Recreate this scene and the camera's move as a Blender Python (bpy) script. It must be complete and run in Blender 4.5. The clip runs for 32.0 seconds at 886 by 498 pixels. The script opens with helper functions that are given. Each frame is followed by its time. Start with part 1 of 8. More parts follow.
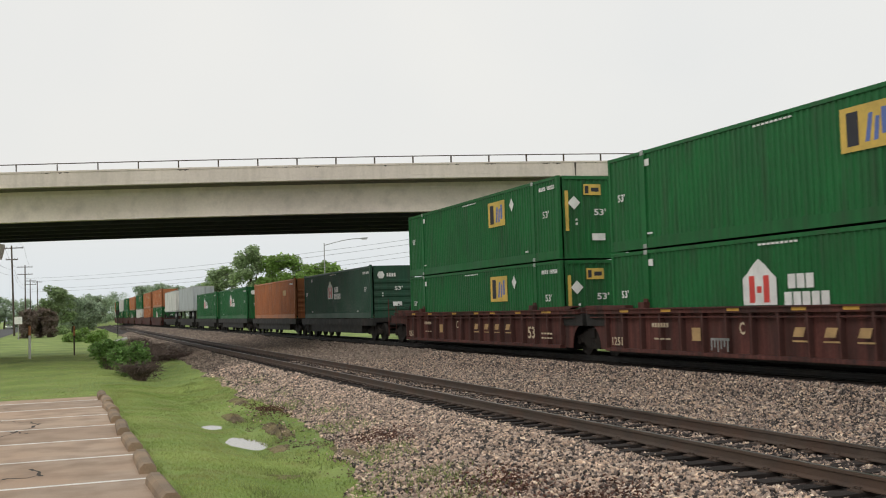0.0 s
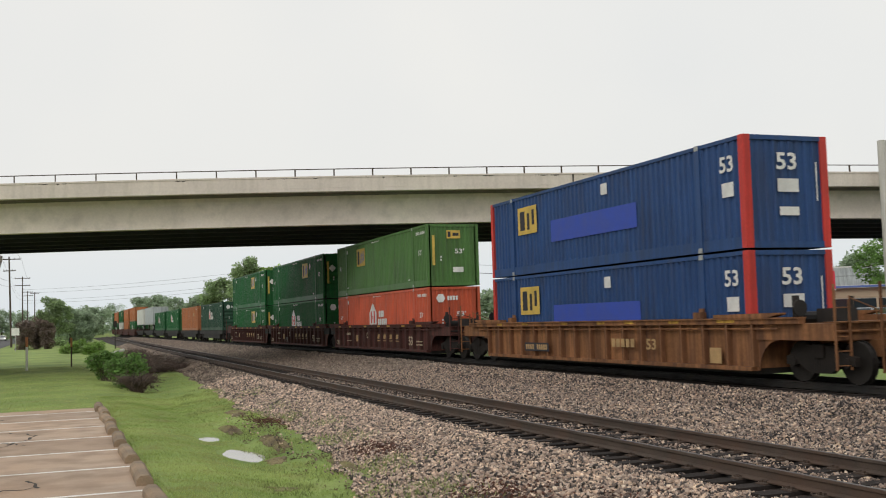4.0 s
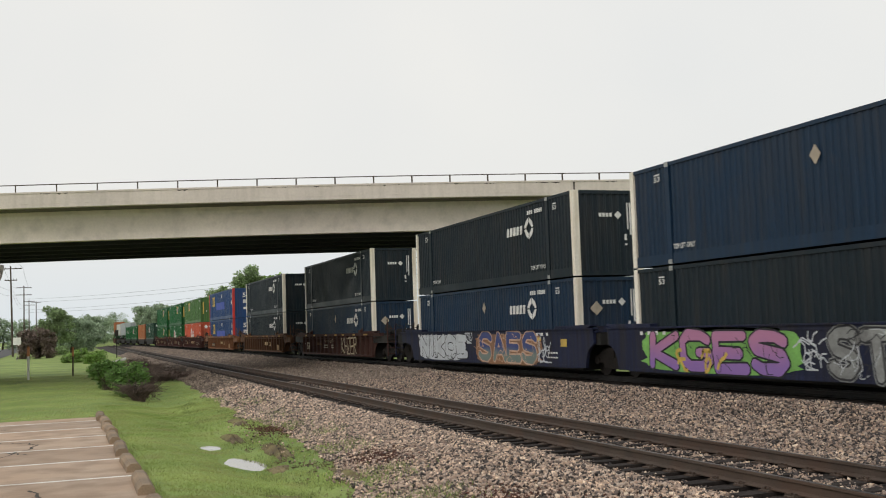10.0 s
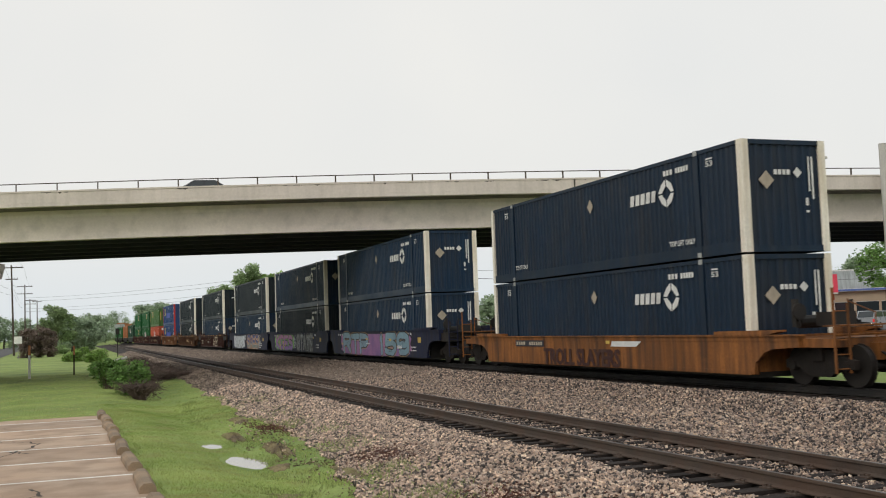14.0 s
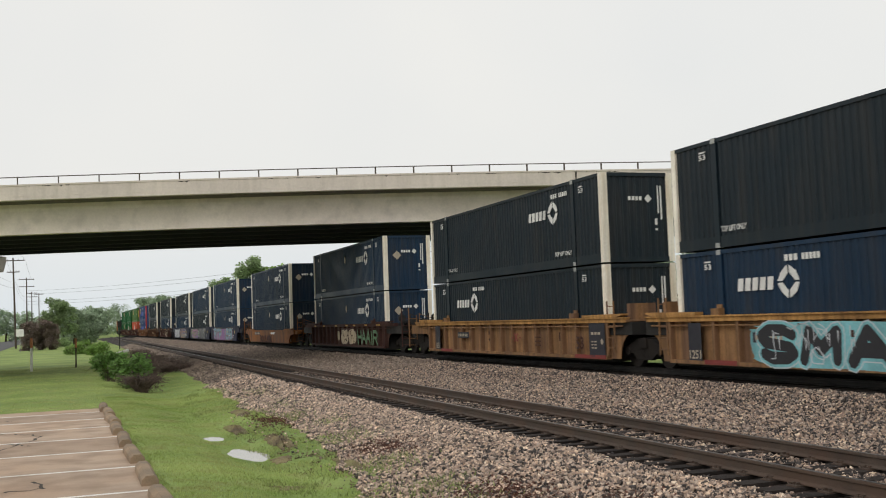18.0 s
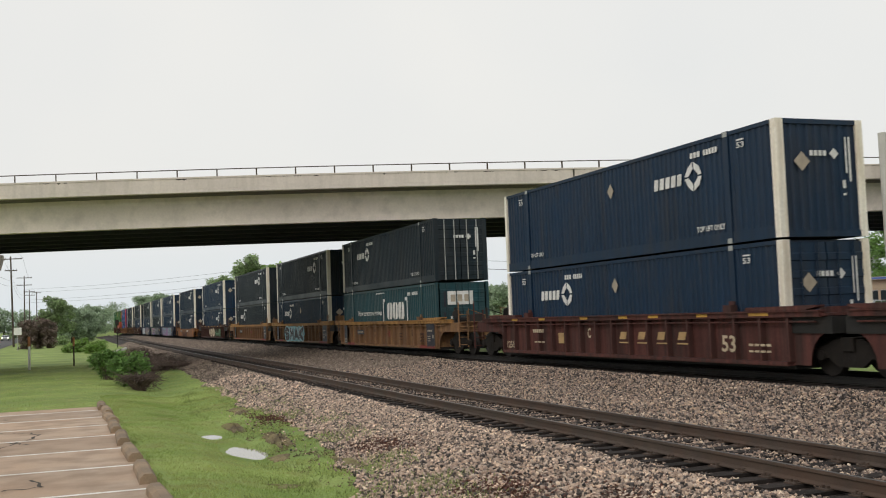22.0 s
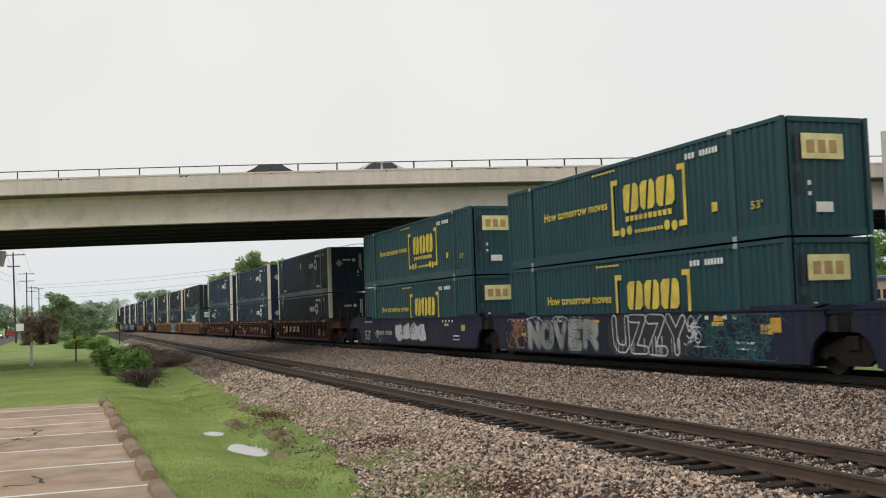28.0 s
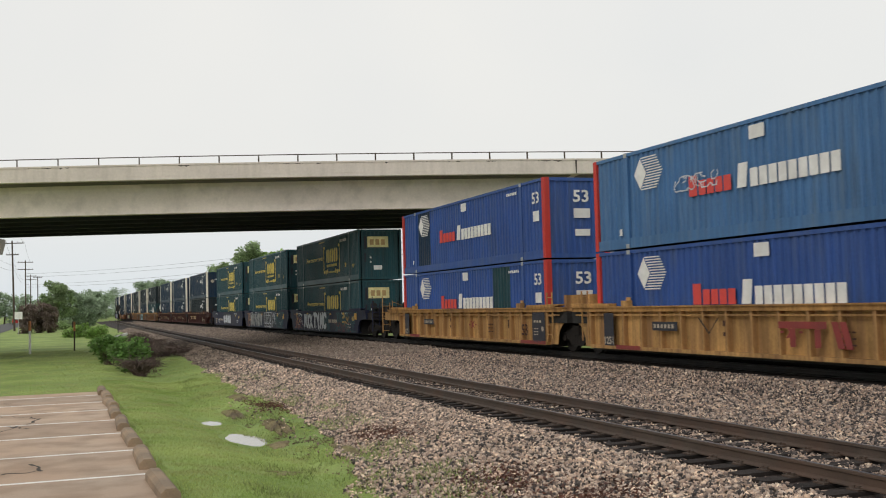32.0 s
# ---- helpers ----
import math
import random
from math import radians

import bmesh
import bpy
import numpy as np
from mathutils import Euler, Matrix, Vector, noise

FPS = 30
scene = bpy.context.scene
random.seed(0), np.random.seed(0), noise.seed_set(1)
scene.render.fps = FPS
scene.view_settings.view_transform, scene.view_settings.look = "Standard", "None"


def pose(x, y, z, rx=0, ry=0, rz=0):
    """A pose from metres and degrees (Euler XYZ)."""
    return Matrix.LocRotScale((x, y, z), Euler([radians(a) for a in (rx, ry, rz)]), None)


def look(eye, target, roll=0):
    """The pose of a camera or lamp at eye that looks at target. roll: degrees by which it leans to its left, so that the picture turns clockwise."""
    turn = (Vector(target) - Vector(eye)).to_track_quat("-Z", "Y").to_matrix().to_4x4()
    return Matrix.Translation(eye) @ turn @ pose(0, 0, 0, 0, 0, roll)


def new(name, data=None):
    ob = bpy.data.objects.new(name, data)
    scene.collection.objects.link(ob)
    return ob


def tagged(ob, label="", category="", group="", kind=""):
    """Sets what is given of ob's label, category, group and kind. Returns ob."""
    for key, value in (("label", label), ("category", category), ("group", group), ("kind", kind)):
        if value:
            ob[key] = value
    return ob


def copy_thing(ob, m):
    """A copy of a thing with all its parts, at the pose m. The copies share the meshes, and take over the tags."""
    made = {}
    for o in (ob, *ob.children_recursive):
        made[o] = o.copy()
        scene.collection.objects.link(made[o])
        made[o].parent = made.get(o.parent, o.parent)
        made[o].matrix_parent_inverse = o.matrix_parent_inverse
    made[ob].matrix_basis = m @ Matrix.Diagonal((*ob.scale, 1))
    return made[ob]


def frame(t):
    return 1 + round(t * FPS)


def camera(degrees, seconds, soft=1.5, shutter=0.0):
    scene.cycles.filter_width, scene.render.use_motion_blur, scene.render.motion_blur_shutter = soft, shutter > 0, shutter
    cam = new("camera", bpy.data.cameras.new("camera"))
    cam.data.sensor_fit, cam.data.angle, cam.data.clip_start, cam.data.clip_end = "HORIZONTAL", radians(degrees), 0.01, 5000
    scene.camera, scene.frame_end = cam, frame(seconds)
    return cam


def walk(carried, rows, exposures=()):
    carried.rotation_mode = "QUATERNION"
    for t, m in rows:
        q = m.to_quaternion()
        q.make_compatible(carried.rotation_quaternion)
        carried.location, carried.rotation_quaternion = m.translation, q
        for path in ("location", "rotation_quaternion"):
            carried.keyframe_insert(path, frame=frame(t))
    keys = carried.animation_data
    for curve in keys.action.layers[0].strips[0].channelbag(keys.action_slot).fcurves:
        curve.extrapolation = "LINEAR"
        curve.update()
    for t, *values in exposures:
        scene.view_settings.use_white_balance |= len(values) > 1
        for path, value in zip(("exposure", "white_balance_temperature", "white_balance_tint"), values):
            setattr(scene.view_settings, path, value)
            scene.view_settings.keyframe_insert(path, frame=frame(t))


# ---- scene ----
# camera: hand-held on one spot, eye 2.35 m over the car park
EYE = Vector((0, 0, 2.35))
cam = camera(45.9, 32.0, soft=1.05, shutter=0.14)


def aim(yaw, pitch, roll):
    """Pose of the camera from degrees: yaw to the left of +y, pitch up, roll."""
    a, b = radians(yaw), radians(pitch)
    return look(EYE, EYE + Vector((-math.sin(a) * math.cos(b), math.cos(a) * math.cos(b), math.sin(b))), roll)


walk(cam, [(t, aim(a, b, c)) for t, a, b, c in (
    (0, -20.40, 3.19, -1.77),
    (0.5, -20.35, 3.19, -1.74),
    (1, -20.29, 3.14, -1.76),
    (1.5, -20.41, 3.11, -1.76),
    (2, -20.42, 3.17, -1.65),
    (2.5, -20.48, 3.32, -1.54),
    (3, -20.56, 3.66, -1.55),
    (3.5, -20.49, 3.84, -1.69),
    (5.5, -20.68, 3.75, -1.80),
    (6, -20.62, 3.75, -1.71),
    (6.5, -20.65, 3.69, -1.60),
    (7, -20.64, 3.76, -1.65),
    (7.5, -20.61, 3.90, -1.63),
    (8, -20.65, 3.92, -1.63),
    (8.5, -20.63, 3.96, -1.73),
    (9, -20.56, 4.08, -1.87),
    (9.5, -20.49, 4.20, -1.94),
    (10, -20.48, 4.25, -1.94),
    (10.5, -20.53, 4.26, -1.99),
    (11, -20.42, 4.30, -2.04),
    (11.5, -20.31, 4.19, -2.33),
    (12, -20.46, 4.15, -2.37),
    (12.5, -20.44, 4.10, -2.15),
    (13, -20.42, 4.04, -2.00),
    (13.5, -20.35, 4.04, -2.01),
    (14, -20.44, 4.14, -2.07),
    (14.5, -20.51, 4.25, -2.30),
    (16.5, -20.40, 3.87, -2.54),
    (17, -20.35, 3.84, -2.41),
    (17.5, -20.39, 3.78, -2.34),
    (18, -20.35, 3.73, -2.12),
    (18.5, -20.29, 3.70, -1.98),
    (19, -20.23, 3.63, -2.08),
    (19.5, -20.26, 3.55, -2.39),
    (20, -20.36, 3.52, -2.57),
    (20.5, -20.36, 3.57, -2.46),
    (21, -20.36, 3.57, -2.46),
    (21.5, -20.43, 3.59, -2.32),
    (22, -20.46, 3.61, -2.20),
    (22.5, -20.45, 3.57, -2.18),
    (23, -20.39, 3.53, -2.20),
    (23.5, -20.44, 3.59, -2.29),
    (24, -20.45, 3.62, -2.42),
    (24.5, -20.33, 3.50, -2.36),
    (25, -20.37, 3.33, -2.23),
    (25.5, -20.55, 3.19, -2.01),
    (27.5, -20.37, 3.42, -1.77),
    (28, -20.34, 3.47, -2.01),
    (28.5, -20.45, 3.41, -2.13),
    (29, -20.55, 3.42, -1.90),
    (29.5, -20.65, 3.38, -1.85),
    (30, -20.67, 3.23, -1.87),
    (30.5, -20.64, 3.09, -1.75),
    (31, -20.50, 2.98, -1.61),
    (31.5, -20.39, 2.89, -1.50),
    (32, -20.37, 3.03, -1.51),
)])

# world: bright even overcast
world = bpy.data.worlds.new("overcast")
scene.world = world
world.use_nodes = True
wn, wl = world.node_tree.nodes, world.node_tree.links
wn.clear()
w_out, w_bg, w_bg2, w_mix = (wn.new("ShaderNode" + k) for k in ("OutputWorld", "Background", "Background", "MixShader"))
w_sky, w_co, w_noise, w_ramp = (wn.new("ShaderNode" + k) for k in ("TexSky", "TexCoord", "TexNoise", "ValToRGB"))
w_sky.sky_type, w_sky.sun_disc = "NISHITA", False
w_sky.sun_elevation, w_sky.sun_rotation = radians(36), radians(232)
w_sky.air_density, w_sky.dust_density = 1.5, 4.0
w_bg.inputs["Strength"].default_value = 0.10
w_noise.inputs["Scale"].default_value, w_noise.inputs["Detail"].default_value = 1.6, 4
w_ramp.color_ramp.elements[0].position, w_ramp.color_ramp.elements[0].color = 0.3, (0.79, 0.805, 0.81, 1)
w_ramp.color_ramp.elements[1].position, w_ramp.color_ramp.elements[1].color = 0.7, (0.91, 0.895, 0.855, 1)
w_bg2.inputs["Strength"].default_value = 1.0
w_mix.inputs[0].default_value = 0.93
wl.new(w_sky.outputs[0], w_bg.inputs["Color"])
wl.new(w_co.outputs["Generated"], w_noise.inputs["Vector"])
wl.new(w_noise.outputs[0], w_ramp.inputs[0])
w_sep, w_rise, w_tint = (wn.new("ShaderNode" + k) for k in ("SeparateXYZ", "MapRange", "Mix"))
w_rise.inputs[1].default_value, w_rise.inputs[2].default_value = 0.0, 0.13
w_tint.data_type = "RGBA"
w_tint.inputs[6].default_value = (0.765, 0.825, 0.865, 1)
wl.new(w_co.outputs["Generated"], w_sep.inputs[0])
wl.new(w_sep.outputs[2], w_rise.inputs[0])
wl.new(w_rise.outputs[0], w_tint.inputs[0])
wl.new(w_ramp.outputs[0], w_tint.inputs[7])
wl.new(w_tint.outputs[2], w_bg2.inputs["Color"])
wl.new(w_bg.outputs[0], w_mix.inputs[1])
wl.new(w_bg2.outputs[0], w_mix.inputs[2])
wl.new(w_mix.outputs[0], w_out.inputs[0])

sun = new("sun", bpy.data.lights.new("sun", "SUN"))
sun.data.energy, sun.data.angle, sun.data.color = 0.6, radians(25), (1.0, 0.96, 0.9)
sun.matrix_world = look((0, 0, 33), (36, 28, 0))
scene.view_settings.exposure = 0.0


# ---- materials ----
def mat(name, color, rough=0.7, var=0.25, scale=1.0, fine=30.0, bump=0.0, metal=0.0, dirt=None, dirt_amount=0.3, streak=False, spread=0.0, island=False, spec=0.5, second=None):
    """A painted or mineral surface: two scales of tone, stains or vertical streaks of dirt, fine relief."""
    m = bpy.data.materials.new(name)
    m.use_nodes = True
    n, l = m.node_tree.nodes, m.node_tree.links
    bsdf = n["Principled BSDF"]
    bsdf.inputs["Roughness"].default_value, bsdf.inputs["Metallic"].default_value = rough, metal
    bsdf.inputs["Specular IOR Level"].default_value = spec
    co = n.new("ShaderNodeTexCoord")

    def noise_at(s, detail=4, stretch=None):
        t = n.new("ShaderNodeTexNoise")
        t.inputs["Scale"].default_value, t.inputs["Detail"].default_value = s, detail
        src = co.outputs["Object"]
        if stretch:
            mp = n.new("ShaderNodeMapping")
            mp.inputs["Scale"].default_value = stretch
            l.new(src, mp.inputs["Vector"])
            src = mp.outputs[0]
        l.new(src, t.inputs["Vector"])
        return t.outputs[0]

    def mixed(a, b, f, kind="MIX"):
        x = n.new("ShaderNodeMix")
        x.data_type, x.blend_type = "RGBA", kind
        for sock, v in ((x.inputs[0], f), (x.inputs[6], a), (x.inputs[7], b)):
            if isinstance(v, (int, float)):
                sock.default_value = v
            elif isinstance(v, tuple):
                sock.default_value = (*v, 1)
            else:
                l.new(v, sock)
        return x.outputs[2]

    def ranged(v, a, b, c=0.0, d=1.0):
        x = n.new("ShaderNodeMapRange")
        for i, k in enumerate((a, b, c, d)):
            x.inputs[1 + i].default_value = k
        l.new(v, x.inputs[0])
        return x.outputs[0]

    dark = tuple(c * (1 - var) for c in color)
    light = tuple(min(1, c * (1 + var)) for c in color)
    big = noise_at(scale)
    col = mixed(dark, second or light, ranged(big, 0.3, 0.7))
    small = noise_at(fine, 3)
    tone = ranged(small, 0.2, 0.8, 1 - var * 0.7, 1 + var * 0.7)
    vm = n.new("ShaderNodeVectorMath")
    vm.operation = "SCALE"
    l.new(col, vm.inputs[0])
    l.new(tone, vm.inputs["Scale"])
    col = vm.outputs[0]
    if spread or island:
        rnd = n.new("ShaderNodeNewGeometry").outputs["Random Per Island"] if island else n.new("ShaderNodeObjectInfo").outputs["Random"]
        vs = n.new("ShaderNodeVectorMath")
        vs.operation = "SCALE"
        l.new(col, vs.inputs[0])
        l.new(ranged(rnd, 0, 1, 1 - (spread or 0.3), 1 + (spread or 0.3)), vs.inputs["Scale"])
        col = vs.outputs[0]
    if dirt:
        d = noise_at(1.0, 5, (2.6, 2.6, 0.30) if streak else (1.2, 1.2, 1.2))
        col = mixed(col, dirt, ranged(d, *((0.48, 0.78, 0.0, dirt_amount * 2) if dirt_amount < 0.4 else (0.42, 0.66, 0.0, min(0.95, dirt_amount * 1.5)))))
    l.new(col, bsdf.inputs["Base Color"])
    l.new(ranged(big, 0.3, 0.7, max(0.05, rough - 0.1), min(1, rough + 0.1)), bsdf.inputs["Roughness"])
    if bump:
        b = n.new("ShaderNodeBump")
        b.inputs["Strength"].default_value, b.inputs["Distance"].default_value = 1.0, bump
        l.new(small, b.inputs["Height"])
        l.new(b.outputs[0], bsdf.inputs["Normal"])
    return m


def glow(name, color, strength):
    m = bpy.data.materials.new(name)
    m.use_nodes = True
    b = m.node_tree.nodes["Principled BSDF"]
    b.inputs["Base Color"].default_value = (*color, 1)
    b.inputs["Emission Color"].default_value, b.inputs["Emission Strength"].default_value = (*color, 1), strength
    return m


GRIME = (0.05, 0.045, 0.04)
RUST = (0.12, 0.045, 0.02)


def paint(name, color, dirt=GRIME, amount=0.22, rough=0.5):
    """Weathered paint: tone shifts from thing to thing, vertical streaks, and scuffs where the coat is worn."""
    m = mat(name, color, rough, 0.14 if amount < 0.4 else 0.28, 0.5, 14, 0.0, 0, dirt, amount, True, spread=0.07, spec=0.24)
    n, l = m.node_tree.nodes, m.node_tree.links
    bsdf = n["Principled BSDF"]
    co, nz, rg, mx = n.new("ShaderNodeTexCoord"), n.new("ShaderNodeTexNoise"), n.new("ShaderNodeMapRange"), n.new("ShaderNodeMix")
    nz.inputs["Scale"].default_value, nz.inputs["Detail"].default_value = 2.3, 7
    rg.inputs[1].default_value, rg.inputs[2].default_value, rg.inputs[4].default_value = 0.60, 0.72, min(0.75, amount * 1.2)
    mx.data_type = "RGBA"
    l.new(co.outputs["Object"], nz.inputs["Vector"])
    l.new(nz.outputs[0], rg.inputs[0])
    l.new(rg.outputs[0], mx.inputs[0])
    l.new(bsdf.inputs["Base Color"].links[0].from_socket, mx.inputs[6])
    mx.inputs[7].default_value = (*(c * 0.55 + d * 0.5 for c, d in zip(color, dirt)), 1)
    # fine runs of rain and road film
    mp, run, rr, sc = n.new("ShaderNodeMapping"), n.new("ShaderNodeTexNoise"), n.new("ShaderNodeMapRange"), n.new("ShaderNodeVectorMath")
    mp.inputs["Scale"].default_value = (8.0, 8.0, 0.45)
    run.inputs["Scale"].default_value, run.inputs["Detail"].default_value = 1.0, 5
    for i, k in enumerate((0.33, 0.67, 0.88, 1.13) if amount < 0.32 else (0.33, 0.67, 0.80, 1.22)):
        rr.inputs[1 + i].default_value = k
    sc.operation = "SCALE"
    l.new(co.outputs["Object"], mp.inputs["Vector"])
    l.new(mp.outputs[0], run.inputs["Vector"])
    l.new(run.outputs[0], rr.inputs[0])
    l.new(mx.outputs[2], sc.inputs[0])
    l.new(rr.outputs[0], sc.inputs["Scale"])
    l.new(sc.outputs[0], bsdf.inputs["Base Color"])
    return m


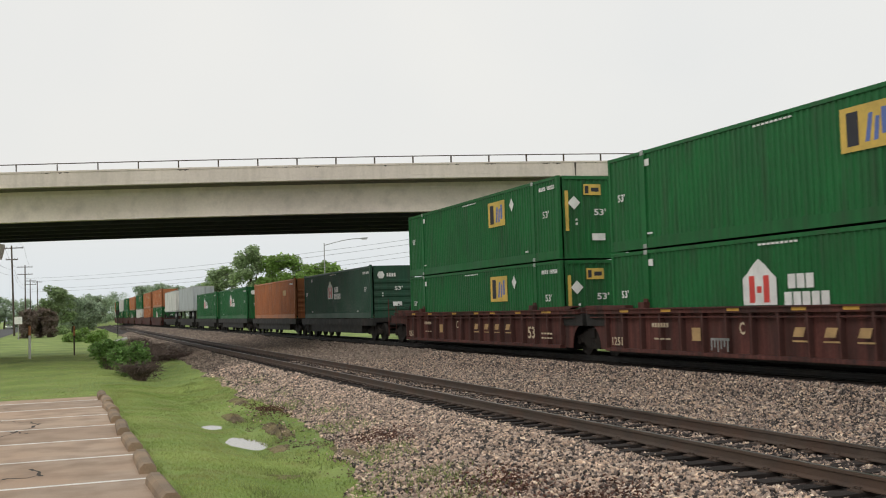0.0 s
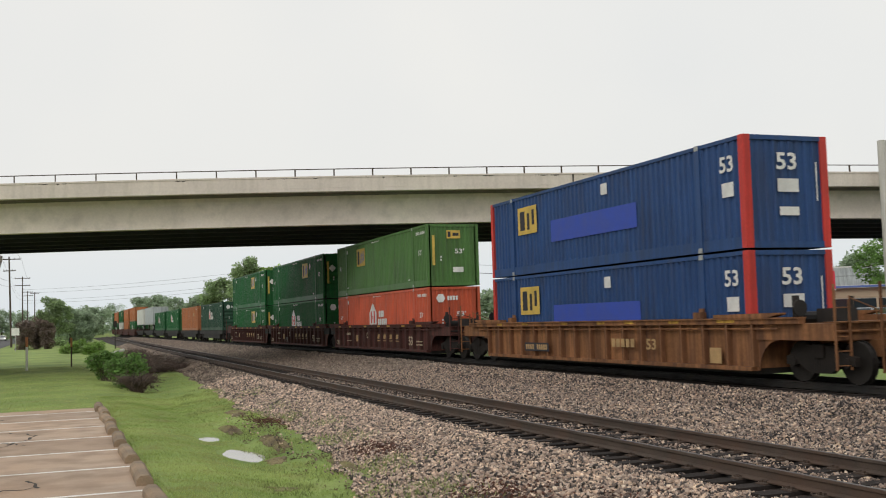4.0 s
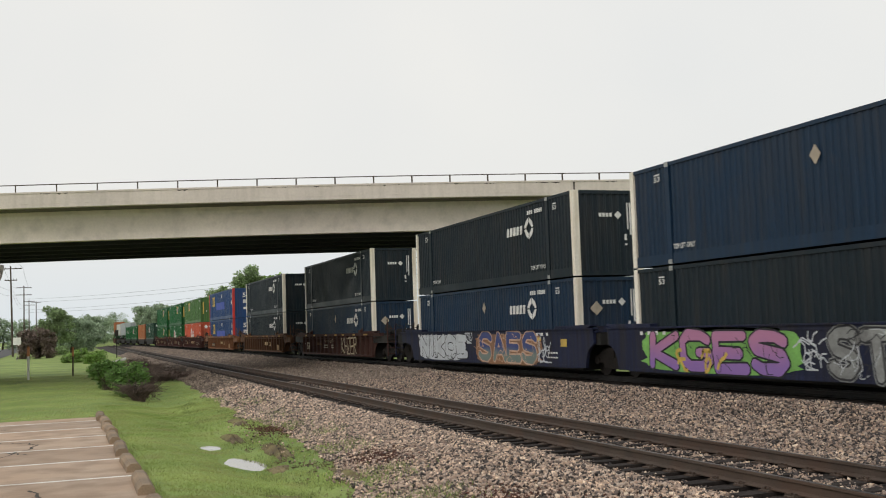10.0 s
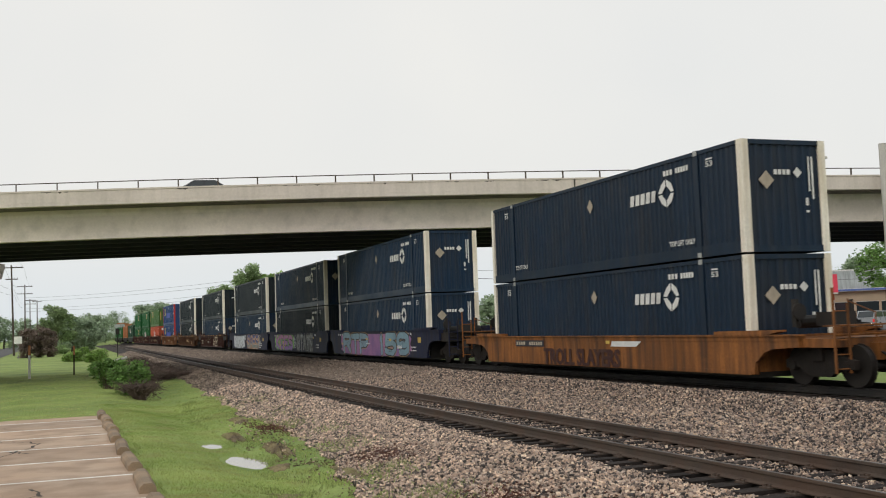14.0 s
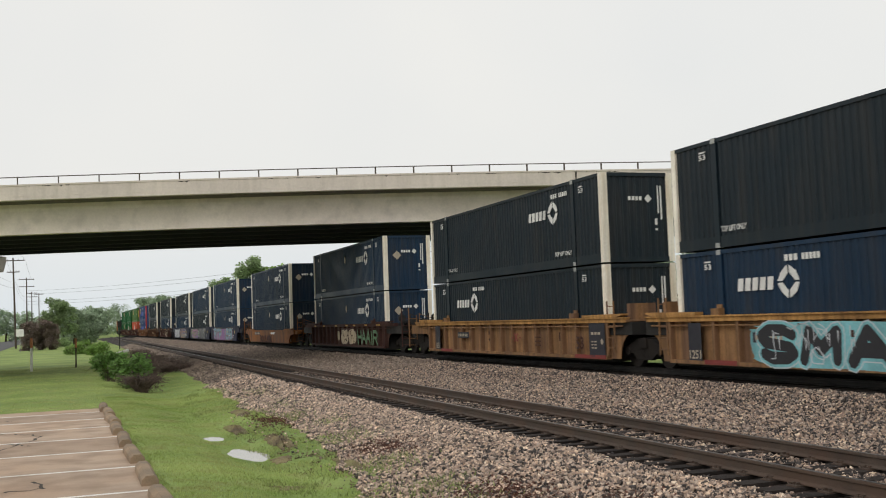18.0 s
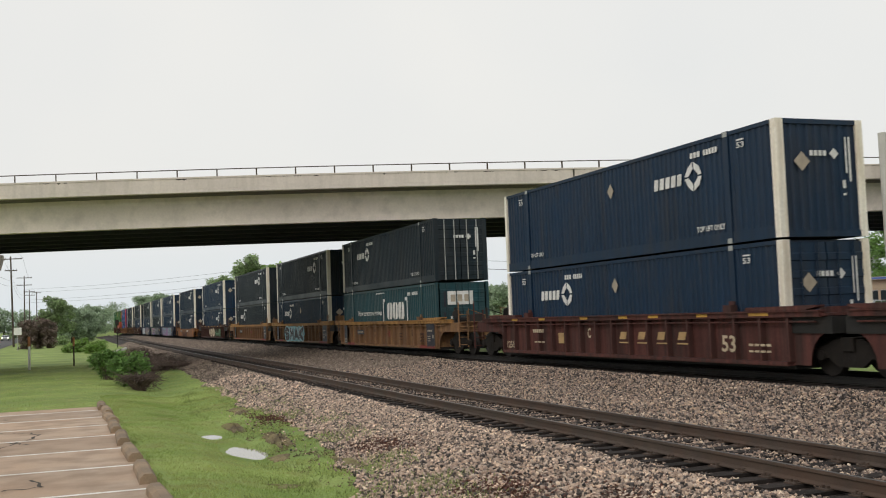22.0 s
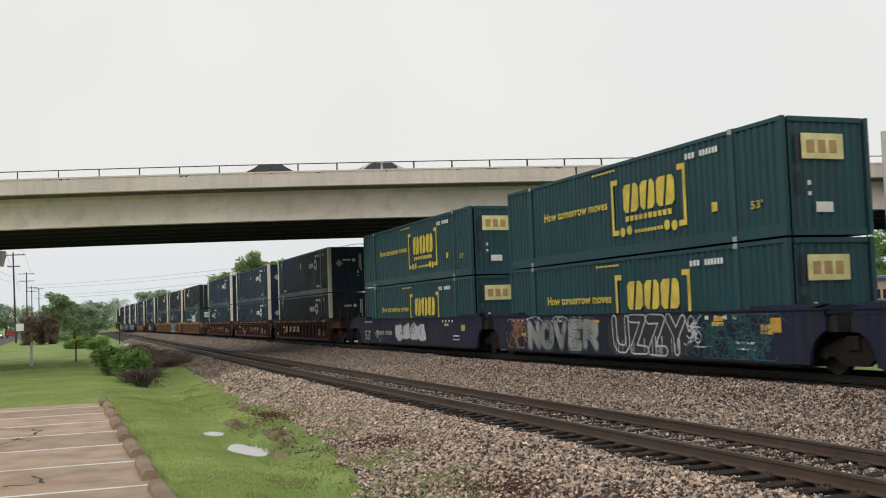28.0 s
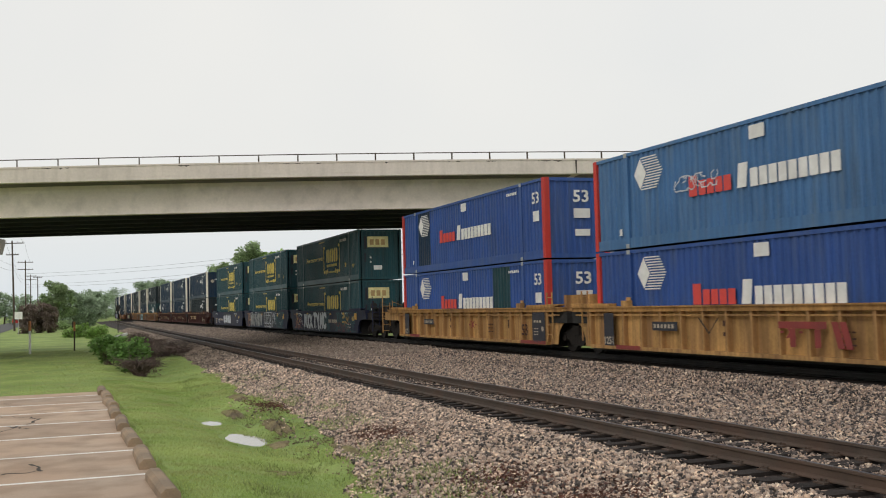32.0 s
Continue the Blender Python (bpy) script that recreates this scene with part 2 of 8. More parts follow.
M = {
    "green": paint("green_paint", (0.015, 0.125, 0.036)),
    "olive": paint("olive_paint", (0.085, 0.185, 0.056), (0.06, 0.07, 0.04), 0.25),
    "red": paint("red_orange_paint", (0.56, 0.108, 0.052), (0.16, 0.05, 0.035), 0.25),
    "blue": paint("blue_paint", (0.026, 0.070, 0.195)),
    "pacer": paint("royal_blue_paint", (0.034, 0.084, 0.275), (0.09, 0.12, 0.18), 0.25),
    "pacer_pale": paint("faded_royal_blue_paint", (0.062, 0.155, 0.32), (0.13, 0.19, 0.25), 0.30),
    # darker copy of the green: bridge shade put into one container's colour
    "green_bridge_shade": paint("bridge_shade_green_paint", (0.022, 0.072, 0.044)),
    "navy": paint("navy_paint", (0.009, 0.028, 0.060)),
    "navy_dark": paint("dark_navy_paint", (0.008, 0.022, 0.045)),
    "black": paint("black_blue_paint", (0.010, 0.019, 0.027)),
    "teal": paint("teal_paint", (0.020, 0.070, 0.085)),
    "teal_dark": paint("dark_teal_paint", (0.017, 0.060, 0.072)),
    "orange": paint("orange_paint", (0.46, 0.17, 0.07)),
    "grey": paint("grey_paint", (0.42, 0.45, 0.46)),
    "pale": paint("pale_paint", (0.66, 0.66, 0.62)),
    "post_white": paint("white_post_paint", (0.86, 0.82, 0.72), (0.45, 0.29, 0.10), 0.30),
    "post_red": paint("red_post_paint", (0.55, 0.05, 0.04)),
    "mark_white": mat("white_marking", (0.74, 0.74, 0.72), 0.6, 0.1, 3, 25, dirt=GRIME, dirt_amount=0.12),
    "mark_lemon": mat("lemon_yellow_marking", (0.68, 0.53, 0.08), 0.6, 0.15, 3, 25, dirt=GRIME, dirt_amount=0.2),
    "mark_yellow": mat("yellow_marking", (0.64, 0.44, 0.09), 0.6, 0.12, 3, 25, dirt=GRIME, dirt_amount=0.15),
    "chord_amber": mat("amber_edge_mark", (0.60, 0.34, 0.06), 0.7, 0.2, 3, 25, dirt=(0.2, 0.1, 0.04), dirt_amount=0.3),
    "mark_tan": mat("tan_placard", (0.42, 0.36, 0.28), 0.7, 0.15, 4, 25),
    "mark_red": mat("red_marking", (0.62, 0.06, 0.05), 0.6, 0.1, 3, 25),
    "mark_dark": mat("dark_marking", (0.02, 0.02, 0.03), 0.6, 0.1, 3, 25),
    "mark_royal": mat("royal_blue_overpaint", (0.030, 0.070, 0.40), 0.6, 0.12, 2, 25),
    "mark_cream": mat("pale_yellow_marking", (0.74, 0.67, 0.33), 0.6, 0.12, 3, 25, dirt=GRIME, dirt_amount=0.15),
    "mark_blue": mat("blue_marking", (0.10, 0.16, 0.42), 0.6, 0.1, 3, 25),
    "mark_gold": mat("faded_gold_marking", (0.42, 0.27, 0.12), 0.7, 0.2, 3, 25),
    "bnsf": paint("oxide_brown_paint", (0.098, 0.036, 0.030), (0.040, 0.028, 0.025), 0.5, 0.75),
    "rusty": paint("rusty_brown_paint", (0.145, 0.066, 0.030), (0.045, 0.028, 0.02), 0.6, 0.8),
    "tan_orange": paint("weathered_orange_tan_paint", (0.27, 0.125, 0.055), (0.09, 0.045, 0.03), 0.55, 0.75),
    "tan": paint("tan_yellow_paint", (0.26, 0.143, 0.066), (0.13, 0.075, 0.052), 0.55, 0.75),
    "tan_bright": paint("faded_yellow_tan_paint", (0.46, 0.265, 0.098), (0.18, 0.095, 0.05), 0.5, 0.75),
    "tan_chord": paint("amber_chord_paint", (0.42, 0.225, 0.075), (0.14, 0.07, 0.03), 0.4, 0.7),
    "amber": paint("orange_yellow_paint", (0.26, 0.102, 0.030), (0.080, 0.040, 0.024), 0.6, 0.7),
    "darkbrown": paint("dark_brown_paint", (0.062, 0.028, 0.024), (0.10, 0.06, 0.04), 0.3, 0.8),
    "carblue": paint("dark_blue_paint", (0.015, 0.020, 0.050), (0.030, 0.025, 0.025), 0.40, 0.65),
    "chord_yellow": paint("faded_yellow_paint", (0.50, 0.30, 0.06), RUST, 0.5, 0.75),
    "steel": mat("grimy_black_steel", (0.013, 0.012, 0.011), 0.75, 0.3, 3, 30, dirt=(0.045, 0.032, 0.024), dirt_amount=0.3),
    "truck": mat("grimy_brown_truck_steel", (0.017, 0.014, 0.012), 0.85, 0.35, 4, 30, spec=0.25, dirt=(0.042, 0.031, 0.024), dirt_amount=0.35),
    "wheel": mat("dull_wheel_steel", (0.020, 0.017, 0.015), 0.7, 0.3, 4, 30, spec=0.3),
    "galv": mat("galvanised_steel", (0.40, 0.41, 0.40), 0.5, 0.12, 2, 20, metal=0.3),
    "rubber": mat("tyre_rubber", (0.02, 0.02, 0.02), 0.85, 0.2, 8, 60),
    "rail": mat("brown_rail_steel", (0.070, 0.050, 0.038), 0.75, 0.3, 2, 40, dirt=(0.10, 0.055, 0.035), dirt_amount=0.4),
    "railhead": mat("worn_rail_top", (0.15, 0.13, 0.12), 0.4, 0.2, 1, 40, metal=0.7),
    "tie": mat("creosoted_timber", (0.026, 0.021, 0.019), 0.9, 0.35, 3, 40, 0.01, spread=0.4, spec=0.2, dirt=(0.075, 0.062, 0.055), dirt_amount=0.3),
    # bed is near-black to stand in for shade in the gaps between stones
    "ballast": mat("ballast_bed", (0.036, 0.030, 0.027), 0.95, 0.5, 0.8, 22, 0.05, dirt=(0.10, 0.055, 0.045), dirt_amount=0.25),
    "concrete": mat("bridge_concrete", (0.68, 0.61, 0.55), 0.85, 0.10, 0.35, 8, 0.003, dirt=(0.30, 0.27, 0.22), dirt_amount=0.13, streak=True),
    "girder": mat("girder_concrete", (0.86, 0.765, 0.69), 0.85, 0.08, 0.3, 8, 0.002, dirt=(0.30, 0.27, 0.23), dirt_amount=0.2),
    # near-black concrete: shade under the deck put into its colour
    "deck_shade": mat("deck_shade_concrete", (0.042, 0.045, 0.055), 0.95, 0.15, 0.4, 8, 0.002, dirt=(0.04, 0.035, 0.03), dirt_amount=0.3),
    # mid-brown concrete: shade under the deck edge put into its colour
    "overhang_shade": mat("overhang_shade_concrete", (0.16, 0.138, 0.12), 0.9, 0.2, 0.5, 8, 0.002, dirt=(0.10, 0.09, 0.08), dirt_amount=0.3),
    "stain": mat("dark_rain_stain", (0.10, 0.085, 0.07), 0.95, 0.3, 2.0, 20),
    "lot": mat("tan_lot_concrete", (0.51, 0.335, 0.215), 0.7, 0.14, 0.5, 30, 0.003, second=(0.48, 0.37, 0.28), dirt=(0.22, 0.145, 0.09), dirt_amount=0.4, spread=0.16),
    "lot_line": mat("worn_white_line", (0.80, 0.78, 0.74), 0.75, 0.12, 6, 60, dirt=(0.42, 0.35, 0.28), dirt_amount=0.3),
    "curb": mat("wheel_stop_concrete", (0.30, 0.215, 0.14), 0.85, 0.25, 3, 40, 0.006, dirt=(0.12, 0.10, 0.075), dirt_amount=0.4, spread=0.15),
    "crack": mat("crack_dirt", (0.06, 0.05, 0.04), 0.95, 0.2, 5, 50),
    "ground": mat("lawn_ground", (0.21, 0.32, 0.070), 0.95, 0.3, 0.3, 18, 0.03, second=(0.33, 0.42, 0.115), dirt=(0.19, 0.17, 0.07), dirt_amount=0.25),
    "blade": mat("grass_blades", (0.305, 0.445, 0.102), 0.7, 0.22, 0.45, 20, island=True, spread=0.25, second=(0.52, 0.56, 0.21), dirt=(0.38, 0.30, 0.15), dirt_amount=0.30),
    "weed": mat("weed_leaves", (0.30, 0.36, 0.13), 0.7, 0.2, 0.9, 20, island=True, spread=0.4),
    "leaf": mat("tree_leaves", (0.32, 0.42, 0.21), 0.7, 0.25, 0.25, 6, island=True, spread=0.45),
    "leaf_light": mat("light_leaves", (0.25, 0.39, 0.10), 0.7, 0.25, 0.3, 6, island=True, spread=0.4),
    "leaf_bush": mat("dense_bush_leaves", (0.16, 0.285, 0.075), 0.7, 0.25, 0.3, 6, island=True, spread=0.45),
    "hedge_twig": mat("grey_brown_hedge", (0.205, 0.155, 0.13), 0.9, 0.3, 2, 20, island=True, spread=0.35),
    # leaf colour paled to carry the haze over distant trees
    "leaf_haze": mat("haze_pale_leaves", (0.36, 0.45, 0.31), 0.8, 0.2, 0.1, 3, island=True, spread=0.35),
    "twig": mat("dry_twigs", (0.120, 0.085, 0.072), 0.9, 0.3, 2, 20, island=True, spread=0.4),
    "bark": mat("bark", (0.075, 0.055, 0.042), 0.9, 0.3, 3, 25, 0.02),
    "asphalt": mat("asphalt", (0.075, 0.075, 0.075), 0.85, 0.2, 0.5, 60, 0.003),
    "pole": mat("weathered_pole", (0.085, 0.065, 0.05), 0.9, 0.25, 2, 30),
    "pole_pale": mat("pale_metal_pole", (0.55, 0.53, 0.49), 0.6, 0.1, 1, 20),
    "marker_white": mat("white_marker_post", (0.84, 0.83, 0.80), 0.6, 0.08, 3, 30),
    "marker_orange": mat("orange_marker_band", (0.55, 0.22, 0.10), 0.6, 0.1, 3, 30),
    "wire": mat("black_cable", (0.16, 0.16, 0.17), 0.7, 0.1, 2, 10),
    "shop_red": mat("red_panels", (0.56, 0.016, 0.050), 0.5, 0.08, 0.5, 8, spread=0.05),
    "shop_white": mat("white_render", (0.70, 0.69, 0.66), 0.7, 0.06, 0.6, 8),
    "shop_brown": mat("brown_brick_front", (0.115, 0.075, 0.06), 0.8, 0.2, 0.6, 12),
    "shop_tan": mat("tan_render", (0.52, 0.41, 0.29), 0.8, 0.08, 0.6, 8),
    "roof_grey": mat("grey_roofing", (0.22, 0.22, 0.22), 0.8, 0.15, 0.6, 8),
    "car_white": mat("white_car_paint", (0.72, 0.73, 0.74), 0.3, 0.04, 1, 8),
    "car_silver": mat("silver_car_paint", (0.42, 0.44, 0.46), 0.3, 0.05, 1, 8, metal=0.3),
    "car_dark": mat("dark_car_paint", (0.025, 0.027, 0.032), 0.3, 0.05, 1, 8),
    "car_red": mat("red_car_paint", (0.40, 0.03, 0.025), 0.3, 0.05, 1, 8),
    "kayak": mat("teal_hull", (0.025, 0.08, 0.11), 0.5, 0.1, 1, 8),
    # weak glow added to brighten the white sign boards; no lamp known
    "sign_face": glow("glow_lifted_white_sign", (0.75, 0.78, 0.78), 0.3),
    "lamp_red": glow("tail_light", (0.7, 0.03, 0.03), 0.5),
    "lamp_head": glow("head_light", (1.0, 0.95, 0.8), 6.0),
    "graf_white": mat("silver_white_spray", (0.56, 0.59, 0.62), 0.6, 0.18, 1.2, 20, dirt=(0.25, 0.25, 0.27), dirt_amount=0.3),
    "graf_black": mat("black_spray", (0.02, 0.02, 0.025), 0.6, 0.15, 2, 20),
    "graf_blue": mat("pale_blue_spray", (0.20, 0.33, 0.40), 0.6, 0.25, 0.9, 20, dirt=(0.12, 0.16, 0.2), dirt_amount=0.3),
    "graf_purple": mat("purple_spray", (0.26, 0.13, 0.38), 0.7, 0.3, 0.9, 20, second=(0.42, 0.20, 0.36)),
    "graf_green": mat("green_spray", (0.19, 0.43, 0.10), 0.6, 0.25, 1.5, 20),
    "graf_teal": mat("teal_spray", (0.022, 0.105, 0.112), 0.7, 0.3, 1.5, 20, dirt=(0.03, 0.03, 0.05), dirt_amount=0.35),
    "graf_orange": mat("orange_spray", (0.33, 0.16, 0.075), 0.7, 0.35, 1.2, 20, dirt=(0.06, 0.05, 0.06), dirt_amount=0.4),
    "graf_grey": mat("grey_spray", (0.27, 0.28, 0.27), 0.7, 0.35, 1.0, 20, dirt=(0.08, 0.075, 0.075), dirt_amount=0.4),
    "graf_maroon": mat("maroon_spray", (0.22, 0.035, 0.03), 0.7, 0.2, 1.5, 20),
    "graf_aqua": mat("aqua_spray", (0.20, 0.48, 0.52), 0.6, 0.25, 0.9, 20, dirt=(0.05, 0.12, 0.14), dirt_amount=0.3),
    "graf_moss": mat("dull_green_spray", (0.13, 0.25, 0.13), 0.7, 0.3, 1.2, 20, dirt=(0.05, 0.05, 0.04), dirt_amount=0.35),
    "cream": mat("cream_spray", (0.52, 0.42, 0.29), 0.7, 0.2, 1.5, 20, dirt=(0.2, 0.14, 0.09), dirt_amount=0.3),
    "graf_peach": mat("peach_spray", (0.58, 0.39, 0.28), 0.7, 0.2, 1.5, 20, dirt=(0.3, 0.18, 0.14), dirt_amount=0.3),
    "neon": glow("lit_sign_face", (0.55, 0.50, 0.06), 0.4),
}
glass = bpy.data.materials.new("window_glass")
glass.use_nodes = True
g_b = glass.node_tree.nodes["Principled BSDF"]
g_b.inputs["Base Color"].default_value, g_b.inputs["Roughness"].default_value = (0.03, 0.04, 0.045, 1), 0.06
g_b.inputs["Coat Weight"].default_value = 0.4
M["glass"] = glass
water = bpy.data.materials.new("ditch_water")
water.use_nodes = True
wb = water.node_tree.nodes["Principled BSDF"]
wb.inputs["Base Color"].default_value, wb.inputs["Roughness"].default_value = (0.34, 0.32, 0.27, 1), 0.04
wb.inputs["IOR"].default_value = 1.45
M["water"] = water


def stone_mix(name, stops):
    """Crushed stone: each stone takes one of several tones, with grain and dust."""
    m = mat(name, (0.2, 0.17, 0.14), 0.85, 0.2, 3, 60, 0.004)
    n, l = m.node_tree.nodes, m.node_tree.links
    geo, ramp, mul = n.new("ShaderNodeNewGeometry"), n.new("ShaderNodeValToRGB"), n.new("ShaderNodeMix")
    ramp.color_ramp.interpolation = "LINEAR"
    while len(ramp.color_ramp.elements) < len(stops):
        ramp.color_ramp.elements.new(0.5)
    for e, (p, c) in zip(ramp.color_ramp.elements, stops):
        e.position, e.color = p, (c[0] * 0.98, c[1], c[2] * 1.04, 1)
    old = n["Principled BSDF"].inputs["Base Color"].links[0].from_socket
    mul.data_type, mul.blend_type = "RGBA", "MULTIPLY"
    mul.inputs[0].default_value = 1.0
    vs = n.new("ShaderNodeVectorMath")
    vs.operation = "SCALE"
    vs.inputs["Scale"].default_value = 5.6
    l.new(geo.outputs["Random Per Island"], ramp.inputs[0])
    l.new(old, vs.inputs[0])
    l.new(vs.outputs[0], mul.inputs[6])
    l.new(ramp.outputs[0], mul.inputs[7])
    l.new(mul.outputs[2], n["Principled BSDF"].inputs["Base Color"])
    return m


M["stone"] = stone_mix("crushed_stone_mix", ((0.0, (0.025, 0.025, 0.028)), (0.22, (0.085, 0.080, 0.084)), (0.36, (0.24, 0.205, 0.195)), (0.56, (0.40, 0.33, 0.29)), (0.76, (0.48, 0.445, 0.43)), (0.9, (0.62, 0.51, 0.43)), (1.0, (0.86, 0.80, 0.72))))
M["stone_mid"] = stone_mix("dusty_stone_mix", ((0.0, (0.022, 0.022, 0.026)), (0.24, (0.070, 0.067, 0.073)), (0.38, (0.19, 0.168, 0.165)), (0.58, (0.34, 0.272, 0.240)), (0.78, (0.38, 0.36, 0.355)), (0.92, (0.54, 0.44, 0.36)), (1.0, (0.74, 0.69, 0.62))))
M["stone_far"] = stone_mix("far_dusty_stone_mix", ((0.0, (0.13, 0.118, 0.112)), (0.5, (0.215, 0.190, 0.176)), (1.0, (0.33, 0.30, 0.28))))
M["stone_dark"] = stone_mix("oily_stone_mix", ((0.0, (0.04, 0.035, 0.033)), (0.5, (0.14, 0.12, 0.11)), (1.0, (0.34, 0.31, 0.28))))
for key in ("leaf", "leaf_light", "leaf_bush", "leaf_haze", "blade", "weed"):
    # light passes through thin leaves
    tn, tl = M[key].node_tree.nodes, M[key].node_tree.links
    tr, mx = tn.new("ShaderNodeBsdfTranslucent"), tn.new("ShaderNodeMixShader")
    pb = tn["Principled BSDF"]
    tl.new(pb.inputs["Base Color"].links[0].from_socket, tr.inputs["Color"])
    mx.inputs[0].default_value = 0.45
    tl.new(pb.outputs[0], mx.inputs[1])
    tl.new(tr.outputs[0], mx.inputs[2])
    tl.new(mx.outputs[0], tn["Material Output"].inputs["Surface"])
M["litter"] = mat("red_brown_litter", (0.11, 0.045, 0.03), 0.8, 0.3, 2, 30, island=True, spread=0.4)


# ---- mesh tools ----
class Geo:
    """Collects vertices and faces of one mesh."""

    def __init__(self):
        self.v, self.f = [], []

    def add(self, verts, faces):
        k = len(self.v)
        self.v += [tuple(p) for p in verts]
        self.f += [tuple(k + i for i in f) for f in faces]
        return self

    def box(self, x0, x1, y0, y1, z0, z1):
        return self.add([(x, y, z) for z in (z0, z1) for y in (y0, y1) for x in (x0, x1)],
                        [(0, 2, 3, 1), (4, 5, 7, 6), (0, 1, 5, 4), (2, 6, 7, 3), (0, 4, 6, 2), (1, 3, 7, 5)])

    def prism(self, poly, axis, a, b):
        """A polygon of two coordinates, drawn out along the third axis from a to b."""
        n = len(poly)

        def at(p, q):
            return {"x": (q, p[0], p[1]), "y": (p[0], q, p[1]), "z": (p[0], p[1], q)}[axis]
        vs = [at(p, a) for p in poly] + [at(p, b) for p in poly]
        fs = [tuple(range(n))[::-1], tuple(range(n, 2 * n))] + [(i, (i + 1) % n, n + (i + 1) % n, n + i) for i in range(n)]
        return self.add(vs, fs)

    def tube(self, p, q, r, r2=None, n=8, caps=True):
        p, q = Vector(p), Vector(q)
        d = (q - p).normalized()
        a = d.orthogonal().normalized()
        b = d.cross(a)
        r2 = r if r2 is None else r2
        vs = [c + (a * math.cos(2 * math.pi * i / n) + b * math.sin(2 * math.pi * i / n)) * k for c, k in ((p, r), (q, r2)) for i in range(n)]
        fs = [(i, (i + 1) % n, n + (i + 1) % n, n + i) for i in range(n)]
        if caps:
            fs += [tuple(range(n))[::-1], tuple(range(n, 2 * n))]
        return self.add(vs, fs)

    def disc(self, c, axis, r, n=20):
        o = []
        for i in range(n):
            a, b = r * math.cos(2 * math.pi * i / n), r * math.sin(2 * math.pi * i / n)
            o.append({"x": (c[0], c[1] - a, c[2] + b), "y": (c[0] + a, c[1], c[2] + b), "z": (c[0] + a, c[1] + b, c[2])}[axis])
        return self.add(o, [tuple(range(n))])

    def mesh(self, name, material, smooth=False):
        me = bpy.data.meshes.new(name)
        me.from_pydata(self.v, [], self.f)
        me.materials.append(M[material] if isinstance(material, str) else material)
        if smooth:
            me.polygons.foreach_set("use_smooth", [True] * len(me.polygons))
        me.update()
        return me


def fast_mesh(name, verts, faces, material):
    """A large mesh from arrays; faces all have the same number of corners."""
    me = bpy.data.meshes.new(name)
    n, k = faces.shape
    me.vertices.add(len(verts))
    me.vertices.foreach_set("co", np.asarray(verts, np.float32).ravel())
    me.loops.add(n * k)
    me.loops.foreach_set("vertex_index", np.asarray(faces, np.int32).ravel())
    me.polygons.add(n)
    me.polygons.foreach_set("loop_start", np.arange(0, n * k, k, dtype=np.int32))
    me.materials.append(M[material])
    me.update(calc_edges=True)
    return me


def part(name, geo, material, parent, label="", smooth=False):
    """Links a mesh as one object under a thing or under a part."""
    me = geo if isinstance(geo, bpy.types.Mesh) else geo.mesh(name, material, smooth)
    ob = new(name, me)
    ob.parent = parent
    if label:
        tagged(ob, label)
    return ob


def thing(name, label, category, group="", m=None, kind="", data=None):
    ob = new(name, data)
    if m is not None:
        ob.matrix_basis = m
    if data is None:
        ob.empty_display_size = 0.2
    return tagged(ob, label, category, group, kind)


_letters = {}


def lettering(text, bold=0.0):
    """A flat mesh of the text in the built-in font, made bolder on request: 0 to 1 across its width and height, and its faces."""
    key = (text, bold)
    if key not in _letters:
        data = []
        for offset in {0.0, bold}:
            cu = bpy.data.curves.new("lettering", "FONT")
            cu.body, cu.resolution_u, cu.offset = text, 2, offset
            ob = new("lettering", cu)
            bpy.context.view_layer.update()
            me = bpy.data.meshes.new_from_object(ob.evaluated_get(bpy.context.evaluated_depsgraph_get()))
            data.append((offset, np.array([v.co[:2] for v in me.vertices]), [tuple(p.vertices) for p in me.polygons]))
            bpy.data.objects.remove(ob)
            bpy.data.curves.remove(cu)
            bpy.data.meshes.remove(me)
        thin = [d for d in data if d[0] == 0.0][0][1]
        vs, fs = [d[1:] for d in data if d[0] == bold][0]
        lo, hi = thin.min(0), thin.max(0)
        _letters[key] = ((vs - lo) / (hi - lo), fs)
    return _letters[key]


def two_tone(name, low, high, z0, z1):
    """Sprayed fill that fades from one colour to another up the letter."""
    m = mat(name, (0.5, 0.5, 0.5), 0.65, 0.2, 1.2, 20)
    n, l = m.node_tree.nodes, m.node_tree.links
    co, sp, rg, mx = (n.new("ShaderNode" + k) for k in ("TexCoord", "SeparateXYZ", "MapRange", "Mix"))
    nz, ad = n.new("ShaderNodeTexNoise"), n.new("ShaderNodeMath")
    nz.inputs["Scale"].default_value = 2.5
    ad.operation = "MULTIPLY_ADD"
    ad.inputs[1].default_value = 0.35
    rg.inputs[1].default_value, rg.inputs[2].default_value = z0 + 0.17, z1 + 0.17
    mx.data_type = "RGBA"
    mx.inputs[6].default_value, mx.inputs[7].default_value = (*low, 1), (*high, 1)
    l.new(co.outputs["Object"], sp.inputs[0])
    l.new(co.outputs["Object"], nz.inputs["Vector"])
    l.new(nz.outputs[0], ad.inputs[0])
    l.new(sp.outputs[2], ad.inputs[2])
    l.new(ad.outputs[0], rg.inputs[0])
    l.new(rg.outputs[0], mx.inputs[0])
    l.new(mx.outputs[2], n["Principled BSDF"].inputs["Base Color"])
    return m


M["graf_fade"] = two_tone("blue_over_green_spray", (0.17, 0.22, 0.20), (0.045, 0.065, 0.20), 0.62, 0.92)
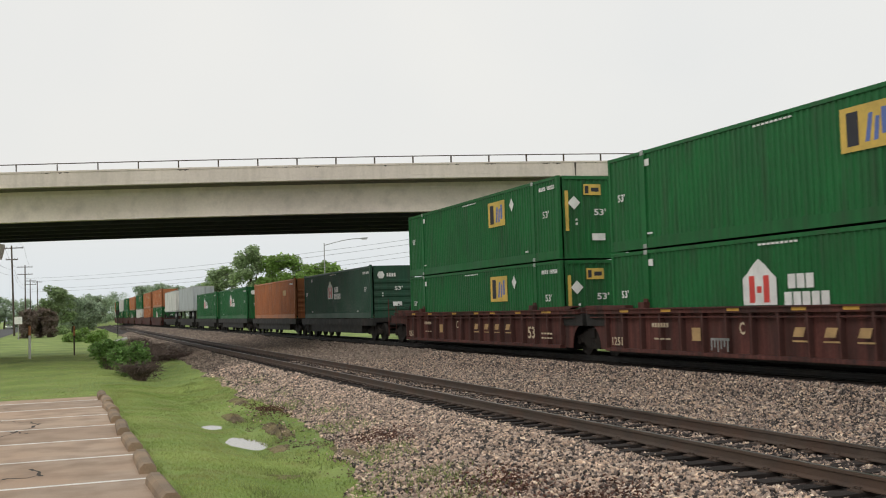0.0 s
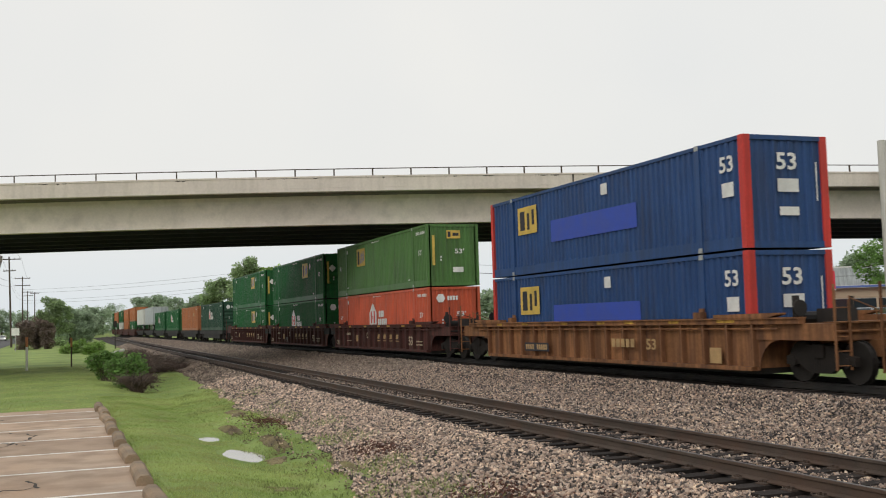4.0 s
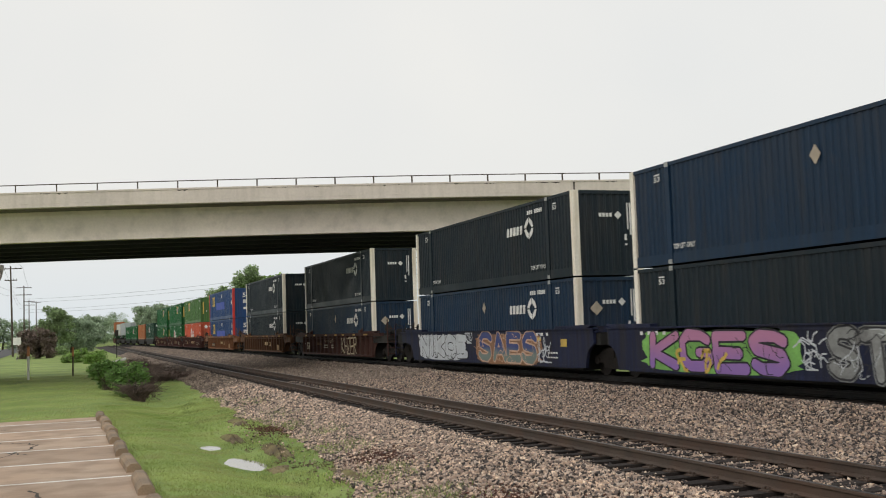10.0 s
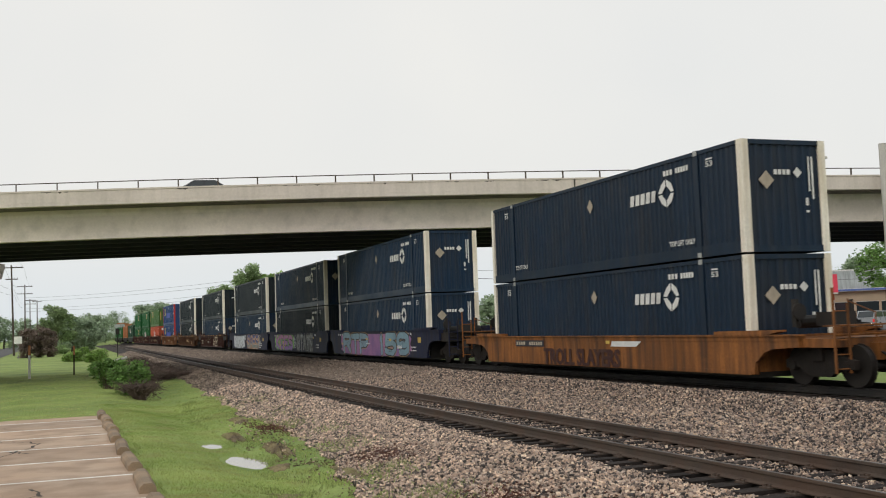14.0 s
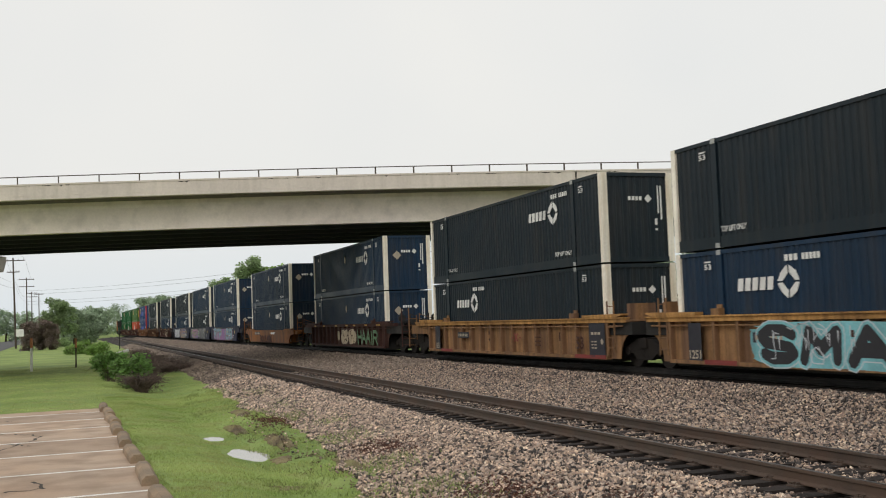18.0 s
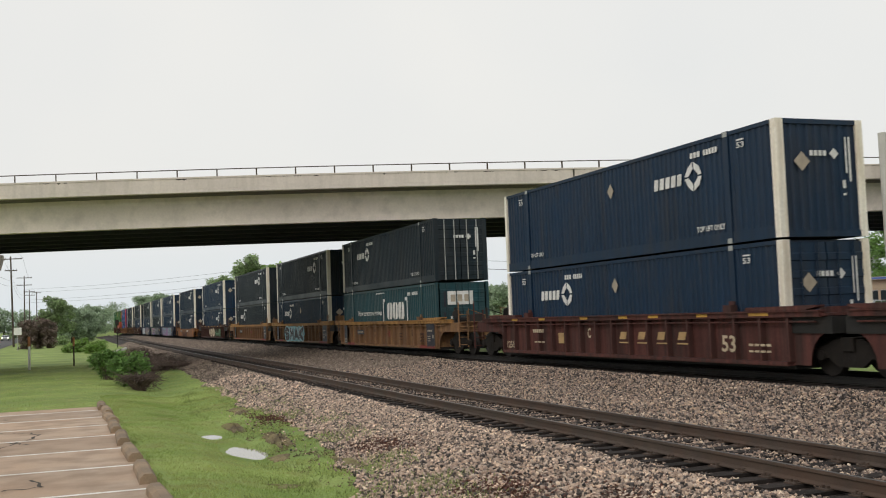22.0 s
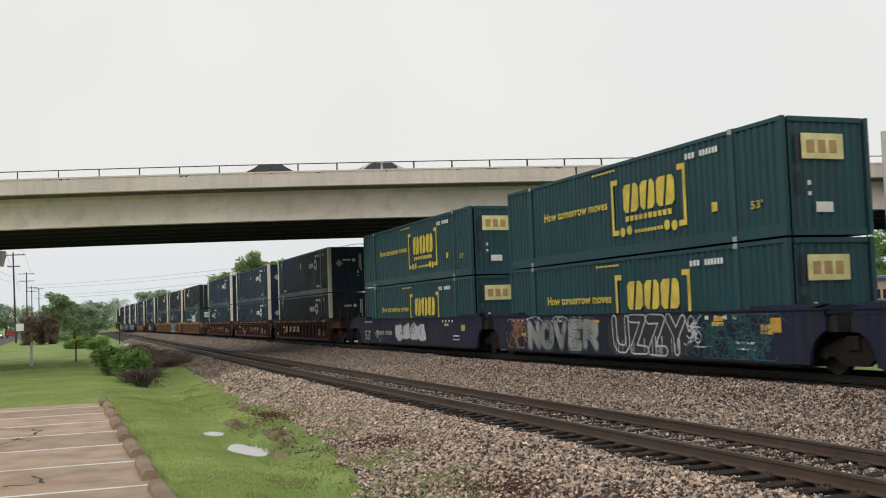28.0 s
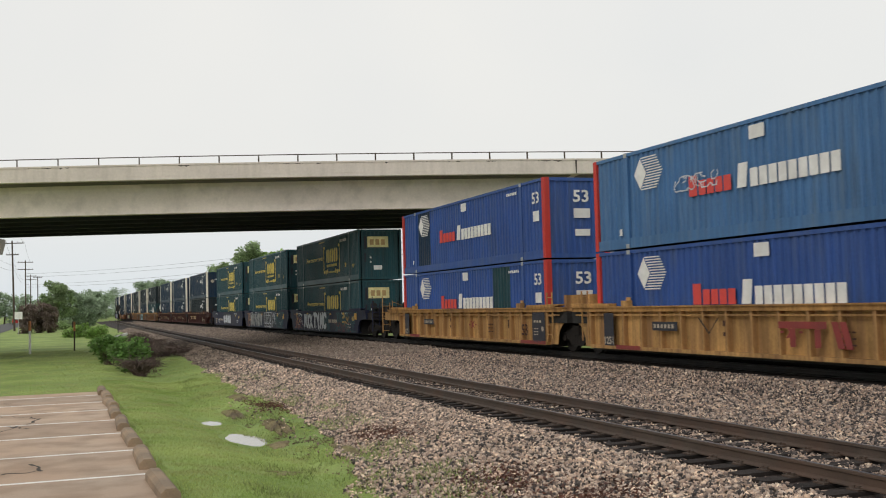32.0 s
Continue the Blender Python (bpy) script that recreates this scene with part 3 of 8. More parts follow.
M["graf_pink"] = two_tone("pink_over_purple_spray", (0.27, 0.15, 0.42), (0.46, 0.20, 0.34), 0.5, 1.2)


# ---- the ground, tracks and bridge ----
MAIN_X, MAIN_TOP, SIDE_TOP = 17.53, 0.61, 0.42


def lerp_list(x, pts):
    if x <= pts[0][0]:
        return pts[0][1]
    for (a, b), (c, d) in zip(pts, pts[1:]):
        if x <= c:
            return b + (d - b) * (x - a) / (c - a)
    return pts[-1][1]


def side_x(y):
    """Centre of the siding, which drifts towards the main line far off."""
    return 8.92 + 0.0115 * max(0.0, y - 22) + 0.00003 * max(0.0, y - 22) ** 2


def train_path(q):
    """Place and heading on the main line, q metres past the camera: straight, then a wide bend to the right."""
    if q < 300:
        return MAIN_X, q, 0.0
    a = (q - 300) / 650
    return MAIN_X + 650 * (1 - math.cos(a)), 300 + 650 * math.sin(a), -math.degrees(a)


def ground_z(x, y):
    ditch = math.exp(-((x - 3.7) / 1.15) ** 2) * -0.26 * lerp_list(y, ((26, 1.0), (60, 0.5), (90, 0.3)))
    if 15 < y < 32 and 2 < x < 6:
        ditch -= 0.14 * math.exp(-((x - 3.75 + 0.12 * (y - 22.3)) / 0.42) ** 2 - ((y - 22.3) / 1.2) ** 2) + 0.11 * math.exp(-((x - 3.5) / 0.34) ** 2 - ((y - 26.2) / 0.75) ** 2)
    base = lerp_list(x, ((-3, -0.06), (1.3, -0.05), (2.2, -0.06), (5.5, -0.12), (20, -0.1), (26, 0.1), (45, 0.42), (400, 0.4)))
    bumps = 0.05 * noise.noise((x * 0.5, y * 0.5, 0)) + 0.02 * noise.noise((x * 2, y * 2, 3)) if x > 1.6 else 0.0
    return base + ditch + bumps


def toe_x(y):
    """Where the ballast runs out on the ditch side."""
    w = lerp_list(y, ((8, 3.6), (14, 4.2), (17, 4.7), (20.5, 5.3), (26, 5.7), (31, 5.5), (41, 5.9), (60, 6.8), (120, 8.0), (300, 10)))
    return w + 0.35 * noise.noise((0, y * 0.45, 5)) + 0.15 * noise.noise((0, y * 1.7, 9))


def bed_z(x, y):
    """Top of the ballast."""
    s, t = side_x(y), toe_x(y)
    z = lerp_list(x, ((t, ground_z(t, y) - 0.03), (t + 0.5, ground_z(t, y) + 0.10), (s - 1.55, SIDE_TOP - 0.23), (s - 1.2, SIDE_TOP - 0.25), (s - 0.6, SIDE_TOP - 0.225), (s + 0.6, SIDE_TOP - 0.225), (s + 1.3, SIDE_TOP - 0.23),
                      (s + 2.6, 0.10), (14.2, 0.16), (15.7, 0.40), (19.2, 0.40), (21.6, -0.06)))
    return z + 0.035 * noise.noise((x * 1.1, y * 1.1, 1)) * (0.25 if abs(x - s) < 1.3 or abs(x - MAIN_X) < 1.5 else 1)


def grid(name, xs, ys, fz, material):
    vs = np.array([(x(y) if callable(x) else x, y, 0.0) for y in ys for x in xs])
    vs[:, 2] = [fz(a, b) for a, b, _ in vs]
    nx = len(xs)
    i = np.arange(len(ys) - 1)[:, None] * nx + np.arange(nx - 1)[None, :]
    fs = np.stack([i, i + 1, i + 1 + nx, i + nx], -1).reshape(-1, 4)
    me = fast_mesh(name, vs, fs, material)
    me.polygons.foreach_set("use_smooth", [True] * len(me.polygons))
    return me


gx = [-2500, -800, -300, -120, -60, -30, -15, -8, -4, -2, 0, 1, 1.3] + [1.3 + 0.15 * i for i in range(1, 35)] + [7, 8, 10, 14, 18, 20, 22, 26, 32, 45, 70, 120, 300, 800, 2500]
gy = [-2500, -800, -300, -100, -40, -15, 0, 5] + [8 + 0.3 * i for i in range(180)] + [64, 68, 74, 80, 90, 100, 120, 150, 200, 300, 500, 900, 2500]
ground = tagged(new("ground", grid("ground", gx, gy, ground_z, "ground")), "mown green lawn with a shallow ditch", "ground", kind="structure")

bx = [(lambda y, k=k: toe_x(y) + (side_x(y) - 1.4 - toe_x(y)) * k / 10) for k in range(11)]
bx += [(lambda y, k=k: side_x(y) - 1.2 + 0.5 * k) for k in range(6)] + [(lambda y, k=k: side_x(y) + 1.7 + (14 - side_x(y) - 1.7) * k / 8) for k in range(9)]
bx += [14.4, 14.9, 15.3, 15.7, 16.4, 17.5, 18.6, 19.2, 19.8, 20.6, 21.6]
by = [-120, -60, -30, -10, 0] + [4 + 0.5 * i for i in range(130)] + [70, 72, 75, 80, 85, 90, 100, 110, 120, 140, 160, 200, 250, 300]
tagged(new("ballast_bed", grid("ballast_bed", bx, by, bed_z, "ballast")), "dark bed under two tracks, gap shade put into its colour", "ballast", kind="structure")


def rail_line(name, xof, top, y0, y1, step, parent, material="rail"):
    """One rail: flat-bottomed section, with a worn running surface."""
    sec = [(-0.07, -0.17), (0.07, -0.17), (0.07, -0.155), (0.012, -0.13), (0.012, -0.045), (0.036, -0.035), (0.036, -0.004), (0.03, 0), (-0.03, 0), (-0.036, -0.004), (-0.036, -0.035), (-0.012, -0.045), (-0.012, -0.13), (-0.07, -0.155)]
    g, h, n = Geo(), Geo(), len(sec)
    ys = [y0 + step * i for i in range(int((y1 - y0) / step) + 1)]
    g.v = [(xof(y) + a, y, top + b) for y in ys for a, b in sec]
    for j in range(len(ys) - 1):
        g.f += [(j * n + i, j * n + (i + 1) % n, (j + 1) * n + (i + 1) % n, (j + 1) * n + i) for i in range(n)]
        k = len(h.v)
        h.v += [(xof(ys[j]) + a, ys[j], top + 0.003) for a in (-0.028, 0.028)] + [(xof(ys[j + 1]) + a, ys[j + 1], top + 0.003) for a in (0.028, -0.028)]
        h.f.append((k, k + 1, k + 2, k + 3))
    r = part(name, g, material, parent)
    part("running_surface", h, "railhead", r)
    return r


siding = thing("track_siding", "rusty-brown railway siding on dark timber ties", "railway track", kind="structure")
mainline = thing("track_main", "railway main line under the passing train", "railway track", kind="structure")
for s in (-0.752, 0.752):
    rail_line("rail", lambda y: side_x(y) + s, SIDE_TOP, -60, 300, 6, siding)
    # black material puts the shade under the train into the main rails' colour
    rail_line("rail", lambda y: MAIN_X + s, MAIN_TOP, -60, 300, 60, mainline, "steel")
for k in range(16):
    a, b = 300 + 25 * k, 325 + 25 * k
    for s in (-0.752, 0.752):
        g = Geo()
        (x0, y0, h0), (x1, y1, h1) = train_path(a), train_path(b)
        g.add([(x0 + s - 0.06, y0, 0.44), (x0 + s + 0.06, y0, 0.44), (x1 + s + 0.06, y1, 0.44), (x1 + s - 0.06, y1, 0.44), (x0 + s - 0.04, y0, 0.61), (x0 + s + 0.04, y0, 0.61), (x1 + s + 0.04, y1, 0.61), (x1 + s - 0.04, y1, 0.61)],
              [(0, 1, 5, 4), (1, 2, 6, 5), (2, 3, 7, 6), (3, 0, 4, 7), (4, 5, 6, 7)])
        part("rail", g, "rail", mainline)

tie_mesh = Geo().box(-1.32, 1.32, -0.115, 0.115, -0.18, 0).mesh("tie", "tie")
plate_mesh = Geo()
for s in (-0.752, 0.752):
    plate_mesh.box(s - 0.17, s + 0.17, -0.09, 0.09, 0, 0.018)
    for a in (-0.10, 0.10):
        plate_mesh.box(s + a - 0.02, s + a + 0.02, -0.05, -0.02, 0.018, 0.05).box(s + a - 0.02, s + a + 0.02, 0.03, 0.06, 0.018, 0.05)
plate_mesh = plate_mesh.mesh("tie_plate", "rail")
rng = random.Random(4)
y = 5.0
tie_count = 0
far_ties = Geo()
while y < 150:
    if tie_count < 150:
        t = part("tie", tie_mesh, None, siding)
        t.matrix_basis = pose(side_x(y) + rng.uniform(-0.05, 0.05), y, SIDE_TOP - 0.19, 0, 0, rng.uniform(-1.5, 1.5))
        p = part("tie_plate", plate_mesh, None, t)
        tie_count += 1
    else:
        far_ties.box(side_x(y) - 1.3, side_x(y) + 1.3, y - 0.115, y + 0.115, SIDE_TOP - 0.3, SIDE_TOP - 0.19)
    y += 0.52 + rng.uniform(-0.03, 0.03)
for k in range(300):
    far_ties.box(MAIN_X - 1.3, MAIN_X + 1.3, 4 + 0.53 * k, 4.23 + 0.53 * k, 0.3, 0.425)
tagged(part("far_ties", far_ties, "tie", siding, "dark timber ties"), kind="stuff")

# car park slab with painted bays and wheel stops
LOT_X, LOT_Y0, LOT_Y1 = 1.32, -90.0, 33.4
lot = thing("pavement", "tan concrete car park with white bay lines", "car park", kind="structure")
# outermost panels are unseen, added to cut green bounce onto the bridge
joint_x = [-90, -50, -30, -18, -12, -6.2, LOT_X]
line_y = [15.95, 18.82, 21.6, 24.3, 26.95, 29.45, 31.95]
panel_y = [LOT_Y0, -50, -25, -8, -2, 4, 10.4, 13.2] + line_y + [LOT_Y1]
for x0, x1 in zip(joint_x, joint_x[1:]):
    for y0, y1 in zip(panel_y, panel_y[1:]):
        part("panel", Geo().box(x0 + 0.008, x1 - 0.008, y0 + 0.008, y1 - 0.008, -0.2, 0.0), "lot", lot)
for y in [10.4, 13.2] + line_y:
    part("bay_line", Geo().box(-4.6, LOT_X - 0.05, y - 0.05, y + 0.05, -0.01, 0.004), "lot_line", lot)
crack_rng = random.Random(8)
for pts in (((-2.6, 31.2), (-1.6, 30.6), (-1.0, 30.3)), ((-1.6, 27.6), (-1.2, 26.6), (-0.6, 26.2), (-0.35, 25.4), (-0.9, 23.6), (-1.3, 22.5)), ((-0.35, 17.9), (-0.2, 17.1), (-0.9, 16.9)), ((-2.2, 24.9), (-0.9, 24.1), (-0.5, 23.3))):
    fine = []
    for (a, b), (c, d) in zip(pts, pts[1:]):
        fine += [(a + (c - a) * i / 6 + crack_rng.uniform(-0.06, 0.06), b + (d - b) * i / 6 + crack_rng.uniform(-0.1, 0.1)) for i in range(6)]
    g = Geo()
    for (a, b), (c, d) in zip(fine, fine[1:]):
        w = crack_rng.uniform(0.012, 0.035)
        g.add([(a - w, b, 0.003), (a + w, b + w, 0.003), (c + w, d + w, 0.003), (c - w, d, 0.003)], [(0, 1, 2, 3)])
    part("crack", g, "crack", lot)
stop_mesh = Geo()
prof = [(-0.13, 0), (0.13, 0), (0.12, 0.09), (0.06, 0.15), (-0.06, 0.15), (-0.12, 0.09)]
stop_mesh.prism(prof, "y", -0.95, 0.95)
stop_mesh = stop_mesh.mesh("wheel_stop", "curb")
stop_rng = random.Random(2)
stop = None
for y in (9.0, 11.8, 14.5, 17.35, 20.2, 22.95, 25.6, 28.2, 30.7, 32.8):
    m = pose(LOT_X - 0.04 + stop_rng.uniform(-0.05, 0.05), y, 0.0, 0, 0, stop_rng.uniform(-2.5, 2.5))
    if stop is None:
        stop = thing("wheel_stop", "worn tan concrete wheel stop on the car park edge", "wheel stop", "wheel stops along the car park", m, data=stop_mesh)
    else:
        copy_thing(stop, m)

# water standing in the ditch
for cx, cy, rx, ry in ((3.7, 22.2, 0.75, 2.0), (3.5, 26.2, 0.5, 1.2)):
    o = [(cx + rx * (1 + 0.35 * noise.noise((i * 0.22, cy, 0)) + 0.2 * noise.noise((i * 0.9, cy, 2))) * math.cos(i * math.pi / 36), cy + ry * (1 + 0.3 * noise.noise((i * 0.22, cy, 4)) + 0.2 * noise.noise((i * 0.9, cy, 6))) * math.sin(i * math.pi / 36), -0.395) for i in range(72)]
    tagged(new("water", Geo().add(o, [tuple(range(72))]).mesh("water", "water")), "shallow puddle in the grassy ditch", "puddle", kind="structure")

# the road bridge
BR0, BRE, BRN = Vector((15.8, 53.4)), Vector((0.968, -0.252)), Vector((0.252, 0.968))


def br(s, n, z):
    """A point of the bridge: s along it, n across it (away from the car park), z over its crest profile."""
    p = BR0 + BRE * s + BRN * n
    d = abs(p.x - 17)
    sag = 0.2 * (d / 24) ** 2 if d < 24 else 0.2 + 0.0167 * (d - 24)
    return (p.x, p.y, z - sag)


def br_loft(poly, s0, s1, step=4.0):
    g, n = Geo(), len(poly)
    k = max(1, int(abs(s1 - s0) / step))
    ss = [s0 + (s1 - s0) * i / k for i in range(k + 1)]
    g.v = [br(s, a, b) for s in ss for a, b in poly]
    for j in range(k):
        g.f += [(j * n + i, (j + 1) * n + i, (j + 1) * n + (i + 1) % n, j * n + (i + 1) % n) for i in range(n)]
    g.f += [tuple(range(n)), tuple(range(k * n, (k + 1) * n))[::-1]]
    return g


bridge = thing("road_bridge", "cream concrete girder road bridge over the railway", "bridge", kind="structure")
PIERS = [-92, -59, -25.5, 11.2, 42.5, 73.5, 104]
for s0, s1 in zip(PIERS, PIERS[1:]):
    part("deck", br_loft([(0.0, 9.31), (0.0, 9.5), (18.0, 9.5), (18.0, 9.31), (17.96, 9.29), (0.04, 9.29)], s0 + 0.02, s1 - 0.02), "concrete", bridge)
    part("roadway", br_loft([(0.5, 9.504), (17.5, 9.504), (17.5, 9.80), (0.5, 9.80)], s0 + 0.03, s1 - 0.03), "asphalt", bridge)
    for n0, n1 in ((0.0, 0.3), (17.7, 18.0)):
        p = part("parapet", br_loft([(n0, 9.504), (n1, 9.504), (n1, 10.04), (n0, 10.04)], s0 + 0.03, s1 - 0.03), "concrete", bridge)
        part("coping", br_loft([(n0 - 0.03, 10.044), (n1 + 0.03, 10.044), (n1 + 0.03, 10.13), (n0 - 0.03, 10.13)], s0 + 0.03, s1 - 0.03), "concrete", p)
    # only the outer girder is cream; the inner ones are the shade-dark copy
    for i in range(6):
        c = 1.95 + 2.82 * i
        part("girder", br_loft([(c - 0.28, 7.67), (c + 0.28, 7.67), (c + 0.28, 7.89), (c + 0.1, 8.02), (c + 0.1, 8.9), (c + 0.3, 9.05), (c + 0.3, 9.286), (c - 0.3, 9.286), (c - 0.3, 9.05), (c - 0.26, 8.9), (c - 0.26, 8.02)], s0 + 0.03, s1 - 0.03), "girder" if i == 0 else "deck_shade", bridge)
    part("soffit", br_loft([(2.3, 9.27), (15.7, 9.27), (15.7, 9.286), (2.3, 9.286)], s0 + 0.2, s1 - 0.2), "deck_shade", bridge)
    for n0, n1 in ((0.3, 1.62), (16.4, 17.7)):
        part("overhang_soffit", br_loft([(n0, 9.27), (n1, 9.27), (n1, 9.286), (n0, 9.286)], s0 + 0.2, s1 - 0.2), "overhang_shade", bridge)
    for k in (0.33, 0.67):
        s = s0 + (s1 - s0) * k
        for i in range(5):
            c = 1.95 + 2.82 * i
            part("diaphragm", br_loft([(c + 0.31, 8.0), (c + 2.51, 8.0), (c + 2.51, 9.26), (c + 0.31, 9.26)], s - 0.12, s + 0.12), "deck_shade", bridge)
post_mesh = Geo().box(-0.03, 0.03, -0.04, 0.04, 0, 0.40).mesh("rail_post", "pole")
for n in (0.12, 17.85):
    g = Geo()
    for i in range(-40, 52):
        g.tube(br(i * 2.0, n, 10.52), br(i * 2.0 + 2.0, n, 10.52), 0.026, n=6, caps=False)
    part("hand_rail", g, "pole", bridge, "dark metal hand rail")
for i in range(-20, 38):
    p = part("rail_post", post_mesh, None, bridge)
    p.location = br(i * 2.06 + 0.3, 0.12, 10.12)
stain_rng = random.Random(3)
g = Geo()
for k in range(70):
    # rain stains under the coping and at the joints
    a, w, low = stain_rng.uniform(-58, 42), stain_rng.uniform(0.02, 0.34) ** 1.2, stain_rng.uniform(0.02, 0.10)
    k0 = len(g.v)
    for j in range(7):
        t_ = a + w * (j - 3) / 3
        g.v += [br(t_, -0.004, 10.04), br(t_, -0.004, 10.04 - low * (1 - abs(j - 3) / 4) * stain_rng.uniform(0.5, 1.0))]
    g.f += [(k0 + 2 * j, k0 + 2 * j + 1, k0 + 2 * j + 3, k0 + 2 * j + 2) for j in range(6)]
for a in PIERS[1:-1]:
    g.add([br(a - 0.05, -0.004, 10.04), br(a - 0.03, -0.004, 9.33), br(a + 0.03, -0.004, 9.33), br(a + 0.06, -0.004, 10.04)], [(0, 1, 2, 3)])
tagged(part("rain_stain", g, "stain", bridge, "dark rain stains under the coping"), kind="stuff")
for s in PIERS[1:-1]:
    cap = part("pier_cap", br_loft([(0.25, 7.38), (0.9, 6.6), (17.1, 6.6), (17.75, 7.38), (17.75, 7.65), (0.25, 7.65)], s - 0.15, s + 1.3), "concrete", bridge)
    # unseen left piers: solid walls added to block light from the left
    if s < 0:
        part("pier_wall", br_loft([(1.0, -0.4), (17.0, -0.4), (17.0, 6.59), (1.0, 6.59)], s, s + 0.8), "concrete", bridge)
        continue
    for n in (2.8, 9.0, 15.2):
        px, py, pz = br(s + 0.72, n, 6.62)
        part("column", Geo().tube((px, py, -0.3), (px, py, pz), 0.5, n=20), "concrete", bridge, smooth=False)
for s, sg in ((PIERS[0], -1), (PIERS[-1], 1)):
    part("approach_road", br_loft([(0.5, 9.494), (17.5, 9.494), (17.5, 9.80), (0.5, 9.80)], s + sg * 3.05, s + sg * 560, 20.0), "asphalt", bridge)
    part("abutment", br_loft([(-0.2, -0.5), (18.2, -0.5), (18.2, 9.4), (-0.2, 9.4)], s + sg * 0.1, s + sg * 3), "concrete", bridge)
    part("embankment", br_loft([(-14, -0.6), (32, -0.6), (18.2, 9.49), (-0.2, 9.49)], s + sg * 3.05, s + sg * 560, 20.0), "ground", bridge)


# ---- the train ----
TRAIN, BRIDGE_TRAFFIC, ROAD_TRAFFIC = [], [], []
CL, CW, CH = 16.15, 2.59, 2.868
_cache = {}


def cached(key, make):
    if key not in _cache:
        _cache[key] = make()
    return _cache[key]


class Marks:
    """Flat marks on the near side (d from the rear end, z from the floor) or on the rear end (e from the near side, z)."""

    def __init__(self, face, off=0.006):
        self.face, self.off, self.g = face, off, Geo()

    def at(self, a, z):
        return (-CW / 2 - self.off, -CL / 2 + a, z) if self.face == "side" else (-CW / 2 + a, -CL / 2 - self.off, z)

    def poly(self, pts):
        self.g.add([self.at(a, z) for a, z in pts], [tuple(range(len(pts)))])
        return self

    def rect(self, a0, a1, z0, z1):
        return self.poly([(a0, z0), (a1, z0), (a1, z1), (a0, z1)])

    def diamond(self, a, z, r, s=1.0):
        return self.poly([(a - r * s, z), (a, z - r), (a + r * s, z), (a, z + r)])

    def disc(self, a, z, r, n=16):
        return self.poly([(a + r * math.cos(2 * math.pi * i / n), z + r * math.sin(2 * math.pi * i / n)) for i in range(n)])

    def text(self, s, a0, a1, z0, z1):
        """a0 is where the text begins to the reader's left."""
        vs, fs = lettering(s, 0.022)
        self.g.add([self.at(a0 + (a1 - a0) * u, z0 + (z1 - z0) * w) for u, w in vs], fs)
        return self

    def bars(self, a0, a1, z0, z1, n, gap=0.25):
        """n plain blocks in a row."""
        step = (a1 - a0) / n
        for i in range(n):
            self.rect(a0 + step * i, a0 + step * (i + 1 - gap), z0, z1)
        return self


def ribbed(length, height, x, pitch, depth, z0, z1, flip):
    """A corrugated sheet standing along y at x, its ribs depth deep."""
    n = int(length / pitch)
    p = length / n
    prof = []
    for i in range(n):
        y = -length / 2 + i * p
        prof += [(y, 0), (y + p * 0.30, 0), (y + p * 0.42, depth), (y + p * 0.88, depth)]
    prof.append((length / 2, 0))
    g = Geo()
    g.v = [(x + flip * a, y, z) for y, a in prof for z in (z0, z1)]
    g.f = [(2 * i, 2 * i + 2, 2 * i + 3, 2 * i + 1) for i in range(len(prof) - 1)]
    return g


